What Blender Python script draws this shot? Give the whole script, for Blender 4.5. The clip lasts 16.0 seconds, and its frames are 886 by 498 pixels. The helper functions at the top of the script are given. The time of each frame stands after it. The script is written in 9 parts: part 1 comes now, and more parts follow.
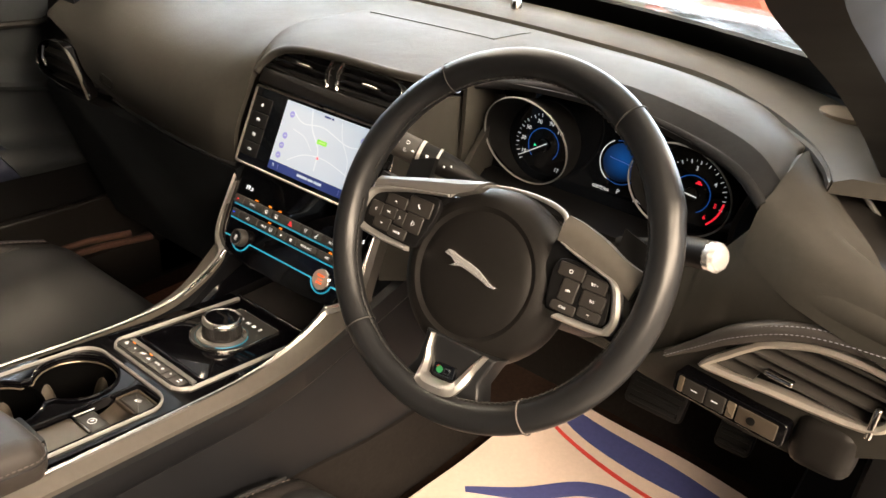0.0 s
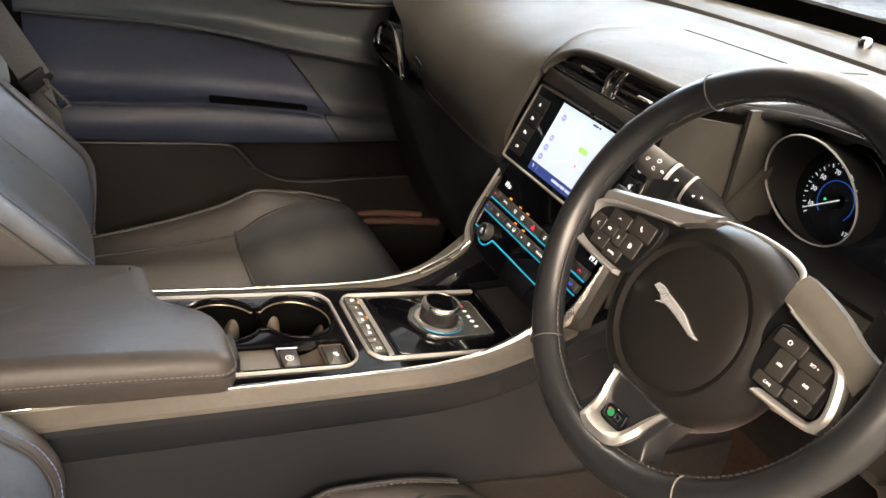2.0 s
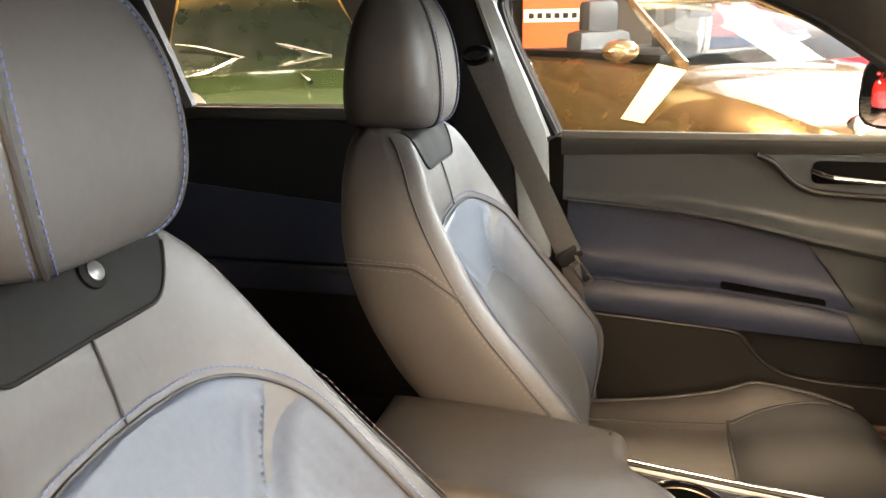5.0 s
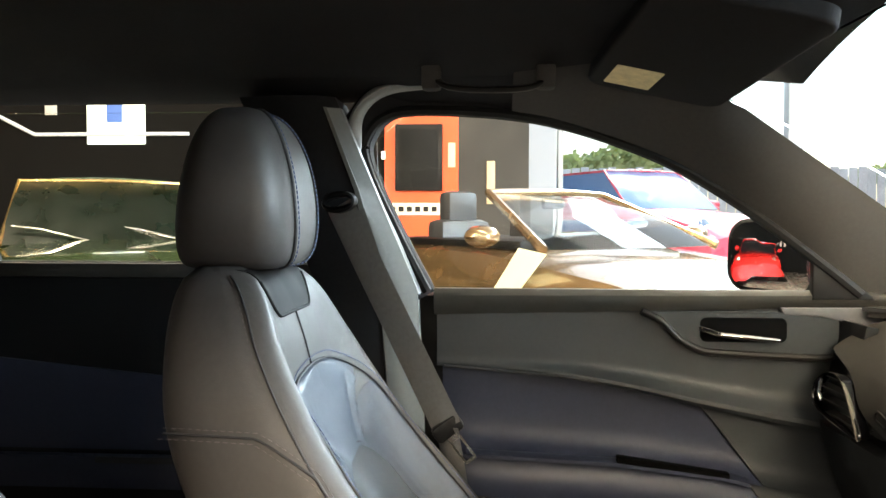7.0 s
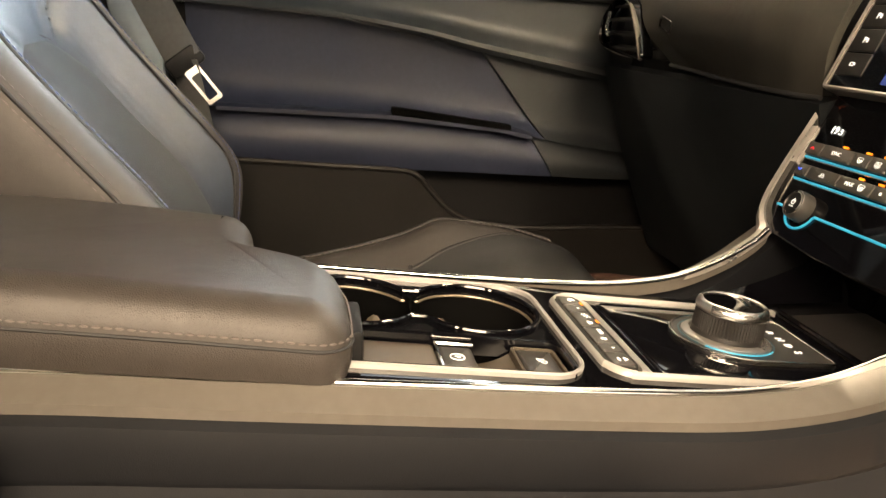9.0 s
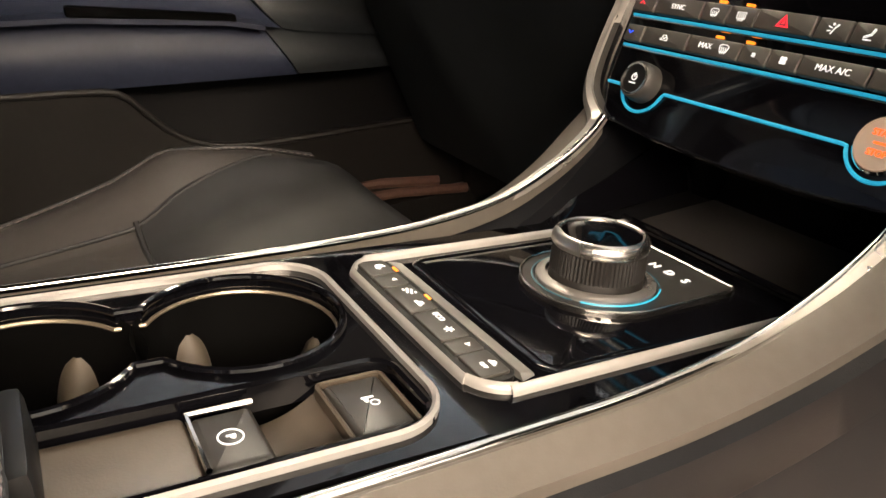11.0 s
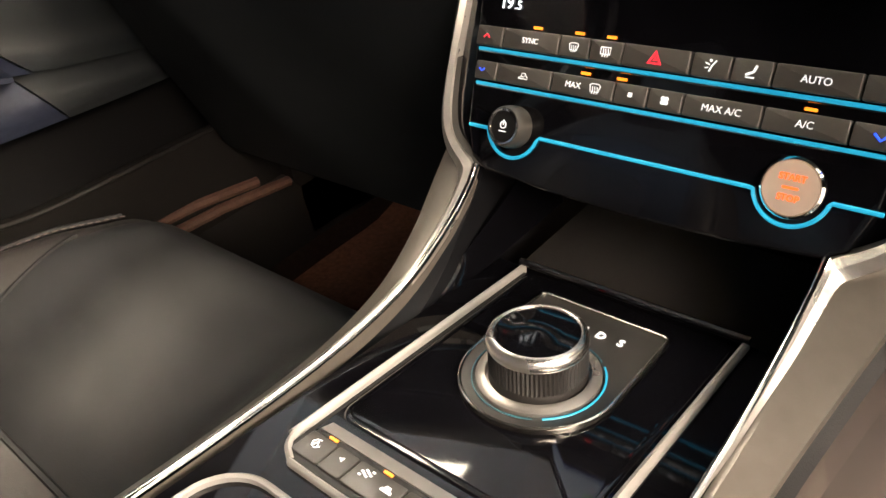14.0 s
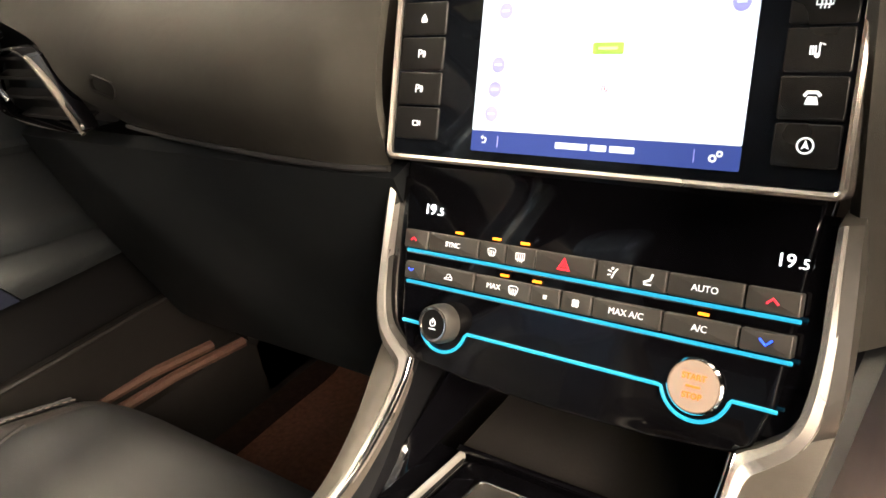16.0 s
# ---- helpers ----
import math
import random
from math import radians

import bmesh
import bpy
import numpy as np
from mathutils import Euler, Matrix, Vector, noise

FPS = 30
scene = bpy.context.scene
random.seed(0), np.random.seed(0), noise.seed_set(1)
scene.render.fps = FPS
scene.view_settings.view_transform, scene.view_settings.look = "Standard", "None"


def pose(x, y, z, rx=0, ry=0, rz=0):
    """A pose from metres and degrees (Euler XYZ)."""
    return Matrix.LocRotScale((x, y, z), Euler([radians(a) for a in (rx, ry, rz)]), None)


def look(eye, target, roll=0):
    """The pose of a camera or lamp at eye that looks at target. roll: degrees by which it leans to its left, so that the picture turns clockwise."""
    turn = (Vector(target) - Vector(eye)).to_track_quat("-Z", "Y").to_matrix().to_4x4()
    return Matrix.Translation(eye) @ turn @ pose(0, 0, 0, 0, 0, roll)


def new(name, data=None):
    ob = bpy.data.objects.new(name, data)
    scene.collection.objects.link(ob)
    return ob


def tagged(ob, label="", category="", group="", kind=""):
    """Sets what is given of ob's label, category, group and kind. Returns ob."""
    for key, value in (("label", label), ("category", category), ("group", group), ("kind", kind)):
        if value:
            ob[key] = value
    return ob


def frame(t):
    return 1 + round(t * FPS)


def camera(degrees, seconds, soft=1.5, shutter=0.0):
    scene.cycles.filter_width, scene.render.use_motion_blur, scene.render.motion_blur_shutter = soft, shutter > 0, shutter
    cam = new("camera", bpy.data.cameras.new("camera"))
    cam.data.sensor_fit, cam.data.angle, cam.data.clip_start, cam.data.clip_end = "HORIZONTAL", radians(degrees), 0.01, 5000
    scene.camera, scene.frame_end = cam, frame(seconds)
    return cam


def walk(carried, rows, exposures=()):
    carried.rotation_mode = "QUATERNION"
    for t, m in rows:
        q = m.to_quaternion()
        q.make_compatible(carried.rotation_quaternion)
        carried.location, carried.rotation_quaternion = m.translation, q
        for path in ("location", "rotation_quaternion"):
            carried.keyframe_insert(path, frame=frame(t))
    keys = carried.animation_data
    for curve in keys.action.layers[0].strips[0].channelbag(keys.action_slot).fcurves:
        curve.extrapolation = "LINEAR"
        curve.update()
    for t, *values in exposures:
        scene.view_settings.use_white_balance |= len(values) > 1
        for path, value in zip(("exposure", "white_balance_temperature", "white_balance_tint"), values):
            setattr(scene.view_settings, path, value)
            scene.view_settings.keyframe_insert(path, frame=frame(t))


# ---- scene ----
cam = camera(59.4, 16.0)
PATH = [
    (0, (0.768, -0.686, 1.26), (-0.265, 0.743, 0.317), 5.2),
    (0.5, (0.78, -0.648, 1.245), (-0.368, 0.685, 0.293), 6.7),
    (1, (0.798, -0.601, 1.233), (-0.503, 0.578, 0.275), 7.0),
    (1.5, (0.805, -0.57, 1.222), (-0.633, 0.438, 0.265), 6.8),
    (2, (0.816, -0.554, 1.213), (-0.759, 0.243, 0.272), 6.9),
    (2.5, (0.826, -0.545, 1.212), (-0.881, -0.021, 0.311), 6.3),
    (3, (0.829, -0.537, 1.214), (-0.964, -0.285, 0.365), 5.2),
    (3.5, (0.836, -0.538, 1.221), (-0.985, -0.517, 0.394), 3.7),
    (4, (0.851, -0.54, 1.222), (-0.979, -0.691, 0.429), 2.3),
    (4.5, (0.862, -0.528, 1.227), (-0.984, -0.858, 0.534), 0.6),
    (5, (0.847, -0.515, 1.22), (-1.015, -0.98, 0.656), -1.0),
    (5.2, (0.833, -0.517, 1.213), (-1.043, -0.993, 0.706), -1.4),
    (7.3, (0.642, -0.553, 1.078), (-1.354, -0.666, 1.026), 0.2),
    (7.5, (0.628, -0.539, 1.042), (-1.365, -0.615, 0.904), 1.2),
    (8, (0.607, -0.516, 0.953), (-1.362, -0.472, 0.606), 2.7),
    (8.5, (0.579, -0.476, 0.891), (-1.352, -0.296, 0.402), 2.0),
    (9, (0.523, -0.451, 0.846), (-1.367, -0.132, 0.274), 1.8),
    (9.5, (0.464, -0.438, 0.827), (-1.373, 0.018, 0.179), 1.4),
    (10, (0.406, -0.416, 0.815), (-1.349, 0.223, 0.102), 0.8),
    (10.2, (0.382, -0.405, 0.815), (-1.341, 0.299, 0.085), 0.3),
    (12.3, (0.238, -0.399, 0.838), (-1.131, 0.593, -0.231), -4.5),
    (12.5, (0.23, -0.396, 0.844), (-1.1, 0.613, -0.258), -5.0),
    (13, (0.217, -0.397, 0.864), (-1.047, 0.645, -0.283), -6.5),
    (13.5, (0.204, -0.392, 0.886), (-1.026, 0.698, -0.255), -8.1),
    (14, (0.196, -0.378, 0.911), (-1.004, 0.772, -0.201), -10.1),
    (14.5, (0.198, -0.367, 0.93), (-0.985, 0.851, -0.127), -11.0),
    (15, (0.204, -0.361, 0.941), (-0.966, 0.9, -0.081), -11.5),
    (15.5, (0.214, -0.357, 0.954), (-0.954, 0.957, 0.001), -11.3),
    (16, (0.219, -0.357, 0.966), (-0.977, 0.989, 0.096), -10.9),
]
walk(cam, [(t, look(eye, target, roll)) for t, eye, target, roll in PATH],
     exposures=[(0, 0.3, 6350, 8), (1.5, 0.5, 5900, 7), (2.5, 0.8, 6100, 8), (3.5, 0.95, 6700, 10), (5.0, 1.2, 7300, 10), (7.5, 0.68, 6100, 1), (8, 0.58, 6800, 9), (8.5, 1.0, 6850, 6), (9, 0.85, 6900, 6), (10, 0.65, 6450, 8), (12.5, 0.65, 6000, 8), (14, 0.9, 6000, 8), (15, 1.35, 6350, 8), (16, 1.52, 6150, 7)])


import functools

# ---- world, sun, large lights and exposure ----
world = bpy.data.worlds.new("sky")
scene.world = world
world.use_nodes = True
wn = world.node_tree
bg = wn.nodes["Background"]
sky = wn.nodes.new("ShaderNodeTexSky")
sky.sky_type = "NISHITA"
sky.sun_disc = False
sky.sun_elevation, sky.sun_rotation = radians(48), radians(-60)
sky.air_density, sky.dust_density = 1.0, 2.5
wn.links.new(sky.outputs[0], bg.inputs[0])
bg.inputs[1].default_value = 0.15

sun_data = bpy.data.lights.new("sun", "SUN")
sun_data.energy, sun_data.angle, sun_data.color = 3.6, radians(3), (1.0, 0.95, 0.87)
sun = new("sun", sun_data)
sun.matrix_world = look((-20, 11, 25), (0, 0, 0))


def area_lamp(name, eye, target, sx, sy, watts, colour):
    d = bpy.data.lights.new(name, "AREA")
    d.shape, d.size, d.size_y, d.energy, d.color = "RECTANGLE", sx, sy, watts, colour
    o = new(name, d)
    o.matrix_world = look(eye, target)
    return o


WARM = (1.0, 0.78, 0.55)
DAY = (0.80, 0.90, 1.0)
for k, (lx, ly) in enumerate(((3.2, -3.0), (3.2, 0.6), (3.2, 4.2), (-2.6, -4.2), (-2.6, 0.8), (-2.6, 4.8))):
    area_lamp("hall_lamp", (lx, ly, 4.05), (lx, ly, 0), 0.5, 2.6, 165, WARM)
# daylight from the glazed front and the glazed side of the hall
area_lamp("front_daylight", (0.4, 8.6, 2.95), (0.2, 0.0, 1.1), 8.5, 2.2, 1100, DAY)
area_lamp("side_daylight", (-6.6, 4.3, 3.75), (-0.4, 0.0, 0.9), 7.5, 0.9, 600, DAY)
# added warm fill from the driver's side; the east wall has no window
area_lamp("east_fill", (4.8, -1.7, 3.4), (0.4, -0.2, 0.75), 6.0, 1.4, 1000, (1.0, 0.76, 0.55))

# ---- materials ----
MATS = {}


def mat(name, colour, rough=0.5, metal=0.0, coat=0.0, noise_amt=0.12, noise_scale=6.0, bump=0.0, bump_scale=400.0,
        bump_kind="noise", fine=0.0, emit=None, emit_power=0.0, rough_var=0.08, spec=0.5, sheen=0.0):
    """A plain surface with slow stains, fine grain and relief, in metres of the object."""
    m = bpy.data.materials.new(name)
    m.use_nodes = True
    t = m.node_tree
    b = t.nodes["Principled BSDF"]
    b.inputs["Base Color"].default_value = (*colour, 1)
    b.inputs["Roughness"].default_value = rough
    b.inputs["Metallic"].default_value = metal
    b.inputs["Coat Weight"].default_value = coat
    b.inputs["Coat Roughness"].default_value = 0.03
    b.inputs["Specular IOR Level"].default_value = spec
    if sheen:
        b.inputs["Sheen Weight"].default_value = sheen
    geo = t.nodes.new("ShaderNodeNewGeometry")
    if noise_amt:
        n1 = t.nodes.new("ShaderNodeTexNoise")
        n1.inputs["Scale"].default_value, n1.inputs["Detail"].default_value = noise_scale, 5
        n2 = t.nodes.new("ShaderNodeTexNoise")
        n2.inputs["Scale"].default_value, n2.inputs["Detail"].default_value = noise_scale * 22, 3
        t.links.new(geo.outputs["Position"], n1.inputs["Vector"])
        t.links.new(geo.outputs["Position"], n2.inputs["Vector"])
        add = t.nodes.new("ShaderNodeMath")
        add.operation = "ADD"
        t.links.new(n1.outputs[0], add.inputs[0])
        t.links.new(n2.outputs[0], add.inputs[1])
        ramp = t.nodes.new("ShaderNodeMapRange")
        ramp.inputs["From Min"].default_value, ramp.inputs["From Max"].default_value = 0.7, 1.3
        ramp.inputs["To Min"].default_value, ramp.inputs["To Max"].default_value = 1 - noise_amt, 1 + noise_amt
        t.links.new(add.outputs[0], ramp.inputs["Value"])
        mul = t.nodes.new("ShaderNodeVectorMath")
        mul.operation = "SCALE"
        mul.inputs[0].default_value = colour
        t.links.new(ramp.outputs[0], mul.inputs["Scale"])
        t.links.new(mul.outputs[0], b.inputs["Base Color"])
        rr = t.nodes.new("ShaderNodeMapRange")
        rr.inputs["From Min"].default_value, rr.inputs["From Max"].default_value = 0.3, 0.7
        rr.inputs["To Min"].default_value = max(0.02, rough - rough_var)
        rr.inputs["To Max"].default_value = min(1, rough + rough_var)
        t.links.new(n1.outputs[0], rr.inputs["Value"])
        t.links.new(rr.outputs[0], b.inputs["Roughness"])
    if bump:
        if bump_kind == "leather":
            v = t.nodes.new("ShaderNodeTexVoronoi")
            v.feature = "DISTANCE_TO_EDGE"
            v.inputs["Scale"].default_value = bump_scale
            h = v.outputs["Distance"]
        elif bump_kind == "weave":
            v = t.nodes.new("ShaderNodeTexWave")
            v.inputs["Scale"].default_value = bump_scale
            v.inputs["Distortion"].default_value = 1.0
            h = v.outputs["Fac"]
        else:
            v = t.nodes.new("ShaderNodeTexNoise")
            v.inputs["Scale"].default_value, v.inputs["Detail"].default_value = bump_scale, 4
            h = v.outputs[0]
        t.links.new(geo.outputs["Position"], v.inputs["Vector"])
        bp = t.nodes.new("ShaderNodeBump")
        bp.inputs["Strength"].default_value, bp.inputs["Distance"].default_value = bump, 0.0006
        t.links.new(h, bp.inputs["Height"])
        if bump_kind == "leather":
            # soft creases over the grain
            wr = t.nodes.new("ShaderNodeTexNoise")
            wr.inputs["Scale"].default_value, wr.inputs["Detail"].default_value, wr.inputs["Distortion"].default_value = 26, 5, 1.2
            t.links.new(geo.outputs["Position"], wr.inputs["Vector"])
            bw = t.nodes.new("ShaderNodeBump")
            bw.inputs["Strength"].default_value, bw.inputs["Distance"].default_value = 0.18, 0.0035
            t.links.new(wr.outputs[0], bw.inputs["Height"])
            t.links.new(bw.outputs[0], bp.inputs["Normal"])
        t.links.new(bp.outputs[0], b.inputs["Normal"])
    if emit:
        b.inputs["Emission Color"].default_value = (*emit, 1)
        b.inputs["Emission Strength"].default_value = 0.62 * emit_power
    MATS[name] = m
    return m


LEATHER = mat("dark_leather", (0.037, 0.0335, 0.0315), 0.48, bump=0.35, bump_scale=900, bump_kind="leather", noise_amt=0.1, spec=0.42)
ARM_LEATHER = mat("armrest_leather", (0.030, 0.0255, 0.0225), 0.45, bump=0.5, bump_scale=700, bump_kind="leather", noise_amt=0.12, spec=0.4)
LEATHER_BLUE = mat("blue_leather", (0.033, 0.041, 0.058), 0.48, bump=0.3, bump_scale=900, bump_kind="leather", noise_amt=0.14, spec=0.38)
SOFT = mat("soft_dash_plastic", (0.0275, 0.0260, 0.0225), 0.62, spec=0.18, bump=0.3, bump_scale=1100, bump_kind="leather", noise_amt=0.08)
CONSOLE_SIDE = mat("console_side_plastic", (0.0065, 0.0070, 0.0085), 0.46, bump=0.25, bump_scale=1300, noise_amt=0.1, spec=0.30)
# bluish cast of cool daylight put into the neutral door plastic
DOOR_PLASTIC = mat("door_plastic", (0.0205, 0.0232, 0.0250), 0.38, bump=0.25, bump_scale=1300, noise_amt=0.1, spec=0.28)
HARD = mat("hard_plastic", (0.0105, 0.0098, 0.0092), 0.40, bump=0.25, bump_scale=1300, noise_amt=0.1, spec=0.15)
DARK = mat("dark_plastic", (0.006, 0.006, 0.0063), 0.45, noise_amt=0.1, spec=0.18)
BLUE_PANEL = mat("navy_door_leather", (0.0165, 0.0200, 0.0350), 0.44, spec=0.25, bump=0.3, bump_scale=900, bump_kind="leather")
PIANO = mat("piano_black", (0.0022, 0.0022, 0.003), 0.05, noise_amt=0.2, rough_var=0.02, spec=0.42)
GLASSBLACK = mat("black_glass", (0.004, 0.005, 0.007), 0.05, noise_amt=0.0)
CHROME = mat("satin_chrome", (0.72, 0.70, 0.67), 0.20, metal=1.0, noise_amt=0.05, rough_var=0.06)
BRIGHT = mat("bright_chrome", (0.85, 0.84, 0.82), 0.08, metal=1.0, noise_amt=0.03, rough_var=0.03)
ALU = mat("satin_aluminium", (0.50, 0.49, 0.47), 0.36, metal=0.9, noise_amt=0.08, bump=0.15, bump_scale=900)
RIM_LEATHER = mat("wheel_leather", (0.013, 0.0135, 0.0145), 0.33, bump=0.05, bump_scale=1400, rough_var=0.05, spec=0.4)
CARPET = mat("carpet", (0.0105, 0.0090, 0.0082), 0.95, bump=1.0, bump_scale=700, noise_amt=0.3, spec=0.1)
HEADLINER = mat("headliner", (0.012, 0.012, 0.013), 0.9, bump=0.5, bump_scale=600, noise_amt=0.12, spec=0.1)
PILLAR = mat("pillar_cloth", (0.040, 0.038, 0.036), 0.85, bump=0.5, bump_scale=700, noise_amt=0.1, spec=0.15)
PALE_TRIM = mat("pale_satin_trim", (0.20, 0.205, 0.20), 0.42, noise_amt=0.08, bump=0.1, bump_scale=900)
PILLAR_LOW = mat("pillar_plastic", (0.125, 0.130, 0.124), 0.5, noise_amt=0.08, bump=0.2, bump_scale=900, spec=0.35)
RUBBER = mat("rubber", (0.004, 0.004, 0.004), 0.7, spec=0.25)
SATIN = mat("satin_bezel", (0.58, 0.54, 0.49), 0.42, metal=0.75, noise_amt=0.06)
CONSOLE_TRIM = mat("console_satin_trim", (0.10, 0.090, 0.078), 0.36, metal=0.25, noise_amt=0.08, bump=0.1, bump_scale=900)
# near-black that puts the shade of slots, cups and wells into the colour
RECESS_SHADE = mat("recess_shade_black", (0.0015, 0.0015, 0.0015), 0.9, spec=0.03, noise_amt=0.1)
BELT = mat("belt_webbing", (0.098, 0.099, 0.098), 0.5, bump=0.3, bump_scale=1500, bump_kind="weave", noise_amt=0.15)
THREAD = mat("pale_thread", (0.24, 0.25, 0.29), 0.8, noise_amt=0.1)
THREAD_BLUE = mat("blue_thread", (0.055, 0.075, 0.16), 0.8, noise_amt=0.1)
THREAD_DARK = mat("dark_thread", (0.10, 0.085, 0.08), 0.8, noise_amt=0.1)
SEAMCOL = mat("seam_groove", (0.010, 0.010, 0.011), 0.7, noise_amt=0.1)
# warm light is put into the white paper as a peach tint
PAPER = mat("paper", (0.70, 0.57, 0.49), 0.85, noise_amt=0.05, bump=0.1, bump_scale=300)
PRINT_BLUE = mat("printed_blue", (0.06, 0.07, 0.22), 0.8, noise_amt=0.1)
PRINT_RED = mat("printed_red", (0.62, 0.05, 0.04), 0.8, noise_amt=0.1)
KEY = mat("key_plastic", (0.046, 0.043, 0.039), 0.42, noise_amt=0.08)
SWITCH = mat("console_switch", (0.024, 0.022, 0.020), 0.38, noise_amt=0.08)
GRIP = mat("dark_ribbed_grip", (0.014, 0.013, 0.0125), 0.40, noise_amt=0.08)
FLAT_KEY = mat("flat_screen_key", (0.010, 0.0098, 0.0095), 0.30, noise_amt=0.06)
ICON = mat("icon_white", (0.75, 0.75, 0.75), 0.5, emit=(1, 1, 1), emit_power=0.55, noise_amt=0)
ICON_RED = mat("icon_red", (0.6, 0.02, 0.03), 0.5, emit=(1, 0.02, 0.04), emit_power=1.2, noise_amt=0)
ICON_BLUE = mat("icon_blue", (0.02, 0.05, 0.7), 0.5, emit=(0.02, 0.08, 1), emit_power=1.6, noise_amt=0)
ICON_GREEN = mat("icon_green", (0.05, 0.6, 0.2), 0.5, emit=(0.05, 0.9, 0.35), emit_power=1.0, noise_amt=0)
AMBER = mat("amber_led", (0.7, 0.2, 0.01), 0.5, emit=(1, 0.24, 0.01), emit_power=1.4, noise_amt=0)
CYAN = mat("cyan_light_line", (0.03, 0.25, 0.36), 0.4, emit=(0.03, 0.42, 0.66), emit_power=0.55, noise_amt=0)
LCD = mat("lcd_white", (0.3, 0.3, 0.3), 0.3, emit=(0.74, 0.86, 1.0), emit_power=0.76, noise_amt=0)
LCD_NAVY = mat("lcd_navy", (0.02, 0.03, 0.12), 0.3, emit=(0.03, 0.05, 0.2), emit_power=0.8, noise_amt=0)
LCD_LILAC = mat("lcd_lilac", (0.3, 0.3, 0.6), 0.3, emit=(0.085, 0.085, 0.25), emit_power=1.0, noise_amt=0)
LCD_ROAD = mat("lcd_road", (0.3, 0.3, 0.3), 0.3, emit=(0.86, 0.93, 1.0), emit_power=0.92, noise_amt=0)
LCD_GREEN = mat("lcd_green", (0.3, 0.7, 0.1), 0.3, emit=(0.13, 0.42, 0.02), emit_power=1.0, noise_amt=0)
DIAL_BLUE = mat("dial_blue", (0.02, 0.08, 0.4), 0.4, emit=(0.02, 0.16, 0.7), emit_power=0.40, noise_amt=0)
START_FACE = mat("start_button_face", (0.50, 0.42, 0.36), 0.36, metal=0.4, noise_amt=0.05, emit=(1, 0.55, 0.30), emit_power=0.10)
KNOB_METAL = mat("knob_metal", (0.74, 0.72, 0.69), 0.27, metal=1.0, noise_amt=0.05)
RING_SATIN = mat("dial_ring_satin", (0.30, 0.30, 0.30), 0.5, metal=0.6, noise_amt=0.05)
FRAME_SATIN = mat("screen_frame_satin", (0.30, 0.28, 0.255), 0.30, metal=0.75, noise_amt=0.05)
TRIM_METAL = mat("polished_trim", (0.46, 0.455, 0.44), 0.38, metal=0.7, noise_amt=0.04)
WHEEL_TRIM = mat("wheel_satin_trim", (0.15, 0.145, 0.138), 0.42, metal=0.3, noise_amt=0.06)
START_TXT = mat("start_letters", (0.9, 0.15, 0.03), 0.5, emit=(1, 0.10, 0.0), emit_power=1.3, noise_amt=0)
BROWN_CARPET = mat("footwell_carpet", (0.018, 0.010, 0.007), 0.95, bump=1.0, bump_scale=600, noise_amt=0.35, spec=0.1)


def glass_mat(name, tint=(1, 1, 1), rough=0.0):
    m = bpy.data.materials.new(name)
    m.use_nodes = True
    t = m.node_tree
    b = t.nodes["Principled BSDF"]
    b.inputs["Base Color"].default_value = (*tint, 1)
    b.inputs["Roughness"].default_value = rough
    b.inputs["Transmission Weight"].default_value = 1.0
    b.inputs["IOR"].default_value = 1.12
    return m


GLASS = glass_mat("clear_glass", (0.93, 0.96, 0.95))
MIRROR = mat("mirror_glass", (0.9, 0.9, 0.9), 0.02, metal=1.0, noise_amt=0)

# ---- helpers for meshes ----


def part(name, bm, material, parent=None, label="", smooth=True):
    me = bpy.data.meshes.new(name)
    bmesh.ops.recalc_face_normals(bm, faces=bm.faces)
    bm.to_mesh(me)
    bm.free()
    me.materials.append(material)
    if smooth:
        for p in me.polygons:
            p.use_smooth = True
        me.set_sharp_from_angle(angle=radians(38))
    ob = new(name, me)
    if parent is not None:
        ob.parent = parent
        ob.matrix_parent_inverse = parent.matrix_world.inverted()
    if label:
        tagged(ob, label)
    return ob


def thing(name, label, category, at=(0, 0, 0), group="", kind=""):
    e = new(name)
    e.matrix_world = Matrix.Translation(at)
    bpy.context.view_layer.update()
    return tagged(e, label, category, group, kind)


def basis(o, u, v):
    """Matrix of a panel: u to its right, v up in it, the third axis out of it."""
    u, v = Vector(u).normalized(), Vector(v).normalized()
    n = u.cross(v)
    m = Matrix((u, v, n)).transposed().to_4x4()
    m.translation = Vector(o)
    return m


def rrect(u0, u1, v0, v1, r, seg=5):
    out = []
    for cx, cy, a0 in ((u1 - r, v1 - r, 0), (u0 + r, v1 - r, 90), (u0 + r, v0 + r, 180), (u1 - r, v0 + r, 270)):
        for k in range(seg + 1):
            a = radians(a0 + 90 * k / seg)
            out.append((cx + r * math.cos(a), cy + r * math.sin(a)))
    return out


def circle(cx, cy, r, seg=40, ry=None):
    ry = r if ry is None else ry
    return [(cx + r * math.cos(2 * math.pi * k / seg), cy + ry * math.sin(2 * math.pi * k / seg)) for k in range(seg)]


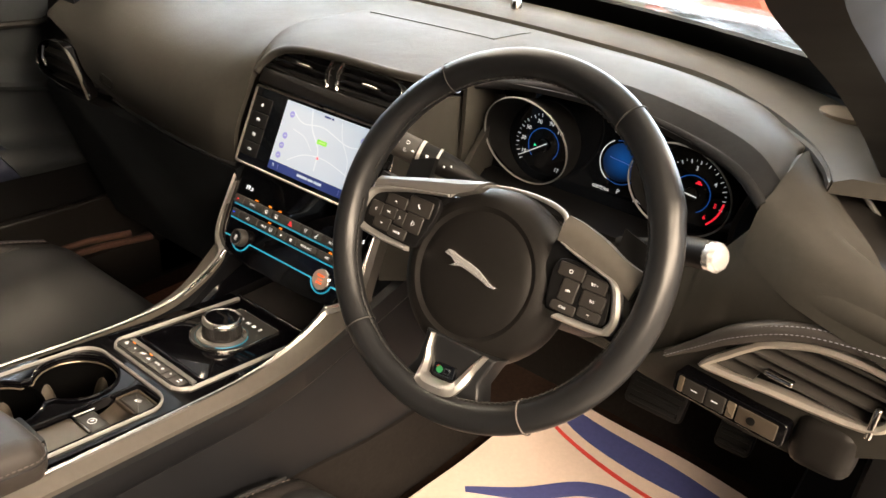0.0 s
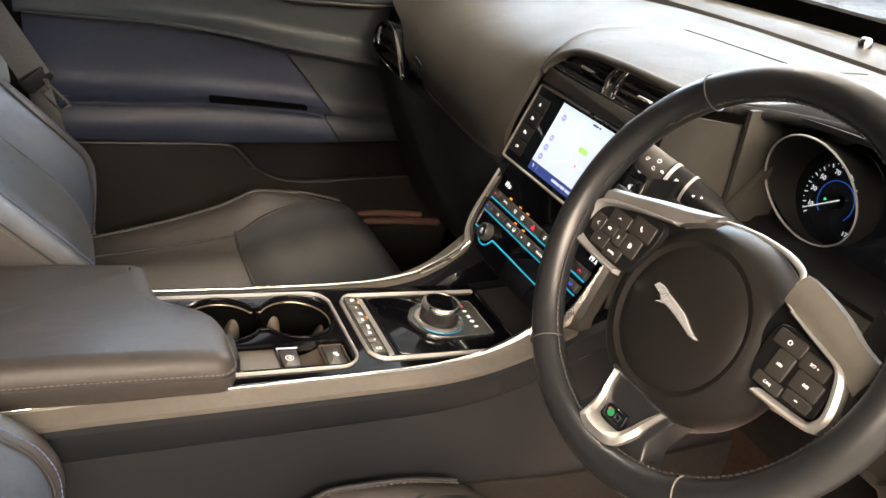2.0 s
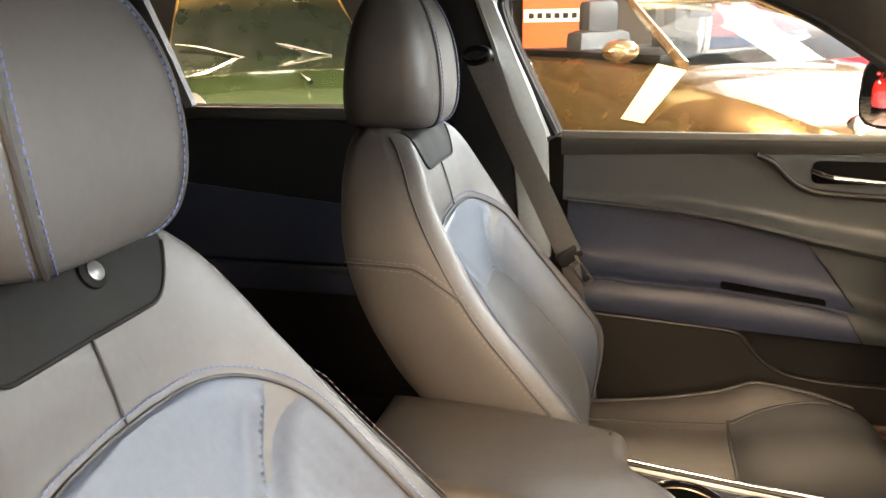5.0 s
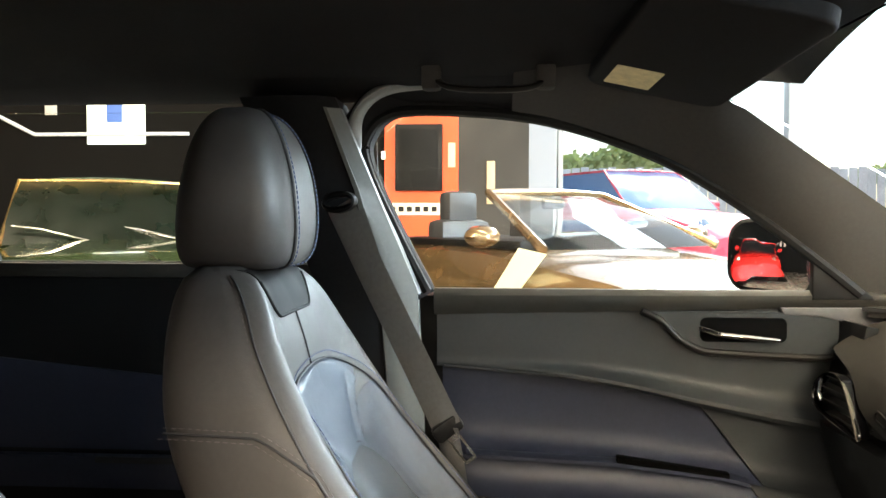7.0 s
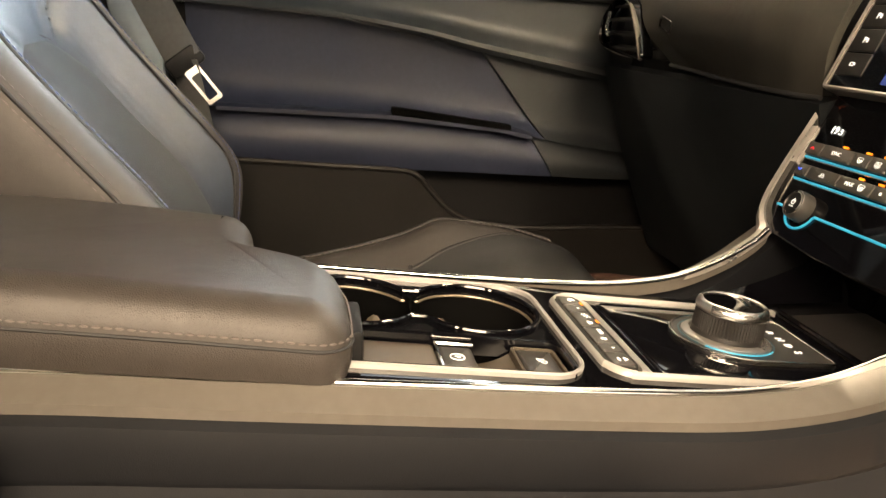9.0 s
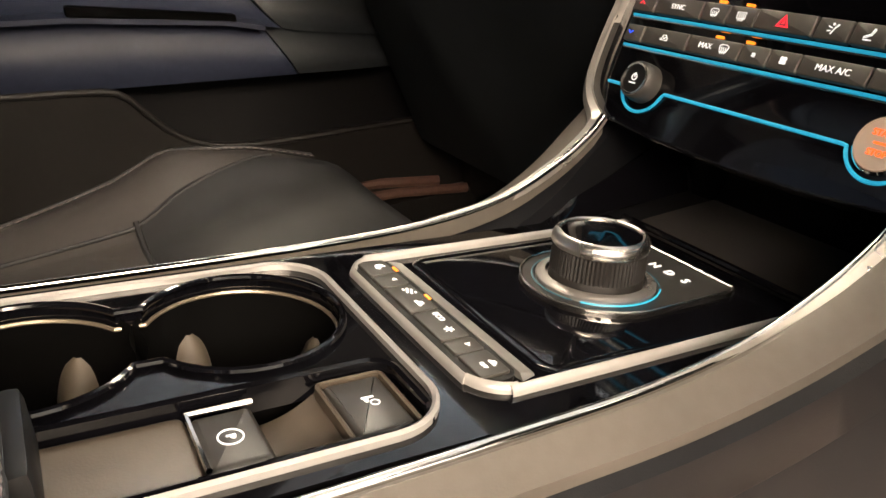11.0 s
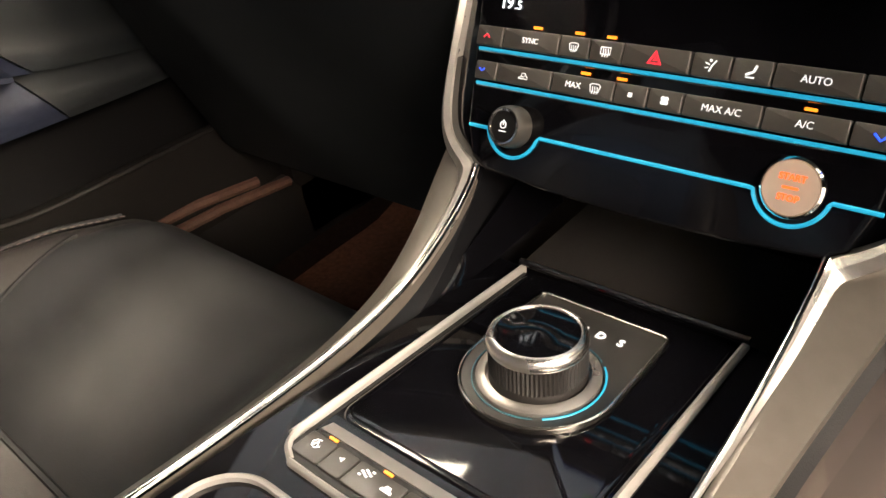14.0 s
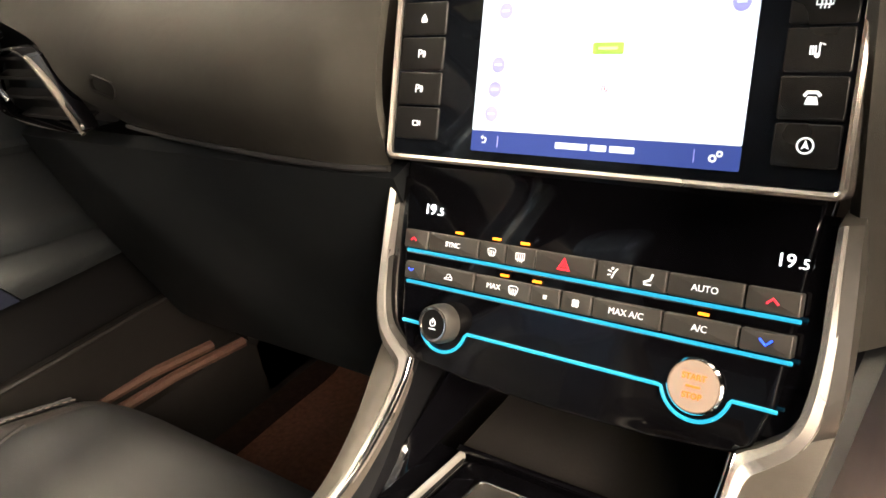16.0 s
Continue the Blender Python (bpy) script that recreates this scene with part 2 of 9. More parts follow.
def inset(pts, d):
    """The closed outline moved inwards by d (anticlockwise outline)."""
    out, n = [], len(pts)
    for i in range(n):
        p, a, b = Vector(pts[i]), Vector(pts[i - 1]), Vector(pts[(i + 1) % n])
        e1, e2 = (p - a), (b - p)
        if e1.length < 1e-9 or e2.length < 1e-9:
            out.append(tuple(p))
            continue
        e1, e2 = e1.normalized(), e2.normalized()
        n1, n2 = Vector((-e1.y, e1.x)), Vector((-e2.y, e2.x))
        m = n1 + n2
        m = m / max(0.3, m.dot(n1))
        out.append((p.x + m.x * d, p.y + m.y * d))
    return out


def slab(bm, pts, z0, z1, m, bevel=0.0, top=None):
    """An extruded outline in the panel m from depth z0 to z1, its top edge rounded by bevel."""
    n = len(pts)
    rings = [(pts, z0)]
    if bevel:
        for k in range(4):
            a = radians(90 * k / 3)
            rings.append((inset(pts, bevel * (1 - math.cos(a))), z1 - bevel + bevel * math.sin(a)))
    else:
        rings.append((pts, z1))
    vs = [[bm.verts.new(m @ Vector((u, v, z))) for u, v in r] for r, z in rings]
    for a, b in zip(vs, vs[1:]):
        for i in range(n):
            bm.faces.new((a[i], a[(i + 1) % n], b[(i + 1) % n], b[i]))
    bm.faces.new(vs[-1])
    bm.faces.new(vs[0][::-1])
    return bm


def ring(bm, outer, inner, z0, z1, m, crown=0.0):
    """A frame between two outlines with the same count of points, with a crowned top."""
    n = len(outer)
    mid = [((a[0] + b[0]) / 2, (a[1] + b[1]) / 2) for a, b in zip(outer, inner)]
    rows = [(outer, z0), (outer, z1), (mid, z1 + crown), (inner, z1), (inner, z0)]
    vs = [[bm.verts.new(m @ Vector((u, v, z))) for u, v in r] for r, z in rows]
    for k in range(5):
        a, b = vs[k], vs[(k + 1) % 5]
        for i in range(n):
            bm.faces.new((a[i], a[(i + 1) % n], b[(i + 1) % n], b[i]))
    return bm


def spline(pts, n, closed=False):
    """Catmull-Rom through points of any dimension, n samples."""
    p = [np.array(q, float) for q in pts]
    segs = len(p) if closed else len(p) - 1
    out = []
    for k in range(n):
        s = k / n * segs if closed else k / (n - 1) * segs
        i = min(int(s), segs - 1)
        f = s - i
        if closed:
            a, b, c, d = p[i - 1], p[i], p[(i + 1) % len(p)], p[(i + 2) % len(p)]
        else:
            b, c = p[i], p[i + 1]
            a = p[i - 1] if i else 2 * b - c
            d = p[i + 2] if i + 2 < len(p) else 2 * c - b
        out.append(0.5 * (2 * b + (c - a) * f + (2 * a - 5 * b + 4 * c - d) * f * f + (3 * b - a - 3 * c + d) * f**3))
    return out


def tube(bm, pts, r, closed=False, seg=10, flat=1.0, up=(0, 0, 1)):
    """A round (or flattened) section swept along a line; r may be a list."""
    pts = [Vector(p) for p in pts]
    n = len(pts)
    rs = r if isinstance(r, (list, tuple)) else [r] * n
    loops = []
    for i, p in enumerate(pts):
        a = pts[i - 1] if (i or closed) else p
        b = pts[(i + 1) % n] if (i < n - 1 or closed) else p
        d = (b - a).normalized()
        s = d.cross(Vector(up))
        s = s.normalized() if s.length > 1e-4 else d.orthogonal().normalized()
        w = s.cross(d)
        loops.append([bm.verts.new(p + rs[i] * (math.cos(2 * math.pi * k / seg) * s + flat * math.sin(2 * math.pi * k / seg) * w)) for k in range(seg)])
    for i in range(n if closed else n - 1):
        a, b = loops[i], loops[(i + 1) % n]
        for k in range(seg):
            bm.faces.new((a[k], a[(k + 1) % seg], b[(k + 1) % seg], b[k]))
    if not closed:
        bm.faces.new(loops[0][::-1])
        bm.faces.new(loops[-1])
    return bm


def loft(bm, loops, close_u=True, cap=True):
    vs = [[bm.verts.new(Vector(p)) for p in lp] for lp in loops]
    n = len(vs[0])
    for a, b in zip(vs, vs[1:]):
        for i in range(n if close_u else n - 1):
            j = (i + 1) % n
            bm.faces.new((a[i], a[j], b[j], b[i]))
    if cap and close_u:
        bm.faces.new(vs[0][::-1])
        bm.faces.new(vs[-1])
    return bm


def sheet(bm, f, nu, nv, thick, way=None):
    """A surface f(u, v) with real thickness along way (or its own normal)."""
    grid = [[Vector(f(i / nu, j / nv)) for j in range(nv + 1)] for i in range(nu + 1)]
    back = []
    for i in range(nu + 1):
        row = []
        for j in range(nv + 1):
            if way is None:
                du = grid[min(i + 1, nu)][j] - grid[max(i - 1, 0)][j]
                dv = grid[i][min(j + 1, nv)] - grid[i][max(j - 1, 0)]
                nn = du.cross(dv)
                w = nn.normalized() if nn.length > 1e-12 else Vector((0, 0, 1))
            else:
                w = Vector(way)
            row.append(grid[i][j] - w * thick)
        back.append(row)
    a = [[bm.verts.new(p) for p in r] for r in grid]
    b = [[bm.verts.new(p) for p in r] for r in back]
    for i in range(nu):
        for j in range(nv):
            bm.faces.new((a[i][j], a[i + 1][j], a[i + 1][j + 1], a[i][j + 1]))
            bm.faces.new((b[i][j], b[i][j + 1], b[i + 1][j + 1], b[i + 1][j]))
    for i in range(nu):
        bm.faces.new((a[i][0], b[i][0], b[i + 1][0], a[i + 1][0]))
        bm.faces.new((a[i][nv], a[i + 1][nv], b[i + 1][nv], b[i][nv]))
    for j in range(nv):
        bm.faces.new((a[0][j], a[0][j + 1], b[0][j + 1], b[0][j]))
        bm.faces.new((a[nu][j], b[nu][j], b[nu][j + 1], a[nu][j + 1]))
    return bm


def box(bm, x0, x1, y0, y1, z0, z1, bevel=0.0, seg=2):
    g = bmesh.new()
    bmesh.ops.create_cube(g, size=1.0)
    for v in g.verts:
        v.co = Vector(((x0 + x1) / 2 + v.co.x * (x1 - x0), (y0 + y1) / 2 + v.co.y * (y1 - y0), (z0 + z1) / 2 + v.co.z * (z1 - z0)))
    if bevel:
        bmesh.ops.bevel(g, geom=g.edges[:], offset=bevel, segments=seg, affect="EDGES", profile=0.6)
    me = bpy.data.meshes.new("tmp")
    g.to_mesh(me)
    g.free()
    bm.from_mesh(me)
    bpy.data.meshes.remove(me)
    return bm


def turned(bm, profile, m, seg=40):
    """A profile of (radius, height) turned round the third axis of m."""
    loops = [[m @ Vector((r * math.cos(2 * math.pi * k / seg), r * math.sin(2 * math.pi * k / seg), h)) for k in range(seg)] for r, h in profile]
    return loft(bm, loops)


def stitches(name, path, material, parent, step=0.009, length=0.006, r=0.0009, lift=(0, 0, 0)):
    """A run of single stitches along a line of points, as one strip."""
    path = [Vector(p) + Vector(lift) for p in path]
    bm = bmesh.new()
    want, run = 0.0, 0.0
    for a, b in zip(path, path[1:]):
        d = b - a
        ln = d.length
        if ln < 1e-7:
            continue
        while want <= run + ln:
            p = a + d * ((want - run) / ln)
            w = d.normalized()
            s = w.orthogonal().normalized()
            q = w.cross(s)
            ends = []
            for e, k in ((-0.5, 0.4), (-0.25, 1), (0.25, 1), (0.5, 0.4)):
                ends.append([bm.verts.new(p + w * (length * e) + (s * c[0] + q * c[1]) * r * k) for c in ((1, 0), (0, 1), (-1, 0), (0, -1))])
            for x, y in zip(ends, ends[1:]):
                for k in range(4):
                    bm.faces.new((x[k], x[(k + 1) % 4], y[(k + 1) % 4], y[k]))
            want += step
        run += ln
    return part(name, bm, material, parent)


def words(text, size, m, material, parent, name="lettering", depth=0.0003, align="CENTER", bold=False):
    """Raised letters in the panel m."""
    c = bpy.data.curves.new(name, "FONT")
    c.body, c.size, c.extrude, c.align_x, c.align_y, c.resolution_u = text, size, depth, align, "CENTER", 3
    if bold:
        c.offset = size * 0.02
    o = bpy.data.objects.new(name, c)
    me = bpy.data.meshes.new_from_object(o)
    bpy.data.objects.remove(o)
    me.transform(m)
    me.materials.append(material)
    ob = new(name, me)
    if parent is not None:
        ob.parent = parent
        ob.matrix_parent_inverse = parent.matrix_world.inverted()
    return ob


def at_uv(m, u, v, z=0.0):
    return m @ Matrix.Translation((u, v, z))


# ---- the car's shell ----
bm = bmesh.new()
box(bm, -0.74, 0.74, -1.9, 0.75, 0.24, 0.27)
tagged(part("floor", bm, BROWN_CARPET), "dark brown footwell carpet of the car", "floor", kind="structure")
bm = bmesh.new()
sheet(bm, lambda u, v: (-0.72 + 1.44 * u, 0.52 + 0.18 * v, 0.27 + 0.55 * v), 10, 6, 0.02)
tagged(part("firewall", bm, CARPET), "dark carpeted bulkhead behind the pedals", "wall", kind="structure")
# unseen panel, added to stop light that leaks in under the dash
bm = bmesh.new()
box(bm, -0.86, 0.86, 0.745, 0.775, 0.15, 0.90, 0.005)
tagged(part("wall_light_stop", bm, DARK), "unseen dark bulkhead added to stop light below the windscreen", "wall", kind="structure")


for sx in (-1, 1):
    bm = bmesh.new()
    box(bm, min(sx * 0.70, sx * 0.84), max(sx * 0.70, sx * 0.84), -1.9, 0.75, 0.20, 0.385, 0.02)
    tagged(part("trim_sill", bm, HARD), "dark plastic door sill", "trim", kind="structure")
bm = bmesh.new()
box(bm, -0.80, -0.70, 0.20, 0.75, 0.27, 0.96, 0.01)
tagged(part("wall_kick", bm, CARPET), "dark carpeted kick panel beside the footwell", "wall", kind="structure")
bm = bmesh.new()
box(bm, 0.775, 0.86, 0.13, 0.74, 0.20, 0.93, 0.01)
tagged(part("wall_kick_driver", bm, DARK), "dark hinge post beside the driver footwell", "wall", kind="structure")


def roof_z(x, y):
    return 1.440 - 0.075 * (abs(x) / 0.64) ** 2.6 - 0.10 * max(0, (y + 0.35)) ** 1.5 - 0.04 * max(0, -y - 1.0)


bm = bmesh.new()
sheet(bm, lambda u, v: (-0.64 + 1.28 * u, -1.95 + 1.90 * v, roof_z(-0.64 + 1.28 * u, -1.95 + 1.90 * v)), 20, 22, -0.03)
tagged(part("ceiling", bm, HEADLINER), "dark cloth headliner of the car roof", "ceiling", kind="structure")


# outline of the front side window in (y, z), from its rear lower corner upwards and forwards
SIDE = [(-0.660, 0.995), (-0.715, 1.10), (-0.770, 1.22), (-0.772, 1.275), (-0.722, 1.318), (-0.583, 1.320), (-0.425, 1.298),
        (-0.238, 1.232), (-0.088, 1.142), (0.053, 1.037), (0.105, 0.995)]


def side_wall(sx, name, label):
    """The shell beside the windows: roof rail, pillars and sills, with the two openings left free."""
    bm = bmesh.new()
    x0, x1 = sx * 0.79, sx * 0.72
    out1 = spline(SIDE[:8], 60)
    # band outside each opening
    def band(outline, width, xs):
        c = np.mean(np.array(outline), 0)
        pts = [np.array(p) for p in outline]
        far = []
        for i, p in enumerate(pts):
            a, b = pts[max(0, i - 1)], pts[min(len(pts) - 1, i + 1)]
            t = (b - a) / np.linalg.norm(b - a)
            nrm = np.array([t[1], -t[0]])
            if np.dot(nrm, p - c) < 0:
                nrm = -nrm
            far.append(p + nrm * width)
        loops = []
        for p, q in zip(pts, far):
            loops.append([(xs[0], p[0], p[1]), (xs[1], p[0], p[1]), (xs[2], q[0], q[1]), (xs[0], q[0], q[1])])
        loft(bm, loops)
    band(out1, 0.055, (x0, sx * 0.745, sx * 0.715))
    return tagged(part(name, bm, HEADLINER), label, "wall", kind="structure")


side_wall(-1, "wall_side", "dark trimmed door frame and roof rail round the front window")

# rubber seal and bright inner edge that run round the window opening
bm = bmesh.new()
tube(bm, [(-0.742, y - 0.012, z) for y, z in spline(SIDE, 80)], 0.010, seg=8)
tagged(part("trim_seal", bm, RUBBER), "black rubber door seal round the front window", "trim", kind="structure")
# sail panel that fills the front corner of the window beside the mirror
bm = bmesh.new()
slab(bm, [(0.010, 0.985), (0.120, 0.985), (0.105, 1.000), (0.053, 1.040), (0.018, 1.066), (0.010, 1.062)], -0.006, 0.006, basis((-0.745, 0, 0), (0, 1, 0), (0, 0, 1)), 0.003)
tagged(part("trim_sail", bm, DARK), "black plastic corner panel beside the door mirror", "trim", kind="structure")

# centre pillar with its belt
bm = bmesh.new()
loops = []
for k in range(21):
    f = k / 20
    z = 0.30 + 1.04 * f
    yf = -0.66 - 0.03 * min(1, f / 0.65) - (0.140 * max(0, (f - 0.67) / 0.33))
    yb = yf - 0.20 + 0.03 * f
    xi = -0.735 + 0.05 * max(0, f - 0.62) / 0.38
    loops.append([(xi, yf, z), (xi + 0.018, yf - 0.03, z), (xi + 0.022, yf - 0.09, z), (xi, yb, z), (-0.80, yb, z), (-0.80, yf, z)])
loft(bm, loops)
pillar = thing("centre_pillar", "black and grey trimmed centre pillar beside the passenger seat", "pillar", (-0.75, -0.75, 0.27), kind="structure")
part("pillar_trim", bm, HEADLINER, pillar)
bm = bmesh.new()
strip = []
for k in range(25):
    f = 0.42 + 0.56 * k / 24
    z = 0.30 + 1.04 * f
    yf = -0.66 - 0.03 * min(1, f / 0.65) - (0.140 * max(0, (f - 0.67) / 0.33))
    xi = -0.735 + 0.05 * max(0, f - 0.62) / 0.38
    w_ = float(np.interp(f, [0.42, 0.60, 0.74, 0.84, 0.98], [0.058, 0.066, 0.056, 0.034, 0.026]))
    strip.append([(xi - 0.010, yf + 0.004, z), (xi + 0.006, yf + 0.003, z), (xi + 0.021, yf - 0.022, z), (xi + 0.0265, yf - 0.7 * w_, z), (xi + 0.025, yf - 0.93 * w_, z), (xi + 0.014, yf - w_, z), (xi - 0.010, yf - w_, z)])
loft(bm, strip)
part("pillar_panel", bm, PILLAR_LOW, pillar, "grey satin front panel of the pillar")
bm = bmesh.new()
edge = [(-0.742, -0.690, 0.99), (-0.738, -0.728, 1.08), (-0.730, -0.785, 1.20), (-0.722, -0.803, 1.26), (-0.712, -0.790, 1.32), (-0.700, -0.74, 1.355), (-0.69, -0.64, 1.365)]
tube(bm, spline(edge, 40), 0.015, seg=12, flat=0.7)
part("pillar_edge", bm, PALE_TRIM, pillar, "pale grey rounded edge of the pillar trim")

belt = thing("seat_belt", "grey webbing seat belt with chromed tongue on the pillar", "seat belt", (-0.66, -0.80, 1.15))
top, low = Vector((-0.655, -0.815, 1.150)), Vector((-0.617, -0.628, 0.779))


def strap(name, pts, w, parent, across=(0.35, 0.9, 0.25), thick=0.0016):
    bm = bmesh.new()
    sp = [Vector(p) for p in spline(pts, 30)]
    loops = []
    for i, p in enumerate(sp):
        d = (sp[min(i + 1, 29)] - sp[max(i - 1, 0)]).normalized()
        a = Vector(across)
        a = (a - d * a.dot(d)).normalized()
        n = d.cross(a)
        h = w / 2
        loops.append([p + a * h, p + a * h * 0.4 + n * thick, p - a * h * 0.4 + n * thick, p - a * h, p - a * h * 0.4 - n * thick, p + a * h * 0.4 - n * thick])
    loft(bm, loops)
    return part(name, bm, BELT, parent)


strap("webbing", [top, top * 0.66 + low * 0.34 + Vector((0.004, 0, 0)), top * 0.3 + low * 0.7, low], 0.056, belt)
strap("webbing", [low, (-0.64, -0.60, 0.60), (-0.66, -0.58, 0.42), (-0.67, -0.58, 0.30)], 0.046, belt, (0.5, 0.8, 0.1))
strap("webbing", [top + Vector((-0.03, 0.02, -0.01)), (-0.685, -0.745, 1.00), (-0.665, -0.675, 0.86), (-0.625, -0.618, 0.775)], 0.040, belt)
bm = bmesh.new()
M = basis(top + Vector((0.004, 0, 0.005)), (0.35, 0.9, 0.1), (-0.1, -0.1, 1))
ring(bm, circle(0, 0, 0.033, 30, 0.019), circle(0, 0, 0.028, 30, 0.008), -0.006, 0.006, M, 0.003)
part("belt_guide", bm, DARK, belt)
bm = bmesh.new()
M = basis(low, (0.10, -0.80, -0.58), (-0.05, 0.6, -0.8))
slab(bm, rrect(-0.026, 0.026, -0.012, 0.016, 0.007), -0.007, 0.009, M, 0.003)
part("tongue_grip", bm, DARK, belt)
bm = bmesh.new()
ring(bm, rrect(-0.0115, 0.0115, 0.014, 0.068, 0.004), rrect(-0.0075, 0.0075, 0.024, 0.062, 0.003), 0.008, 0.011, M)
part("tongue", bm, CHROME, belt, "chromed belt tongue")

# front pillars, with windscreen
for sx in (-1, 1):
    bm = bmesh.new()
    a = spline([(sx * 0.585, -0.52, 1.400), (sx * 0.575, -0.36, 1.392), (sx * 0.58, -0.24, 1.375), (sx * 0.60, -0.215, 1.348), (sx * 0.655, -0.065, 1.258), (sx * 0.69, 0.09, 1.16), (sx * 0.73, 0.33, 1.00), (sx * 0.75, 0.46, 0.91)], 34)
    b = spline([(sx * 0.720, -0.52, 1.318), (sx * 0.724, -0.425, 1.299), (sx * 0.730, -0.238, 1.232), (sx * 0.736, -0.088, 1.142), (sx * 0.742, 0.053, 1.037), (sx * 0.760, 0.125, 0.978), (sx * 0.78, 0.22, 0.90)], 34)
    loft(bm, [[tuple(p), tuple((p + q) / 2 + np.array((-sx * 0.012, 0, 0))), tuple(q), tuple((p + q) / 2 + np.array((sx * 0.05, 0.02, 0)))] for p, q in zip(a, b)])
    if sx > 0:
        bm.clear()
        low = spline([(0.692, -0.62, 1.320), (0.676, -0.45, 1.262), (0.666, -0.324, 1.206), (0.668, -0.231, 1.170), (0.671, -0.103, 1.121), (0.675, 0.098, 1.033), (0.685, 0.28, 0.939)], 24)
        loft(bm, [[tuple(p + np.array(o)) for o in ((0, 0, 0), (-0.022, 0.012, 0.022), (-0.020, 0.040, 0.070), (0.004, 0.052, 0.092), (0.055, 0.052, 0.092), (0.055, 0.020, 0.036), (0.030, 0.004, 0.006))] for p in low])
        b = low
    pil = tagged(part("front_pillar", bm, PILLAR if sx < 0 else DARK), "grey cloth front pillar trim" if sx < 0 else "black front pillar beside the open door", "pillar", kind="structure")
    if sx < 0:
        bm = bmesh.new()
        c = (a[14] + b[14]) / 2 + np.array((0.010, 0, 0))
        slab(bm, rrect(-0.018, 0.018, -0.006, 0.006, 0.003), 0, 0.003, basis(c + np.array((0.006, 0, 0.02)), (0.1, 0.82, -0.57), (0.25, 0.5, 0.75)), 0.001)
        part("airbag_badge", bm, ALU, pil, "small pale badge on the pillar trim")

bm = bmesh.new()


def screen_pt(u, v):
    x = -0.70 + 1.40 * u
    e = 1 - (x / 0.74) ** 2
    lo = Vector((x * 1.02, 0.33 + 0.42 * e, 0.985 - 0.05 * e))
    hi = Vector((x * 0.86, -0.22 + 0.12 * e, 1.32 + 0.05 * e))
    return lo.lerp(hi, v) + Vector((0, 0.03, 0.03)) * math.sin(math.pi * v)


sheet(bm, screen_pt, 16, 12, 0.004)
wind = tagged(part("window_screen", bm, GLASS), "clear curved windscreen of the car", "window", kind="structure")
wind.visible_shadow = False
bm = bmesh.new()
sheet(bm, lambda u, v: tuple(Vector(screen_pt(u, v * 0.17)) + Vector((0, -0.006, -0.004))), 16, 2, 0.006)
part("windscreen_band", bm, DARK, wind, "black lower edge of the windscreen")
bm = bmesh.new()
tube(bm, [tuple(Vector(screen_pt(0.06 + 0.9 * k / 20, 0.035)) + Vector((0, -0.015, 0.012))) for k in range(21)], 0.009, seg=8)
part("wiper_blade", bm, RUBBER, wind)

bm = bmesh.new()
sheet(bm, lambda u, v: (-0.80 + 1.6 * u, 0.74 + 1.25 * v + 0.12 * (1 - (2 * u - 1) ** 2) * (0.3 + 0.7 * v), 0.985 - 0.10 * v - 0.06 * v * v - 0.05 * (2 * u - 1) ** 4), 24, 16, 0.02)
PAINT_OWN = mat("silver_paint", (0.075, 0.095, 0.095), 0.10, metal=0.0, coat=0.4, spec=0.5, noise_amt=0.04)
tagged(part("bonnet", bm, PAINT_OWN), "pale silver glossy bonnet beyond the windscreen", "bonnet", kind="structure")

# sun visor, grab handle
visor = thing("sun_visor", "dark folded sun visor with a cream warning label", "sun visor", (-0.42, -0.26, 1.35))
bm = bmesh.new()
Mv = basis((-0.40, -0.265, 1.350), (0.99, 0.10, 0.10), (0.04, -0.97, 0.20))
slab(bm, rrect(-0.20, 0.18, -0.09, 0.125, 0.03), -0.010, 0.012, Mv, 0.006)
part("visor_board", bm, HEADLINER, visor)
bm = bmesh.new()
slab(bm, rrect(-0.170, -0.085, 0.030, 0.100, 0.002), 0.0115, 0.0128, Mv)
part("warning_label", bm, mat("cream_label", (0.62, 0.52, 0.27), 0.7, noise_amt=0.25, noise_scale=60), visor, "cream printed warning label")
grab = thing("grab_handle", "folded dark grab handle on the headliner", "handle", (-0.62, -0.56, 1.33))
bm = bmesh.new()
tube(bm, spline([(-0.620, -0.655, 1.370), (-0.600, -0.63, 1.342), (-0.590, -0.56, 1.334), (-0.600, -0.49, 1.340), (-0.620, -0.465, 1.365)], 24), 0.009, seg=10, flat=0.6)
part("handle_bar", bm, HARD, grab)
for yy in (-0.655, -0.468):
    bm = bmesh.new()
    box(bm, -0.635, -0.600, yy - 0.016, yy + 0.016, 1.338, 1.385, 0.008)
    part("handle_mount", bm, PILLAR, grab)

# ---- passenger door, and the rear door behind it ----


def door_frame(x):
    """Panel that faces the cabin (+x); u runs rearwards-to-forwards as y, v is z."""
    return basis((x, 0, 0), (0, 1, 0), (0, 0, 1))


door = thing("door_passenger", "dark grey and navy passenger door panel, shut", "door", (-0.77, -0.27, 0.35), kind="structure")
bm = bmesh.new()
box(bm, -0.88, -0.790, -0.70, 0.42, 0.36, 0.985, 0.01)
part("door_body", bm, DARK, door)


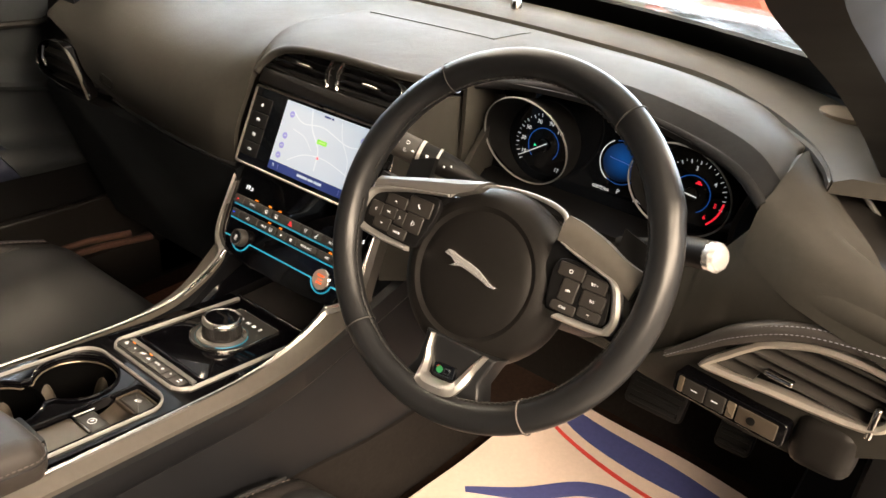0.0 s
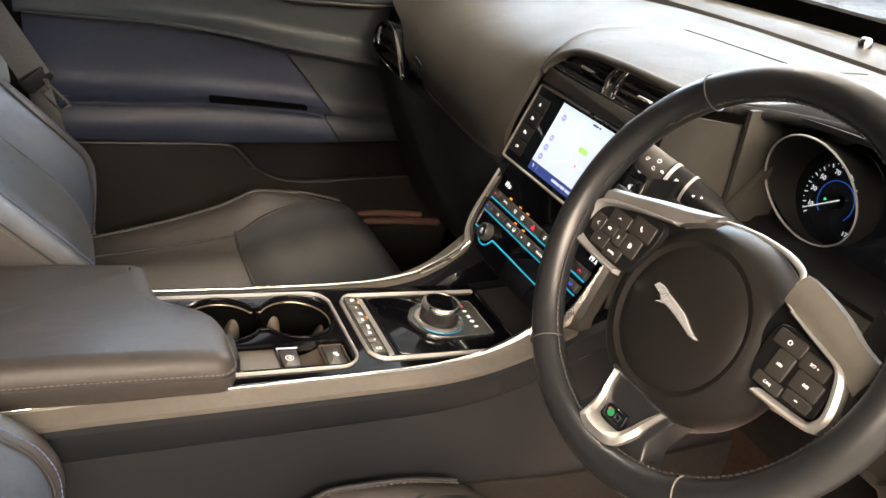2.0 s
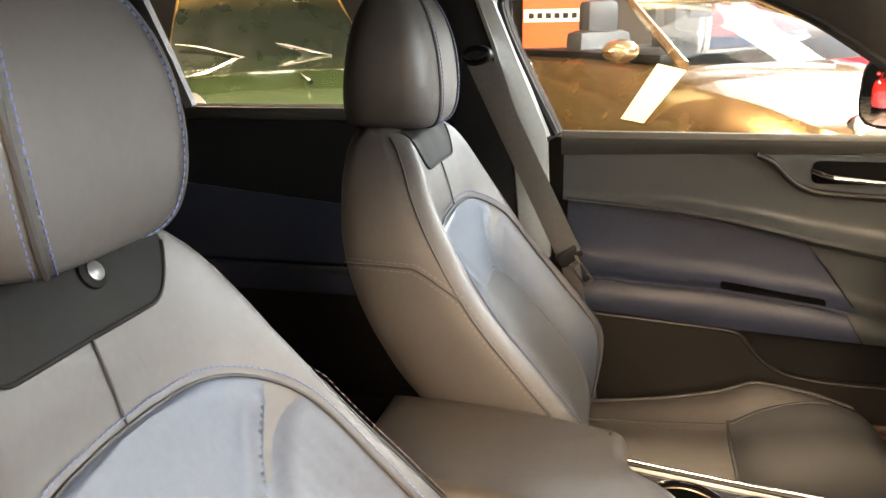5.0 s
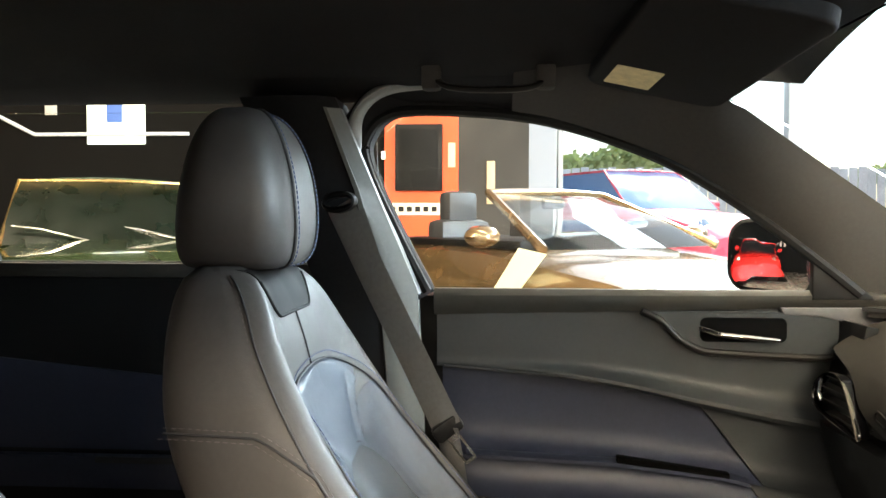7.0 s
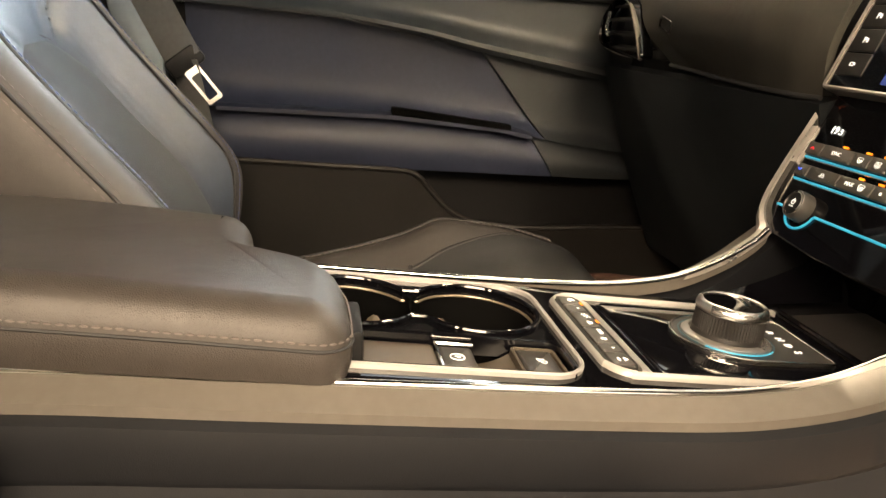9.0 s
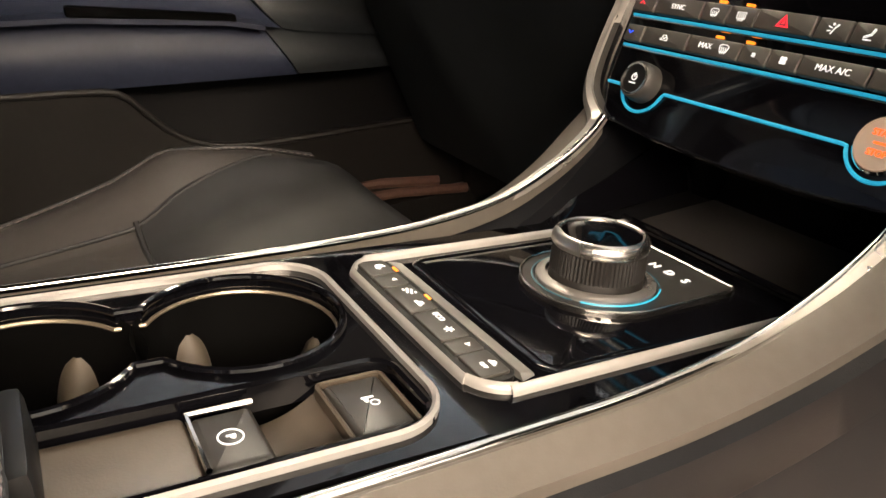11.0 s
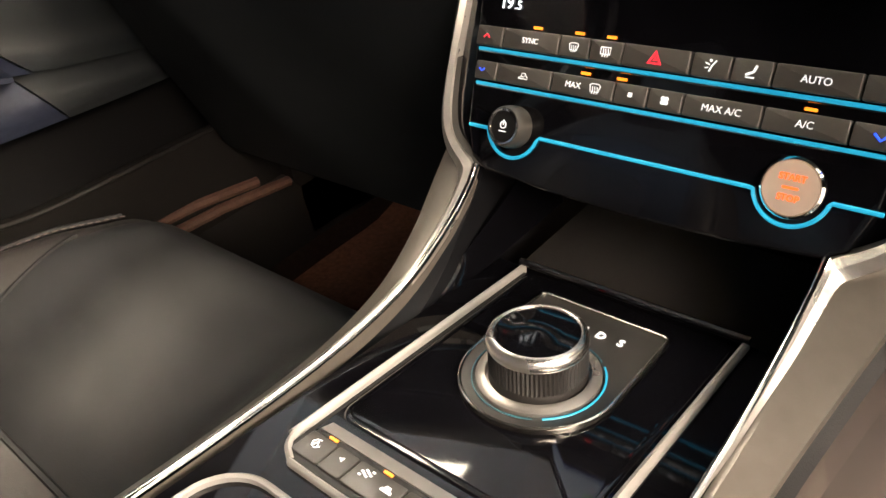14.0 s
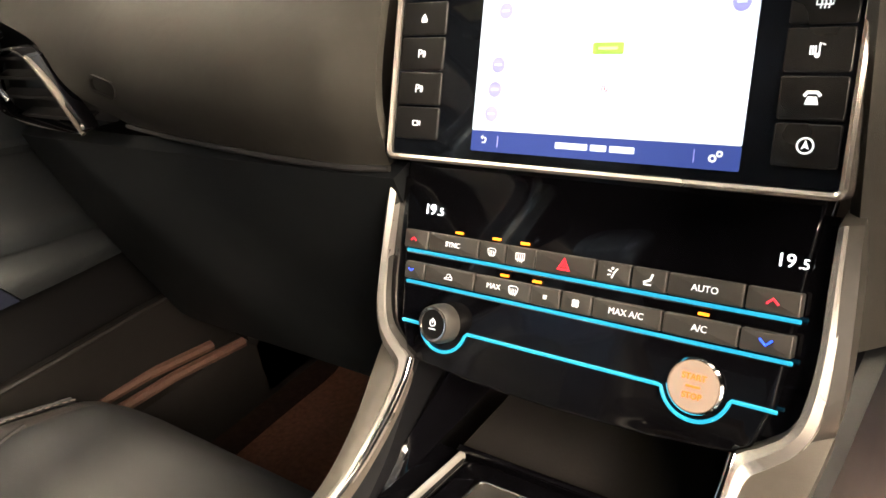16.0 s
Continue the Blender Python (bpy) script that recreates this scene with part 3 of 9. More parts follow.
def door_sheet(name, outline_lo, outline_hi, xf, material, y0, y1, n=40, label="", rows=8):
    """A strip of door skin between two heights over y, with its depth xf(v, y)."""
    bm = bmesh.new()
    def f(u, v):
        a0, a1 = (y0(v) if callable(y0) else y0), (y1(v) if callable(y1) else y1)
        y = a0 + (a1 - a0) * u
        lo, hi = outline_lo(y), outline_hi(y)
        return (xf(v, y), y, lo + (hi - lo) * v)
    sheet(bm, f, n, rows, 0.02, (1, 0, 0))
    return part(name, bm, material, door, label)


def lerp_pts(pts):
    ys, zs = [p[0] for p in pts], [p[1] for p in pts]
    return lambda y: float(np.interp(y, ys, zs))


belt_lo = lerp_pts([(-0.66, 0.952), (-0.277, 0.962), (0.0, 0.970), (0.12, 0.972), (0.4, 0.96)])
door_sheet("belt_pad", belt_lo, lambda y: 1.0, lambda v, y: -0.752 + 0.012 * math.sin(math.pi * min(1, v * 0.75)) - 0.03 * max(0, v - 0.75), SOFT, -0.66, 0.40, label="dark soft pad along the window edge")
blue_hi = lerp_pts([(-0.64, 0.857), (-0.42, 0.840), (-0.27, 0.814), (-0.19, 0.794), (0.06, 0.745), (0.3, 0.73)])


def upper_x(v, y):
    r = 0.030 * math.exp(-(((v - 0.06) / 0.10) ** 2)) * min(1, max(0.1, (y + 0.60) / 0.35))
    return -0.757 + r


door_sheet("upper_panel", blue_hi, belt_lo, upper_x, DOOR_PLASTIC, -0.655, 0.40, n=60, rows=24, label="dark grey upper door panel with a swept ridge")
arm_hi = lerp_pts([(-0.60, 0.705), (-0.33, 0.693), (-0.15, 0.673), (-0.04, 0.648), (0.3, 0.60)])
arm_lo = lerp_pts([(-0.60, 0.628), (-0.29, 0.605), (-0.04, 0.592), (0.3, 0.57)])
door_sheet("blue_insert", arm_hi, blue_hi, lambda v, y: -0.768 + 0.045 * math.exp(-v / 0.10), BLUE_PANEL, -0.645, lambda v: -0.075 - 0.105 * v, rows=20, label="navy leather insert of the door")
door_sheet("dark_insert", arm_hi, blue_hi, lambda v, y: -0.760 + 0.030 * math.exp(-v / 0.10), DOOR_PLASTIC, lambda v: -0.071 - 0.105 * v, 0.40, rows=20)
door_sheet("armrest", arm_lo, arm_hi, lambda v, y: -0.735 + 0.022 * math.sin(math.pi * (0.15 + 0.75 * v)) - 0.010 * v - 0.030 * min(1, max(0, (y + 0.12) / 0.30)) ** 2, BLUE_PANEL, -0.64, lambda v: -0.058 - 0.042 * v, rows=10, label="navy padded armrest of the door")
door_sheet("armrest_end", arm_lo, arm_hi, lambda v, y: -0.735 + 0.022 * math.sin(math.pi * (0.15 + 0.75 * v)) - 0.010 * v - 0.030 * min(1, max(0, (y + 0.12) / 0.30)) ** 2, DOOR_PLASTIC, lambda v: -0.055 - 0.042 * v, 0.28, rows=10, label="black forward end of the door armrest")
bm = bmesh.new()
sheet(bm, lambda u, v: (-0.711 - 0.045 * v, -0.60 + 0.50 * u, arm_hi(-0.60 + 0.50 * u) + 0.0015 + 0.004 * math.sin(math.pi * v)), 30, 6, 0.006, (0, 0, 1))
part("armrest_top", bm, BLUE_PANEL, door)
# proud black box in place of the shaded pull recess
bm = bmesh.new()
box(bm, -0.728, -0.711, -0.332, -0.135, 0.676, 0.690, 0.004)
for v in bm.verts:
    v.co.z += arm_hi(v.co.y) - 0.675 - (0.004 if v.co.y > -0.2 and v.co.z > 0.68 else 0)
part("pull_slot", bm, RECESS_SHADE, door, "pull slot in the armrest, its recess shade put in as black")
low_hi = lerp_pts([tuple(p) for p in spline([(-0.60, 0.625), (-0.45, 0.615), (-0.305, 0.604), (-0.275, 0.583), (-0.240, 0.545), (-0.198, 0.520), (-0.14, 0.509), (-0.05, 0.506), (0.06, 0.505), (0.3, 0.50)], 60)])
door_sheet("pocket_panel", lambda y: 0.33, low_hi, lambda v, y: -0.730 + 0.014 * v, HARD, -0.63, 0.30, n=60, rows=8, label="dark grey lower panel with a door pocket")
bm = bmesh.new()
tube(bm, [(-0.715, y, low_hi(y)) for y in np.linspace(-0.60, 0.28, 70)], 0.0045, seg=8)
part("pocket_rim", bm, HARD, door)
bm = bmesh.new()
tube(bm, [(-0.742, y, blue_hi(y) + 0.002) for y in np.linspace(-0.64, -0.10, 40)], 0.0025, seg=6)
part("insert_seam", bm, SEAMCOL, door)
# handle recess and pull
STRIP = mat("dull_metal_strip", (0.10, 0.10, 0.105), 0.42, metal=0.5, noise_amt=0.08)
bm = bmesh.new()
M = door_frame(-0.748)
scoop = [(-0.285, 0.962), (-0.25, 0.945), (-0.222, 0.916), (-0.19, 0.897), (-0.15, 0.889), (0.02, 0.882), (0.05, 0.885), (0.06, 0.90), (0.06, 0.962)]
slab(bm, scoop, -0.006, 0.0015, M)
part("handle_scoop", bm, DOOR_PLASTIC, door)
bm = bmesh.new()
tube(bm, [(-0.744, *p) for p in spline(scoop[:7], 40)], 0.0065, seg=8)
part("scoop_edge", bm, HARD, door)
# flat black slab in place of the shaded handle recess
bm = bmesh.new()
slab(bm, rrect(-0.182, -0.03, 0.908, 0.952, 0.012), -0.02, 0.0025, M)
part("handle_cup", bm, RECESS_SHADE, door, "cup behind the door handle, its shade put in as black")
bm = bmesh.new()
tube(bm, spline([(-0.744, -0.184, 0.934), (-0.733, -0.150, 0.924), (-0.731, -0.10, 0.919), (-0.740, -0.046, 0.913)], 20), [0.005] + [0.0075] * 18 + [0.006], seg=10, flat=0.75)
part("door_handle", bm, BRIGHT, door, "slim chromed door handle")
bm = bmesh.new()
tri_pts = [(-0.042, 0.9705), (-0.036, 0.958), (0.03, 0.955), (0.07, 0.945), (0.095, 0.930), (0.135, 0.928), (0.135, 0.9715)]
slab(bm, tri_pts, -0.004, 0.0035, M, 0.001)
part("trim_strip", bm, STRIP, door, "brushed aluminium strip on the door")
bm = bmesh.new()
slab(bm, rrect(0.137, 0.36, 0.925, 0.9715, 0.002), -0.004, 0.0035, M, 0.001)
part("trim_strip", bm, HARD, door)
glass_front = [(-0.655, 0.985)] + SIDE[1:] 
bm = bmesh.new()
slab(bm, [(y, z) for y, z in glass_front][::-1], -0.035, -0.031, door_frame(-0.76))
g = part("window_pane", bm, GLASS, door)
g.visible_shadow = False

rdoor = thing("door_rear", "dark and navy rear door panel behind the seats", "door", (-0.77, -1.3, 0.35), kind="structure")
bm = bmesh.new()
sheet(bm, lambda u, v: (-0.752, -1.75 + 0.93 * u, 0.33 + 0.715 * v), 12, 8, 0.05, (1, 0, 0))
part("rear_panel", bm, DARK, rdoor)
bm = bmesh.new()
sheet(bm, lambda u, v: (-0.747, -1.62 + 0.62 * u, 0.69 + (0.875 - 0.06 * u - 0.69) * v), 16, 8, 0.008, (1, 0, 0))
part("blue_insert", bm, BLUE_PANEL, rdoor, "navy leather insert of the rear door")
bm = bmesh.new()
box(bm, -0.748, -0.722, -1.62, -0.95, 0.62, 0.685, 0.012)
part("armrest", bm, BLUE_PANEL, rdoor)
bm = bmesh.new()
box(bm, -0.724, -0.718, -1.29, -1.10, 0.672, 0.684, 0.002)
part("pull_slot", bm, SEAMCOL, rdoor)
bm = bmesh.new()
box(bm, -0.775, -0.742, -1.75, -0.85, 1.015, 1.045, 0.012)
part("belt_pad", bm, SOFT, rdoor)
bm = bmesh.new()
tube(bm, [(-0.755, -1.49 - 0.02, 1.04), (-0.745, -1.54, 1.14), (-0.735, -1.60, 1.30)], 0.022, seg=8)
part("window_post", bm, DARK, rdoor)
bm = bmesh.new()
slab(bm, [(-1.75, 1.03), (-0.90, 1.03), (-0.90, 1.33), (-1.6, 1.33)], -0.036, -0.032, door_frame(-0.76))
g = part("window_pane", bm, GLASS, rdoor)
g.visible_shadow = False
bm = bmesh.new()
sheet(bm, lambda u, v: (-0.74 + 1.48 * u, -1.85 + 0.05 * math.sin(6 * v), 0.27 + 0.80 * v), 8, 8, 0.05)
tagged(part("wall_rear_seat", bm, LEATHER), "dark rear seat backrest at the back of the cabin", "seat", kind="structure")

# door mirror outside
mir = thing("door_mirror", "dark door mirror housing that reflects a red car", "mirror", (-1.05, 0.02, 1.0))
Mm = basis((-1.05, 0.045, 1.055), (0.84, 0.54, 0.0), (0.005, 0.018, 1))
bm = bmesh.new()
o1 = rrect(-0.115, 0.125, -0.085, 0.075, 0.05, 6)
loops = []
for k, (d, s) in enumerate(((0.0, 1.0), (-0.03, 1.03), (-0.07, 0.9), (-0.10, 0.6), (-0.11, 0.2))):
    loops.append([Mm @ Vector((p[0] * s, p[1] * s, d)) for p in o1])
ring_in = [Mm @ Vector((p[0] * 0.93, p[1] * 0.92, 0.004)) for p in o1]
loft(bm, [ring_in] + loops)
part("mirror_housing", bm, DARK, mir)
bm = bmesh.new()
loft(bm, [[Mm @ Vector((p[0] * 0.91 * s, p[1] * 0.90 * s, 0.009 - ((p[0] * 0.91 * s) ** 2 + (p[1] * 0.9 * s) ** 2) / 2.8)) for p in o1] for s in (1.0, 0.9, 0.8, 0.7, 0.6, 0.5, 0.4, 0.3, 0.2, 0.1, 0.01)])
part("mirror_glass", bm, MIRROR, mir, "reflecting mirror glass")
bm = bmesh.new()
tube(bm, [(-0.99, 0.12, 0.99), (-0.88, 0.12, 0.975), (-0.80, 0.11, 0.97)], [0.03, 0.028, 0.04], seg=10)
part("mirror_arm", bm, DARK, mir)

# ---- seats ----
#      z     ridge_y rear_y  half   centre_y
BACK = [(0.50, -0.572, -0.68, 0.200, -0.590), (0.58, -0.556, -0.72, 0.228, -0.590), (0.64, -0.556, -0.765, 0.240, -0.612), (0.69, -0.588, -0.805, 0.2425, -0.650),
        (0.74, -0.630, -0.845, 0.242, -0.694), (0.82, -0.698, -0.892, 0.236, -0.752), (0.90, -0.750, -0.920, 0.222, -0.790),
        (0.97, -0.790, -0.930, 0.196, -0.810), (1.02, -0.815, -0.934, 0.162, -0.828), (1.05, -0.838, -0.932, 0.130, -0.846),
        (1.066, -0.866, -0.920, 0.098, -0.868)]


def back_row(z):
    fine = spline(BACK, 8 * (len(BACK) - 1) + 1)
    zs = [q[0] for q in fine]
    return [float(np.interp(z, zs, [q[c] for q in fine])) for c in range(1, 5)]


def back_section(z):
    yr, yb, h, yc = back_row(z)
    right = [(0.0, yc), (h * 0.30, yc + 0.001), (h * 0.52, yc + 0.10 * (yr - yc)), (h * 0.68, yc + 0.42 * (yr - yc)), (h * 0.82, yc + 0.92 * (yr - yc)),
             (h * 0.90, yr), (h * 0.965, yr - 0.010), (h, yr - 0.035), (h * 1.005, 0.6 * yr + 0.4 * yb), (h * 0.99, 0.25 * yr + 0.75 * yb),
             (h * 0.94, yb + 0.012), (h * 0.82, yb), (h * 0.4, yb - 0.006), (0.0, yb - 0.008)]
    return right


@functools.lru_cache(maxsize=None)
def front_line(z):
    """Front half of a cut through the backrest, from its middle to its widest place."""
    r = spline(back_section(z), 34)
    n = max(range(len(r)), key=lambda i: r[i][0])
    return [p[0] for p in r[:n + 1]], [p[1] for p in r[:n + 1]]


def back_surface(x, z):
    """Front of the backrest at a place across it."""
    xs, ys = front_line(round(float(z), 4))
    return float(np.interp(abs(x), xs, ys))


def on_back(pts, lift=0.003):
    return [(x, back_surface(x, z) + lift, z + lift * 0.5) for x, z in pts]


CUSH_Y = (-0.66, 0.0)


DROP = [0.0]


def cush_z(x, y):
    """Top of the cushion: side bolsters that die out towards the raised front."""
    mid = 0.482 + 0.022 * max(0, min(1, (y + 0.33) / 0.16)) - (0.15 * ((y + 0.10) / 0.11) ** 2 if y > -0.10 else 0)
    a = abs(x) / 0.25
    rise = max(0.0, min(1, (y + 0.64) / 0.36))
    hump = 0.072 * math.exp(-(((a - 0.80) / 0.20) ** 2)) * (0.25 * rise + 0.75 * rise * rise) * max(0.0, 1 - max(0, (y + 0.27) / 0.22) ** 1.15)
    side = -0.35 * max(0, a - 0.90) ** 1.4 * 1.6
    return mid + hump + side - DROP[0]


SEAT_THREAD = mat("seat_thread", (0.078, 0.064, 0.068), 0.8, noise_amt=0.1)
COLLAR_CHROME = mat("guide_metal", (0.13, 0.13, 0.13), 0.35, metal=0.8, noise_amt=0.05)
LEATHER_PERF = mat("perforated_leather", (0.036, 0.040, 0.047), 0.50, spec=0.36, bump=1.0, bump_scale=420, bump_kind="leather", noise_amt=0.1)
# seat leather darkened: shade on the front block put into its colour
LEATHER_BLOCK_SHADED = mat("block_leather_shaded", (0.022, 0.0225, 0.0235), 0.46, bump=0.3, bump_scale=900, noise_amt=0.08, spec=0.4)
COLLAR = mat("smooth_collar", (0.0055, 0.0051, 0.0049), 0.6, spec=0.07, noise_amt=0.08)


def seat(at_x, drop, label, group, head=(0.0, -0.006), lean=0.0, top=0.928, collar=0.102):
    DROP[0] = drop
    s = thing("car_seat", label, "seat", (at_x, -0.60, 0.30), group)
    O = Vector((at_x, 0, 0))
    # backrest
    bm = bmesh.new()
    loops = []
    for z in np.linspace(0.50, 1.066, 40):
        r = spline(back_section(z), 34)
        full = [(p[0], p[1]) for p in r] + [(-p[0], p[1]) for p in r[::-1][1:-1]]
        loops.append([O + Vector((x, y, z)) for x, y in full])
    loft(bm, loops)
    part("backrest", bm, LEATHER, s)
    # blue insert: arch-topped panel, its wings folded up from a flat middle
    TOP = top

    def half(z):
        return 0.192 * max(0.0, 1 - (max(0, z - 0.70) / (TOP - 0.70)) ** 6) ** 0.4 - 0.03 * max(0, (0.66 - z) / 0.14)

    def crease(x, z):
        """A stretched fold in the leather on both sides of the lumbar pad."""
        c = 0.058 + 0.082 * min(1, max(0, (z - TOP + 0.120) / 0.075))
        way = min(1, max(0, (z - TOP + 0.125) / 0.02)) * min(1, max(0, (TOP - 0.030 - z) / 0.015))
        d = abs(x) - c
        ridge_h = 0.0040 * math.exp(-((d / 0.006) ** 2))
        dip = -0.0085 * math.sin(math.pi * min(1.0, d / 0.05)) if d > 0 else -0.0025 * math.exp(-(((d + 0.02) / 0.015) ** 2))
        return way * (ridge_h + dip)
    bm = bmesh.new()
    def ins(u, v):
        z = 0.50 + (TOP - 0.5002) * v
        x = half(z) * (2 * u - 1)
        e = 1 - abs(2 * u - 1) ** 6
        rumple = 0.0012 * math.sin(46 * x + 31 * z) * math.sin(64 * z - 17 * x) * e * min(1, max(0, (0.86 - z) / 0.08))
        return O + Vector((x, back_surface(x, z) + 0.001 + 0.004 * e + 0.004 * math.sin(9 * z) * e + crease(x, z) + rumple, z))
    sheet(bm, ins, 90, 80, 0.006, (0, 1, 0))
    part("backrest_insert", bm, LEATHER_BLUE, s, "blue-grey leather insert of the backrest")
    arch = [(-half(z) - 0.002, z) for z in np.linspace(0.52, TOP - 0.0002, 140)] + [(half(z) + 0.002, z) for z in np.linspace(TOP - 0.0002, 0.52, 140)]
    arch3 = [O + Vector(p) for p in on_back(arch, 0.002)]
    bm = bmesh.new()
    tube(bm, arch3, 0.0019, seg=6)
    part("insert_seam", bm, SEAMCOL, s)
    outer = [O + Vector(p) for p in on_back([(x * 1.035, z + 0.007 * max(0, (z - 0.80) / 0.10)) for x, z in arch], 0.0035)]
    stitches("stitching", outer, THREAD_BLUE, s, r=0.0009, step=0.0065, length=0.0048)
    # vertical seam in the insert, cross seams, lumbar fold
    bm = bmesh.new()
    tube(bm, [O + Vector((0.0, back_surface(0.0, z) + 0.002, z)) for z in np.linspace(TOP, TOP + 0.075, 12)], 0.0013, seg=6)
    part("yoke_seam", bm, SEAMCOL, s)
    bm = bmesh.new()
    LT = TOP - 0.113

    def lum_half(z):
        return 0.098 * max(0.0, 1 - (max(0, z - LT + 0.09) / 0.09) ** 3.2) ** 0.5 + 0.0005

    def lum(u, v):
        z = 0.52 + (LT - 0.5205) * v
        x = lum_half(z) * (2 * u - 1)
        e = (1 - abs(2 * u - 1) ** 6) * min(1, (1 - v) * 8) ** 0.6
        return O + Vector((x, back_surface(x, z) + 0.003 + 0.017 * e, z))
    sheet(bm, lum, 22, 34, 0.006, (0, 1, 0))
    part("lumbar_pad", bm, LEATHER_PERF, s, "rounded grey perforated lumbar pad")
    pad_line = [(-lum_half(z), z) for z in np.linspace(0.56, LT - 0.0005, 50)] + [(lum_half(z), z) for z in np.linspace(LT - 0.0005, 0.56, 50)]
    bm = bmesh.new()
    tube(bm, [O + Vector(p) for p in on_back(pad_line, 0.0045)], 0.0017, seg=6)
    part("pad_seam", bm, SEAMCOL, s)
    # ridge seam and side seams
    for sx in (-1, 1):
        ridge_line = []
        for z in np.linspace(0.53, 1.056, 64):
            yr, yb, h, yc = back_row(z)
            ridge_line.append(O + Vector((sx * h * 0.988, yr - 0.021, z)))
        bm = bmesh.new()
        tube(bm, ridge_line, 0.0015, seg=6)
        part("ridge_piping", bm, SEAMCOL, s)
        stitches("stitching", [p + Vector((sx * 0.0005, -0.006, 0)) for p in ridge_line], SEAT_THREAD, s, r=0.0005)
        side_line = []
        for f in np.linspace(0, 1, 50):
            z = 0.893 - 0.010 * f - 0.33 * max(0, f - 0.35) ** 1.25
            z = max(z, 0.56)
            yr, yb, h, yc = back_row(z)
            y = yb + 0.012 + (yr - 0.030 - yb) * min(1, f * 1.9) ** 0.9
            side_line.append(O + Vector((sx * (h * 1.006 + 0.0005), y, z)))
        bm = bmesh.new()
        tube(bm, side_line, 0.0016, seg=6)
        part("side_seam", bm, SEAMCOL, s)
        for dz in (0.006, -0.006):
            stitches("stitching", [p + Vector((sx * 0.001, dz * 0.5, dz)) for p in side_line], SEAT_THREAD, s, r=0.0007)
    # collar under the headrest
    bm = bmesh.new()
    CW = collar

    def colz(a):
        return TOP + 0.075 + 0.046 * max(0.0, (abs(a) - 0.66) / 0.34) ** 2.4
    sheet(bm, lambda u, v: O + Vector((CW * (2 * u - 1), back_surface(CW * (2 * u - 1), colz(2 * u - 1) + (1.062 - colz(2 * u - 1)) * v) + 0.0018, colz(2 * u - 1) + (1.062 - colz(2 * u - 1)) * v)), 28, 8, 0.010, (0, 1, 0))
    part("collar", bm, COLLAR, s, "smooth dark collar below the headrest")
    bm = bmesh.new()
    tube(bm, [O + Vector((CW * a, back_surface(CW * a, colz(a)) + 0.0018, colz(a) - 0.001)) for a in np.linspace(-1, 1, 50)], 0.0022, seg=6)
    part("collar_piping", bm, COLLAR, s)
    # guide button in the collar of the lowered headrest
    for px in ((-0.030,) if lean else ()):
        zc = 1.032
        n_ = Vector((0, back_surface(px, zc - 0.006) - back_surface(px, zc + 0.006), 0)) / 0.012
        M = look(O + Vector((px, back_surface(px, zc) + 0.003, zc)), O + Vector((px, back_surface(px, zc) - 0.1, zc - 0.1 * n_.y)))
        bm = bmesh.new()
        turned(bm, [(0.014, -0.004), (0.014, 0.002), (0.011, 0.0035), (0.0, 0.004)], M, 24)
        gb = part("post_guide", bm, COLLAR, s, "round guide of a headrest post")
        bm = bmesh.new()
        turned(bm, [(0.0085, 0.003), (0.0085, 0.0048), (0.006, 0.006), (0.0, 0.0062)], M, 20)
        part("guide_button", bm, COLLAR_CHROME, gb, "small satin metal button")
    # headrest with posts
    for px in (-0.063, 0.063):
        bm = bmesh.new()
        tube(bm, [O + Vector((px, -0.880, 1.02)), O + Vector((px, -0.868 + head[0], 1.12))], 0.0058, seg=12)
        part("headrest_post", bm, BRIGHT, s, "chromed headrest post")
        bm = bmesh.new()
        turned(bm, [(0.020, -0.01), (0.020, 0.004), (0.014, 0.008), (0.008, 0.008)], Matrix.Translation(O + Vector((px, -0.874, 1.048))), 20)
        part("post_sleeve", bm, DARK, s)
    bm = bmesh.new()
    loops = []
    for k in range(25):
        f = k / 24
        a = math.pi * f
        z = 1.066 + 0.209 * (1 - math.cos(a)) / 2
        e = max(0.10, math.sin(a)) ** (0.22 if f < 0.5 else 0.36)
        hw = (0.106 + 0.020 * math.sin(math.pi * min(1, f * 1.15))) * e
        yf, yb = -0.799 - 0.045 * f + 0.014 * math.sin(math.pi * f), -0.980 + 0.058 * f
        ym, hd = (yf + yb) / 2, (yf - yb) / 2 * e
        loop = []
        for j in range(40):
            b = 2 * math.pi * j / 40
            cx, sy = math.cos(b), math.sin(b)
            x = hw * math.copysign(abs(cx) ** 0.62, cx)
            y = ym + hd * math.copysign(abs(sy) ** 0.62, sy) + (0.014 * (abs(x) / 0.13) ** 2 if sy > 0 else 0)
            loop.append(O + Vector((x, y + head[0], z + head[1])))
        loops.append(loop)
    loft(bm, loops)
    part("headrest", bm, LEATHER, s)
    for sx in (-1, 1):
        line = [loops[k][(10 - sx * (4 if lean else 2))] + Vector((sx * 0.001, 0.001, 0)) for k in range(1, 24)]
        bm = bmesh.new()
        tube(bm, spline(line, 70), 0.0026, seg=6)
        part("headrest_seam", bm, SEAMCOL, s)
        stitches("stitching", spline([p + Vector((-sx * 0.007, 0.003, 0)) for p in line], 90), THREAD_BLUE, s, r=0.0010, step=0.0065, length=0.0048)
        stitches("stitching", spline([p + Vector((sx * 0.006, -0.004, 0)) for p in line], 90), THREAD_BLUE, s, r=0.0010, step=0.0065, length=0.0048)
    # cushion
    bm = bmesh.new()
    def cu(u, v):
        y = CUSH_Y[0] + (CUSH_Y[1] - CUSH_Y[0]) * v
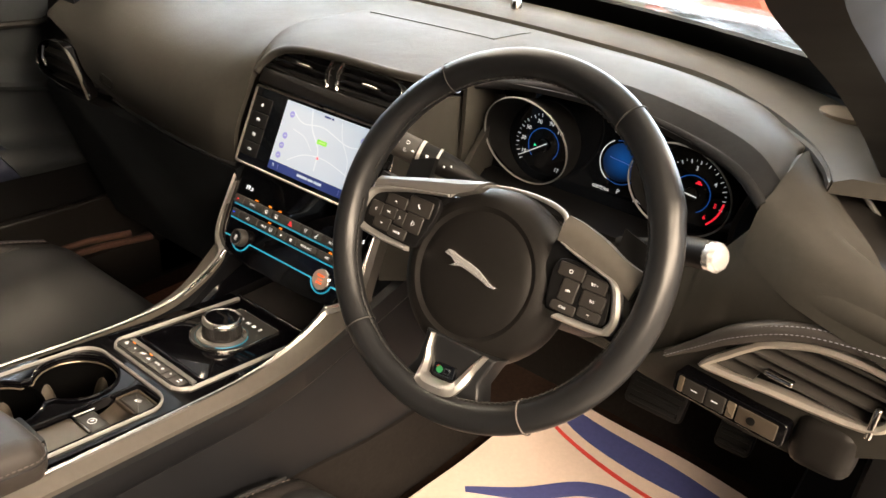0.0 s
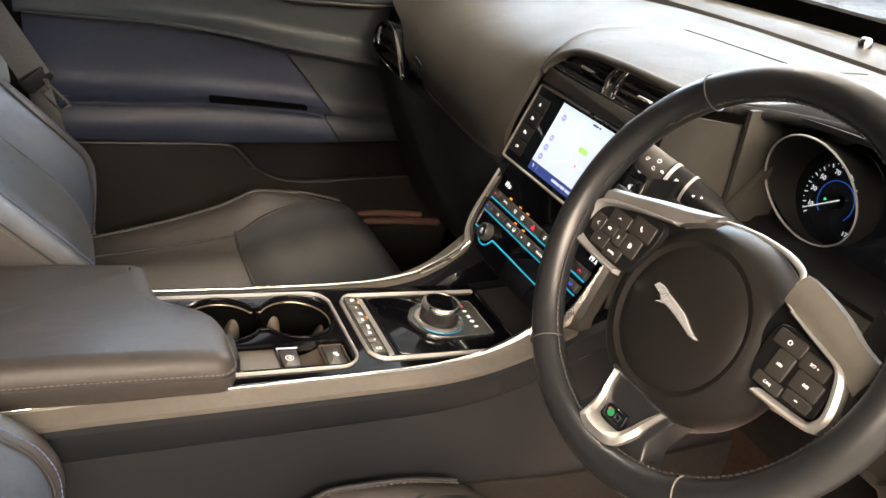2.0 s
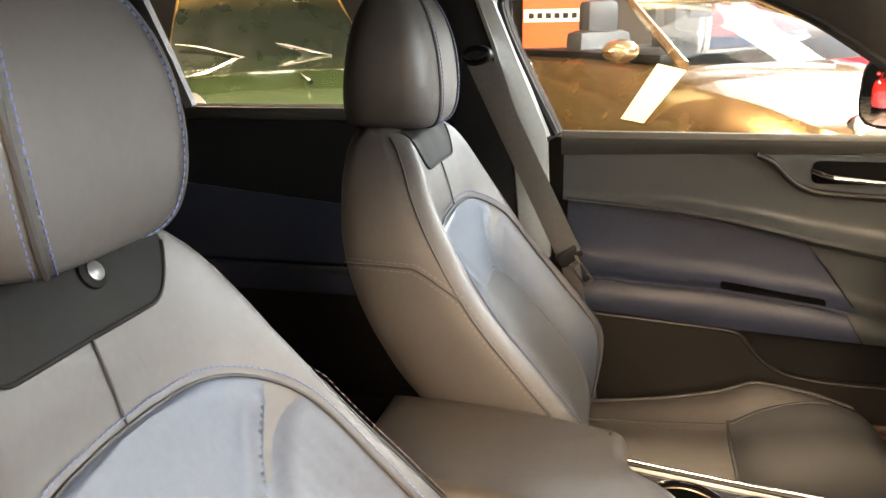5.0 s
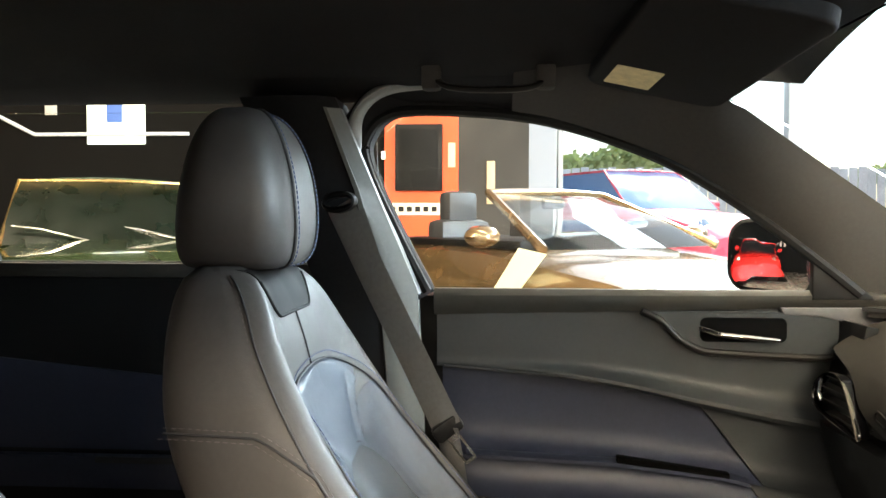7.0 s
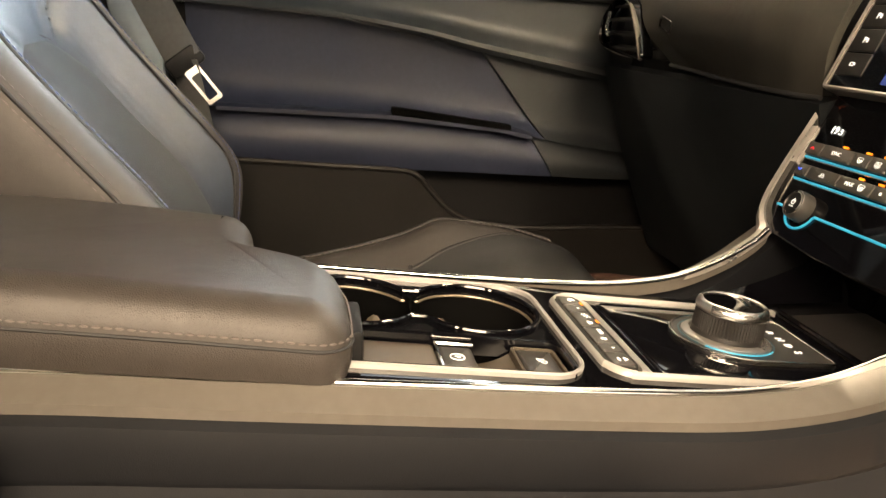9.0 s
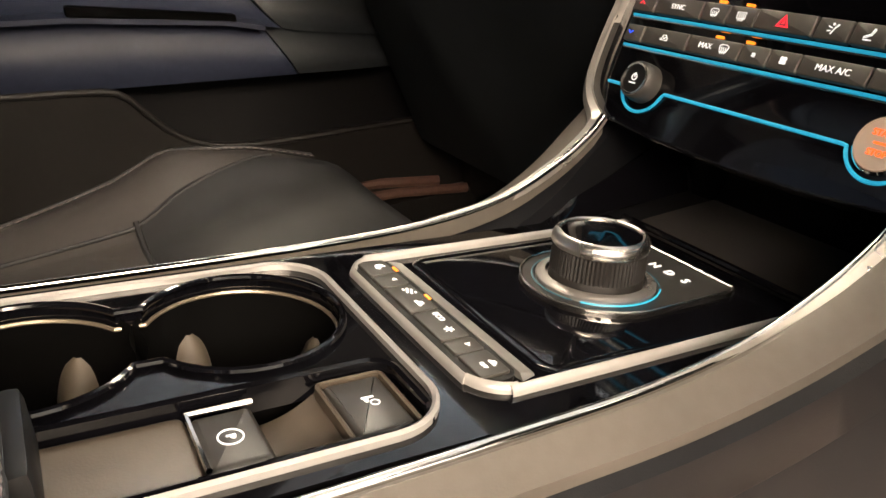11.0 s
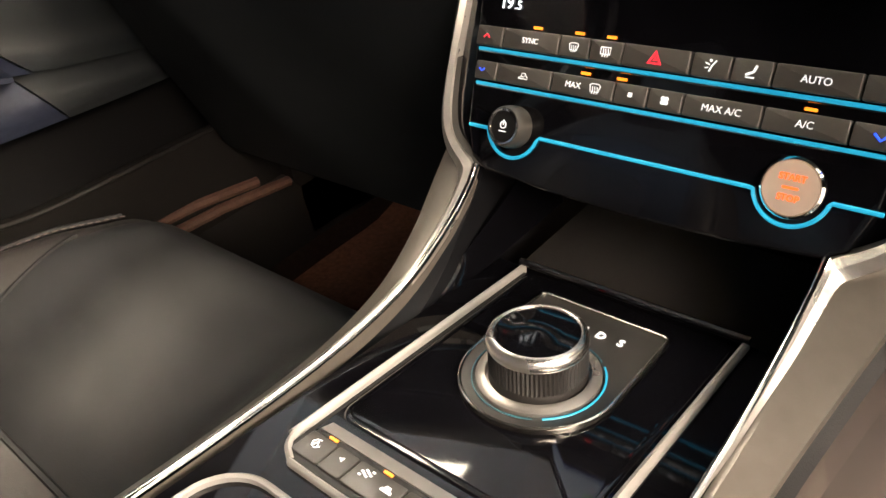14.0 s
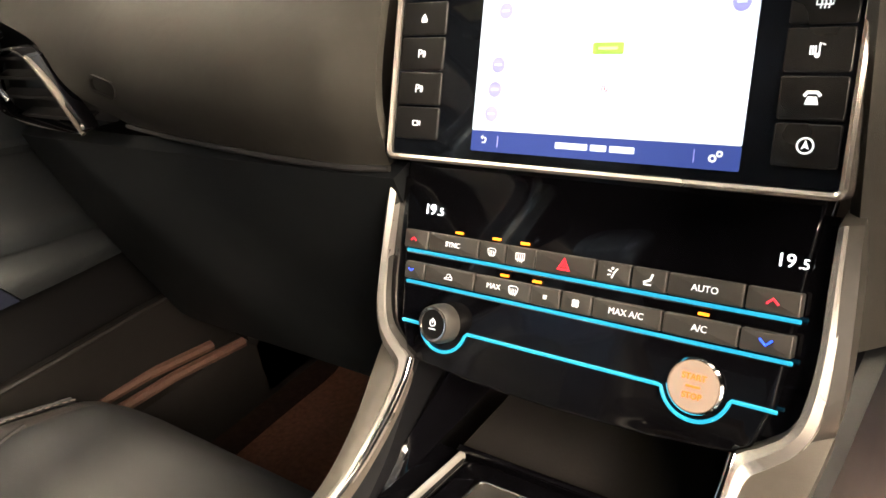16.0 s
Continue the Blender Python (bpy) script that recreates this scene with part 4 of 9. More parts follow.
        x = 0.25 * (2 * u - 1)
        taper = 1 - 0.07 * max(0, (y + 0.25) / 0.20)
        return O + Vector((x * taper, y, cush_z(x, y)))
    sheet(bm, cu, 40, 44, 0.14 - drop, (0, 0, 1))
    part("cushion", bm, LEATHER, s)
    bm = bmesh.new()
    sheet(bm, lambda u, v: O + Vector((0.135 * (2 * u - 1), -0.60 + 0.275 * v, cush_z(0.135 * (2 * u - 1), -0.60 + 0.275 * v) + 0.004 * (1 - abs(2 * u - 1) ** 5))), 20, 14, 0.006, (0, 0, 1))
    part("cushion_insert", bm, LEATHER, s)
    bm = bmesh.new()

    def block(u, v):
        y = -0.318 + 0.313 * v
        x = (0.150 + 0.045 * min(1, max(0, (y + 0.32) / 0.2))) * (2 * u - 1)
        e = min(1.0, 6 * v, 9 * (1 - abs(2 * u - 1)))
        return O + Vector((x * (1 - 0.07 * max(0, (y + 0.25) / 0.20)), y, cush_z(x, y) + 0.001 + 0.008 * math.sin(math.pi / 2 * e)))
    sheet(bm, block, 28, 24, 0.006, (0, 0, 1))
    part("front_block", bm, LEATHER_BLOCK_SHADED, s, "smoother leather block under the knees, shade put into its dark colour")
    step = [O + Vector((x, -0.322, cush_z(x, -0.322) + 0.002)) for x in np.linspace(-0.15, 0.15, 24)]
    bm = bmesh.new()
    tube(bm, step, 0.0035, seg=6)
    part("cushion_seam", bm, SEAMCOL, s)
    for sx in (-1, 1):
        line = []
        for y in np.linspace(-0.60, -0.10, 40):
            x = sx * (0.215 - 0.0 * y)
            line.append(O + Vector((x, y, cush_z(x, y) + 0.002)))
        bm = bmesh.new()
        tube(bm, line, 0.0028, seg=6)
        part("cushion_piping", bm, SEAMCOL, s)
        stitches("stitching", [p + Vector((-sx * 0.006, 0, 0.001)) for p in line], THREAD_DARK, s, r=0.0009)
        bm = bmesh.new()
        line2 = [O + Vector((sx * (0.145 + 0.05 * max(0, (y + 0.32) / 0.2)), y, cush_z(sx * (0.145 + 0.05 * max(0, (y + 0.32) / 0.2)), y) + 0.002)) for y in np.linspace(-0.60, -0.16, 30)]
        tube(bm, line2, 0.0025, seg=6)
        part("bolster_seam", bm, SEAMCOL, s)
    bm = bmesh.new()
    box(bm, at_x - 0.235, at_x + 0.235, -0.66, -0.10, 0.29, 0.40 - drop, 0.02)
    part("seat_base", bm, DARK, s)
    bm = bmesh.new()
    box(bm, at_x - 0.20, at_x + 0.20, -0.60, -0.16, 0.265, 0.30, 0.006)
    part("seat_rail", bm, DARK, s)
    if lean:
        # a backrest set further back at its top
        for ob in s.children:
            for v in ob.data.vertices:
                v.co.y += lean * min(1.0, max(0.0, (0.92 - v.co.z) / 0.30))
    return s


seat(-0.367, 0.0, "dark leather front seat with blue-grey insert and blue stitching", "front seats")
dseat = seat(0.372, 0.06, "dark leather driver seat with blue-grey insert beside the console", "front seats", (0.034, -0.010), 0.040, 0.915, 0.118)
dseat.location.y -= 0.100


# rear of the cabin behind the camera: unseen driver-side rear door, roof rail and end wall, added to block light
bm = bmesh.new()
box(bm, 0.74, 0.80, -1.95, -0.98, 0.30, 1.02, 0.01)
box(bm, 0.735, 0.79, -1.95, -0.93, 1.335, 1.40, 0.01)
box(bm, 0.62, 0.74, -1.95, -0.62, 1.345, 1.40, 0.015)
tagged(part("wall_rear_door", bm, DARK), "unseen dark shut rear door, added to block light behind the driver", "wall", kind="structure")
bm = bmesh.new()
box(bm, 0.755, 0.761, -1.95, -0.98, 1.01, 1.345)
tagged(part("window_rear", bm, mat("light_stop_pane", (0.004, 0.004, 0.005), 0.05, noise_amt=0)), "unseen dark pane added to keep light out of the rear cabin", "window", kind="structure")
bm = bmesh.new()
box(bm, -0.80, 0.80, -1.99, -1.92, 0.27, 1.42, 0.01)
tagged(part("wall_rear_blocker", bm, DARK), "unseen dark wall added to shut light out behind the cabin", "wall", kind="structure")
bm = bmesh.new()
rail_loops = []
for y in np.linspace(-1.95, -0.46, 44):
    zl = float(np.interp(y, [-1.95, -0.75, -0.70, -0.583, -0.425, -0.238, -0.10], [1.345, 1.345, 1.338, 1.334, 1.312, 1.246, 1.165]))
    zr = roof_z(0.60, y) + 0.012
    xo = -0.60 - 0.04 * min(1, max(0, (y + 0.40) / 0.26))
    rail_loops.append([(-0.735, y, zl), (-0.700, y, zl + 0.012), (xo, y, max(zr, zl + 0.02)), (xo, y, zr + 0.05), (-0.79, y, zr + 0.04), (-0.79, y, zl)])
loft(bm, rail_loops)
tagged(part("trim_roof_rail", bm, HEADLINER), "dark cloth roof rail above the doors", "trim", kind="structure")

# brown strips along the passenger sill
for x0, z0, y0, y1 in ((-0.708, 0.398, -0.04, 0.19), (-0.728, 0.412, -0.05, 0.15)):
    bm = bmesh.new()
    tube(bm, [(x0, y0, z0 + 0.004), (x0 + 0.004, (y0 + y1) / 2, z0), (x0 + 0.012, y1, z0 - 0.012)], 0.008, seg=8)
    tagged(part("trim_sill_strip", bm, mat("sill_strip_brown", (0.060, 0.028, 0.018), 0.8, noise_amt=0.2) if "sill_strip_brown" not in MATS else MATS["sill_strip_brown"]), "brown strip along the door sill", "trim", kind="structure")


# ---- centre console ----
MC = basis((0, -0.255, 0.6245), (1, 0, 0), (0, 1, -0.11))


def con_z(y):
    return 0.6245 - 0.11 * (y + 0.255)


def plate(bm, outer, holes, z0, z1, m):
    """A flat plate with holes through it."""
    loops = []
    for outline in [outer] + holes:
        t = [bm.verts.new(m @ Vector((u, v, z1))) for u, v in outline]
        b = [bm.verts.new(m @ Vector((u, v, z0))) for u, v in outline]
        loops.append((t, b))
    for lay in (0, 1):
        edges = []
        for lp in loops:
            vs = lp[lay]
            edges += [bm.edges.new((vs[i], vs[(i + 1) % len(vs)])) for i in range(len(vs))]
        bmesh.ops.triangle_fill(bm, use_beauty=True, use_dissolve=False, edges=edges)
    for t, b in loops:
        for i in range(len(t)):
            j = (i + 1) % len(t)
            bm.faces.new((t[i], t[j], b[j], b[i]))
    return bm


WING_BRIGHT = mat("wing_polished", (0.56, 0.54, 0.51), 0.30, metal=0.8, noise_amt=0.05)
console = thing("centre_console", "dark centre console with satin metal rails and gloss black deck", "console", (0, -0.3, 0.27), kind="structure")
RAIL_IN = [(0.110, -0.80, 0.665), (0.110, -0.62, 0.657), (0.109, -0.50, 0.645), (0.107, -0.38, 0.633), (0.106, -0.27, 0.623), (0.1065, -0.19, 0.619),
           (0.107, -0.13, 0.624), (0.1085, -0.085, 0.639), (0.110, -0.055, 0.655), (0.111, -0.041, 0.667)]
RAIL_OUT = [(0.130, -0.80, 0.656), (0.130, -0.62, 0.648), (0.128, -0.50, 0.636), (0.126, -0.38, 0.624), (0.125, -0.27, 0.614), (0.127, -0.19, 0.610),
            (0.131, -0.13, 0.616), (0.138, -0.085, 0.631), (0.147, -0.045, 0.652), (0.153, -0.012, 0.672)]
WING_IN = [(0.111, -0.041, 0.667), (0.124, -0.035, 0.674), (0.1355, -0.030, 0.683), (0.141, -0.022, 0.698), (0.1435, -0.009, 0.722), (0.143, 0.005, 0.750), (0.143, 0.019, 0.777)]
WING_OUT = [(0.153, -0.012, 0.672), (0.1550, -0.015, 0.684), (0.156, -0.012, 0.698), (0.156, -0.003, 0.722), (0.155, 0.009, 0.750), (0.153, 0.023, 0.777)]
BAND_IN = [(0.1070, -0.200, 0.6195), (0.1072, -0.130, 0.6250), (0.1080, -0.085, 0.6405), (0.110, -0.058, 0.656), (0.1112, -0.044, 0.667), (0.116, -0.0395, 0.671), (0.124, -0.0370, 0.675), (0.1355, -0.032, 0.684), (0.141, -0.024, 0.699), (0.1435, -0.011, 0.723), (0.143, 0.004, 0.750), (0.143, 0.018, 0.777)]
BAND_OUT = [(0.1078, -0.200, 0.6195), (0.1100, -0.130, 0.6248), (0.1150, -0.085, 0.6390), (0.1175, -0.060, 0.6515), (0.1200, -0.048, 0.660), (0.127, -0.042, 0.664), (0.138, -0.037, 0.672), (0.146, -0.030, 0.683), (0.1495, -0.022, 0.698), (0.1505, -0.009, 0.722), (0.150, 0.005, 0.750), (0.149, 0.019, 0.777)]
for sx in (-1, 1):
    a, b = spline(RAIL_IN, 50), spline(RAIL_OUT, 50)
    bm = bmesh.new()
    loft(bm, [[(sx * p[0], p[1], p[2]), (sx * (0.75 * p[0] + 0.25 * q[0]), 0.75 * p[1] + 0.25 * q[1], 0.75 * p[2] + 0.25 * q[2] + 0.0035),
               (sx * q[0], q[1], q[2]), (sx * q[0], q[1], q[2] - 0.012), (sx * p[0], p[1], p[2] - 0.012)] for p, q in zip(a, b)])
    part("side_rail", bm, CONSOLE_TRIM, console, "satin metal side rail")
    bm = bmesh.new()
    tube(bm, [(sx * p[0], p[1], p[2] + 0.0015) for p in a], 0.0026, seg=10)
    part("rail_edge", bm, BRIGHT, console, "bright polished edge of the rail")
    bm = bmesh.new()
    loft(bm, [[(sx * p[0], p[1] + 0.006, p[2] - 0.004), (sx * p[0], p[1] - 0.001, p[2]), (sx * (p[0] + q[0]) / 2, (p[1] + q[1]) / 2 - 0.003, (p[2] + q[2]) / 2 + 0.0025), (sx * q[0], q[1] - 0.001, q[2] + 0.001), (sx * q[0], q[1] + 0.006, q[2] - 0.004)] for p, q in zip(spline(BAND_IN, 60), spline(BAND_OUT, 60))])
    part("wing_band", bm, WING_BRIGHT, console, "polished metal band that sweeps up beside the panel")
    a, b = spline(WING_IN, 30), spline(WING_OUT, 30)
    bm = bmesh.new()
    loft(bm, [[(sx * 0.100, p[1] + 0.006, p[2] - 0.002), (sx * (p[0] + 0.002), p[1] + 0.004, p[2] - 0.002), (sx * (p[0] + 0.002), p[1] + 0.014, p[2] - 0.002), (sx * 0.100, p[1] + 0.016, p[2] - 0.002)] for p in a])
    part("panel_cheek", bm, PIANO, console)
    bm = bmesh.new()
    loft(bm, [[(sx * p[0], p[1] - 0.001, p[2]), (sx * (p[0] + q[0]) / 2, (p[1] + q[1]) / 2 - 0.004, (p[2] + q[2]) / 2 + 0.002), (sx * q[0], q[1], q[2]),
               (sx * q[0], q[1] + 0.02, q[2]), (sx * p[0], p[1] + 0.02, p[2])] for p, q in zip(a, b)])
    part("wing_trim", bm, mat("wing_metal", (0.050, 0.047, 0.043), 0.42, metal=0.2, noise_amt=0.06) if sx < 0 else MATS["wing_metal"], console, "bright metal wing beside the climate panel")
    # side wall
    a = spline(RAIL_OUT, 50) + [np.array(p) for p in spline([(0.153, -0.012, 0.672), (0.160, 0.06, 0.70), (0.165, 0.15, 0.73), (0.17, 0.30, 0.74)], 14)][1:]
    bm = bmesh.new()
    loops = []
    for p in a:
        zt = p[2] - 0.004
        w = p[0]
        y = p[1]
        loops.append([(sx * (w - 0.004), y, zt), (sx * (w + 0.006), y, zt - 0.006), (sx * (w + 0.008), y, zt - 0.035), (sx * (w + 0.003), y, zt - 0.043),
                      (sx * (w + 0.004), y, zt - 0.050), (sx * (w + 0.012), y, 0.5 * zt + 0.14), (sx * (w + 0.010), y, 0.27), (sx * (w - 0.03), y, 0.27), (sx * (w - 0.03), y, zt - 0.01)])
    loft(bm, loops)
    part("console_side", bm, CONSOLE_SIDE, console)
    bm = bmesh.new()
    loft(bm, [[(sx * (p[0] + 0.006), p[1], 0.438), (sx * (p[0] + 0.017), p[1], 0.437), (sx * (p[0] + 0.021), p[1], 0.428), (sx * (p[0] + 0.021), p[1], 0.268), (sx * (p[0] - 0.01), p[1], 0.268)] for p in a])
    part("console_carpet", bm, CARPET, console, "dark carpet along the foot of the console")

# rear deck with cup wells
bm = bmesh.new()
eight = []
for k in range(40):
    a = radians(-147 + 294 * k / 39)
    eight.append((-0.030 - 0.0495 * math.sin(a), -0.0765 + 0.0495 * math.cos(a)))
for k in range(40):
    a = radians(33 + 294 * k / 39)
    eight.append((-0.030 - 0.0495 * math.sin(a), -0.1715 + 0.0495 * math.cos(a)))
slot = rrect(0.030, 0.083, -0.215, -0.027, 0.012)
deck = rrect(-0.0985, 0.0985, -0.40, -0.013, 0.0005)
front_deck = rrect(-0.0995, 0.0995, -0.0128, 0.215, 0.0005)
plate(bm, deck, [eight, slot], -0.016, -0.004, MC)
part("deck", bm, PIANO, console, "gloss black deck round the cup holders", smooth=False)
bm = bmesh.new()
plate(bm, front_deck, [rrect(-0.078, 0.078, 0.209, 0.214, 0.001)], -0.016, -0.0044, MC)
part("deck", bm, PIANO, console, "gloss black deck round the gear selector", smooth=False)
rim_out = rrect(-0.0885, 0.0885, -0.36, -0.019, 0.030, 8)
RIM_METAL = mat("deck_rim_metal", (0.40, 0.392, 0.38), 0.34, metal=0.45, noise_amt=0.05)
bm = bmesh.new()
ring(bm, rim_out, inset(rim_out, 0.0032), -0.006, -0.001, MC, 0.0012)
part("deck_rim", bm, RIM_METAL, console, "satin metal rim of the rear deck")
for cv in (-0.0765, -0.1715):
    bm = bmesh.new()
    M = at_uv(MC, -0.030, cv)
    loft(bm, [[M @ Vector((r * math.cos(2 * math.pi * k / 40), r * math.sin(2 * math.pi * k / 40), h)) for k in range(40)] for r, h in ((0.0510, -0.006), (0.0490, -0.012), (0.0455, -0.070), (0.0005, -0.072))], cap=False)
    part("cup_well", bm, RECESS_SHADE, console)
bm = bmesh.new()
tube(bm, [MC @ Vector((u, v, -0.0022)) for u, v in eight], 0.0020, closed=True, seg=8)
part("cup_rim", bm, PIANO, console)
BRONZE = mat("bronze_satin", (0.20, 0.165, 0.125), 0.34, metal=0.6, noise_amt=0.06)
bm = bmesh.new()
tube(bm, [MC @ Vector((u, v, -0.0100)) for u, v in inset(eight, 0.0022)], 0.0011, closed=True, seg=6)
part("cup_ring", bm, BRONZE, console, "thin bronze ring inside the cup holders")
RUBBER_GRIP = mat("rubber_grip", (0.060, 0.048, 0.034), 0.6, noise_amt=0.1)
# sprung pads that stand out of the well walls: well centre, bearing of the pad
for cv, bearing in ((-0.0765, 200), (-0.0765, 325), (-0.0765, 110), (-0.1715, 30), (-0.1715, 150), (-0.1715, 275)):
    M = at_uv(MC, -0.030, cv) @ Matrix.Rotation(radians(bearing), 4, "Z")
    bm = bmesh.new()
    rows = []
    for k in range(9):
        s = k / 8
        wid = 0.0125 * math.sqrt(max(0.02, 1 - (1 - s) ** 2.2))
        out = 0.0010 + 0.0125 * math.sin(math.pi * 0.5 * s)
        rows.append([M @ Vector((0.0475 - 0.003 * s - out * math.cos(math.pi * 0.5 * q) ** 0.7, wid * q, -0.030 - 0.036 * s)) for q in (-1, -0.7, -0.35, 0, 0.35, 0.7, 1)])
    loft(bm, rows, close_u=False, cap=False)
    part("cup_grip", bm, RUBBER_GRIP, console, "pale rubber cup grip")
bm = bmesh.new()
ring(bm, inset(slot, -0.002), inset(slot, 0.002), -0.006, -0.002, MC, 0.001)
part("slot_rim", bm, PIANO, console)
SLOT_SATIN = mat("brown_satin_plastic", (0.055, 0.044, 0.033), 0.42, noise_amt=0.1, bump=0.1, bump_scale=900)
bm = bmesh.new()
slab(bm, inset(slot, 0.0005), -0.035, -0.024, MC)
part("slot_floor", bm, DARK, console)
bm = bmesh.new()
slab(bm, rrect(0.032, 0.081, -0.213, -0.118, 0.004), -0.024, -0.0085, MC, 0.002)
part("slot_cover", bm, SLOT_SATIN, console, "brown satin lining of the slot")
# brake switch and descent switch
bm = bmesh.new()
slab(bm, rrect(0.037, 0.074, -0.117, -0.092, 0.003), -0.024, -0.007, MC, 0.003)
pb = part("brake_switch", bm, SWITCH, console, "square parking brake switch")
bm = bmesh.new()
tube(bm, [MC @ Vector((0.0365, -0.091, -0.006)), MC @ Vector((0.0365, -0.1175, -0.006)), MC @ Vector((0.074, -0.1175, -0.006))], 0.0014, seg=6)
part("switch_edge", bm, BRIGHT, pb)
words("P", 0.0055, at_uv(MC, 0.056, -0.105, -0.0065), ICON, pb)
bm = bmesh.new()
ring(bm, circle(0.056, -0.105, 0.0052, 24), circle(0.056, -0.105, 0.0046, 24), -0.0068, -0.0064, MC)
part("icon", bm, ICON, pb)
bm = bmesh.new()
sheet(bm, lambda u, v: MC @ Vector((0.032 + 0.046 * u, -0.090 + 0.030 * v, -0.022 + 0.012 * v * v)), 8, 8, 0.004)
part("finger_scoop", bm, SLOT_SATIN, console, "small dark finger scoop")
bm = bmesh.new()
slab(bm, rrect(0.0355, 0.0775, -0.0605, -0.034, 0.0025), -0.024, -0.0065, MC, 0.003)
bz = rrect(0.0325, 0.0805, -0.0635, -0.0310, 0.004)
hd = part("descent_switch", bm, SWITCH, console, "square hill descent switch")
bm = bmesh.new()
ring(bm, bz, inset(bz, 0.0022), -0.012, -0.0066, MC, 0.0006)
part("switch_bezel", bm, SLOT_SATIN, hd, "satin bezel of the switch")
bm = bmesh.new()
M = at_uv(MC, 0.055, -0.046, -0.0062) @ Matrix.Scale(0.62, 4)
slab(bm, rrect(-0.0050, 0.0012, -0.0040, -0.0010, 0.001), 0, 0.0004, M)
ring(bm, circle(0.003, 0.0022, 0.0036, 18), circle(0.003, 0.0022, 0.0026, 18), 0, 0.0004, M)
slab(bm, rrect(-0.0052, -0.0032, -0.0052, 0.004, 0.0006), 0, 0.0004, M)
part("icon", bm, ICON, hd)

# selector surround with drive buttons
FRAME_METAL = mat("selector_frame_metal", (0.40, 0.390, 0.374), 0.36, metal=0.45, noise_amt=0.05)
bm = bmesh.new()
u_out = [(-0.079, 0.212), (-0.0800, 0.028), (-0.0792, 0.013), (-0.0745, 0.0025), (-0.0640, -0.0040), (-0.0520, -0.0055), (0.0500, -0.0055), (0.0625, -0.0038), (0.0725, 0.0025), (0.0782, 0.013), (0.0797, 0.028), (0.079, 0.212)]
u_in = [(-0.0745, 0.212), (-0.0748, 0.028), (-0.0742, 0.015), (-0.0705, 0.0058), (-0.0620, -0.0008), (-0.0520, -0.0022), (0.0500, -0.0022), (0.0605, -0.0006), (0.0690, 0.0062), (0.0732, 0.015), (0.0745, 0.028), (0.0745, 0.212)]
so, si = spline(u_out, 80), spline(u_in, 80)
loft(bm, [[MC @ Vector((*p, -0.006)), MC @ Vector((*p, -0.0024)), MC @ Vector((*(0.82 * p + 0.18 * q), -0.0008)), MC @ Vector((*(0.5 * p + 0.5 * q), 0.0003)), MC @ Vector((*(0.18 * p + 0.82 * q), -0.0006)), MC @ Vector((*q, -0.0020)), MC @ Vector((*q, -0.006))] for p, q in zip(so, si)])
part("selector_frame", bm, FRAME_METAL, console, "satin metal frame round the selector")
bm = bmesh.new()
sheet(bm, lambda u, v: MC @ Vector((-0.0735 + 0.147 * u, 0.0212 + 0.0080 * v, -0.0012 - 0.0022 * v - 0.006 * (max(0, abs(2 * u - 1) - 0.9) / 0.1) ** 2)), 24, 4, 0.004)
part("selector_ramp", bm, ALU, console, "satin metal ramp behind the buttons")
strip = thing("drive_buttons", "row of dark drive mode buttons on the console", "buttons", (0, -0.247, 0.62))
bm = bmesh.new()
slab(bm, rrect(-0.0715, 0.0705, -0.0022, 0.0205, 0.009), -0.012, -0.0012, MC)
part("button_strip", bm, DARK, strip)
for u0, u1 in ((-0.068, -0.049), (-0.048, -0.033), (-0.032, -0.0005), (0.0005, 0.031), (0.032, 0.0445), (0.0455, 0.0665)):
    bm = bmesh.new()
    slab(bm, rrect(u0, u1, 0.0012, 0.0172, 0.0018), -0.004, 0.0002, MC, 0.0007)
    part("button", bm, SWITCH, strip)


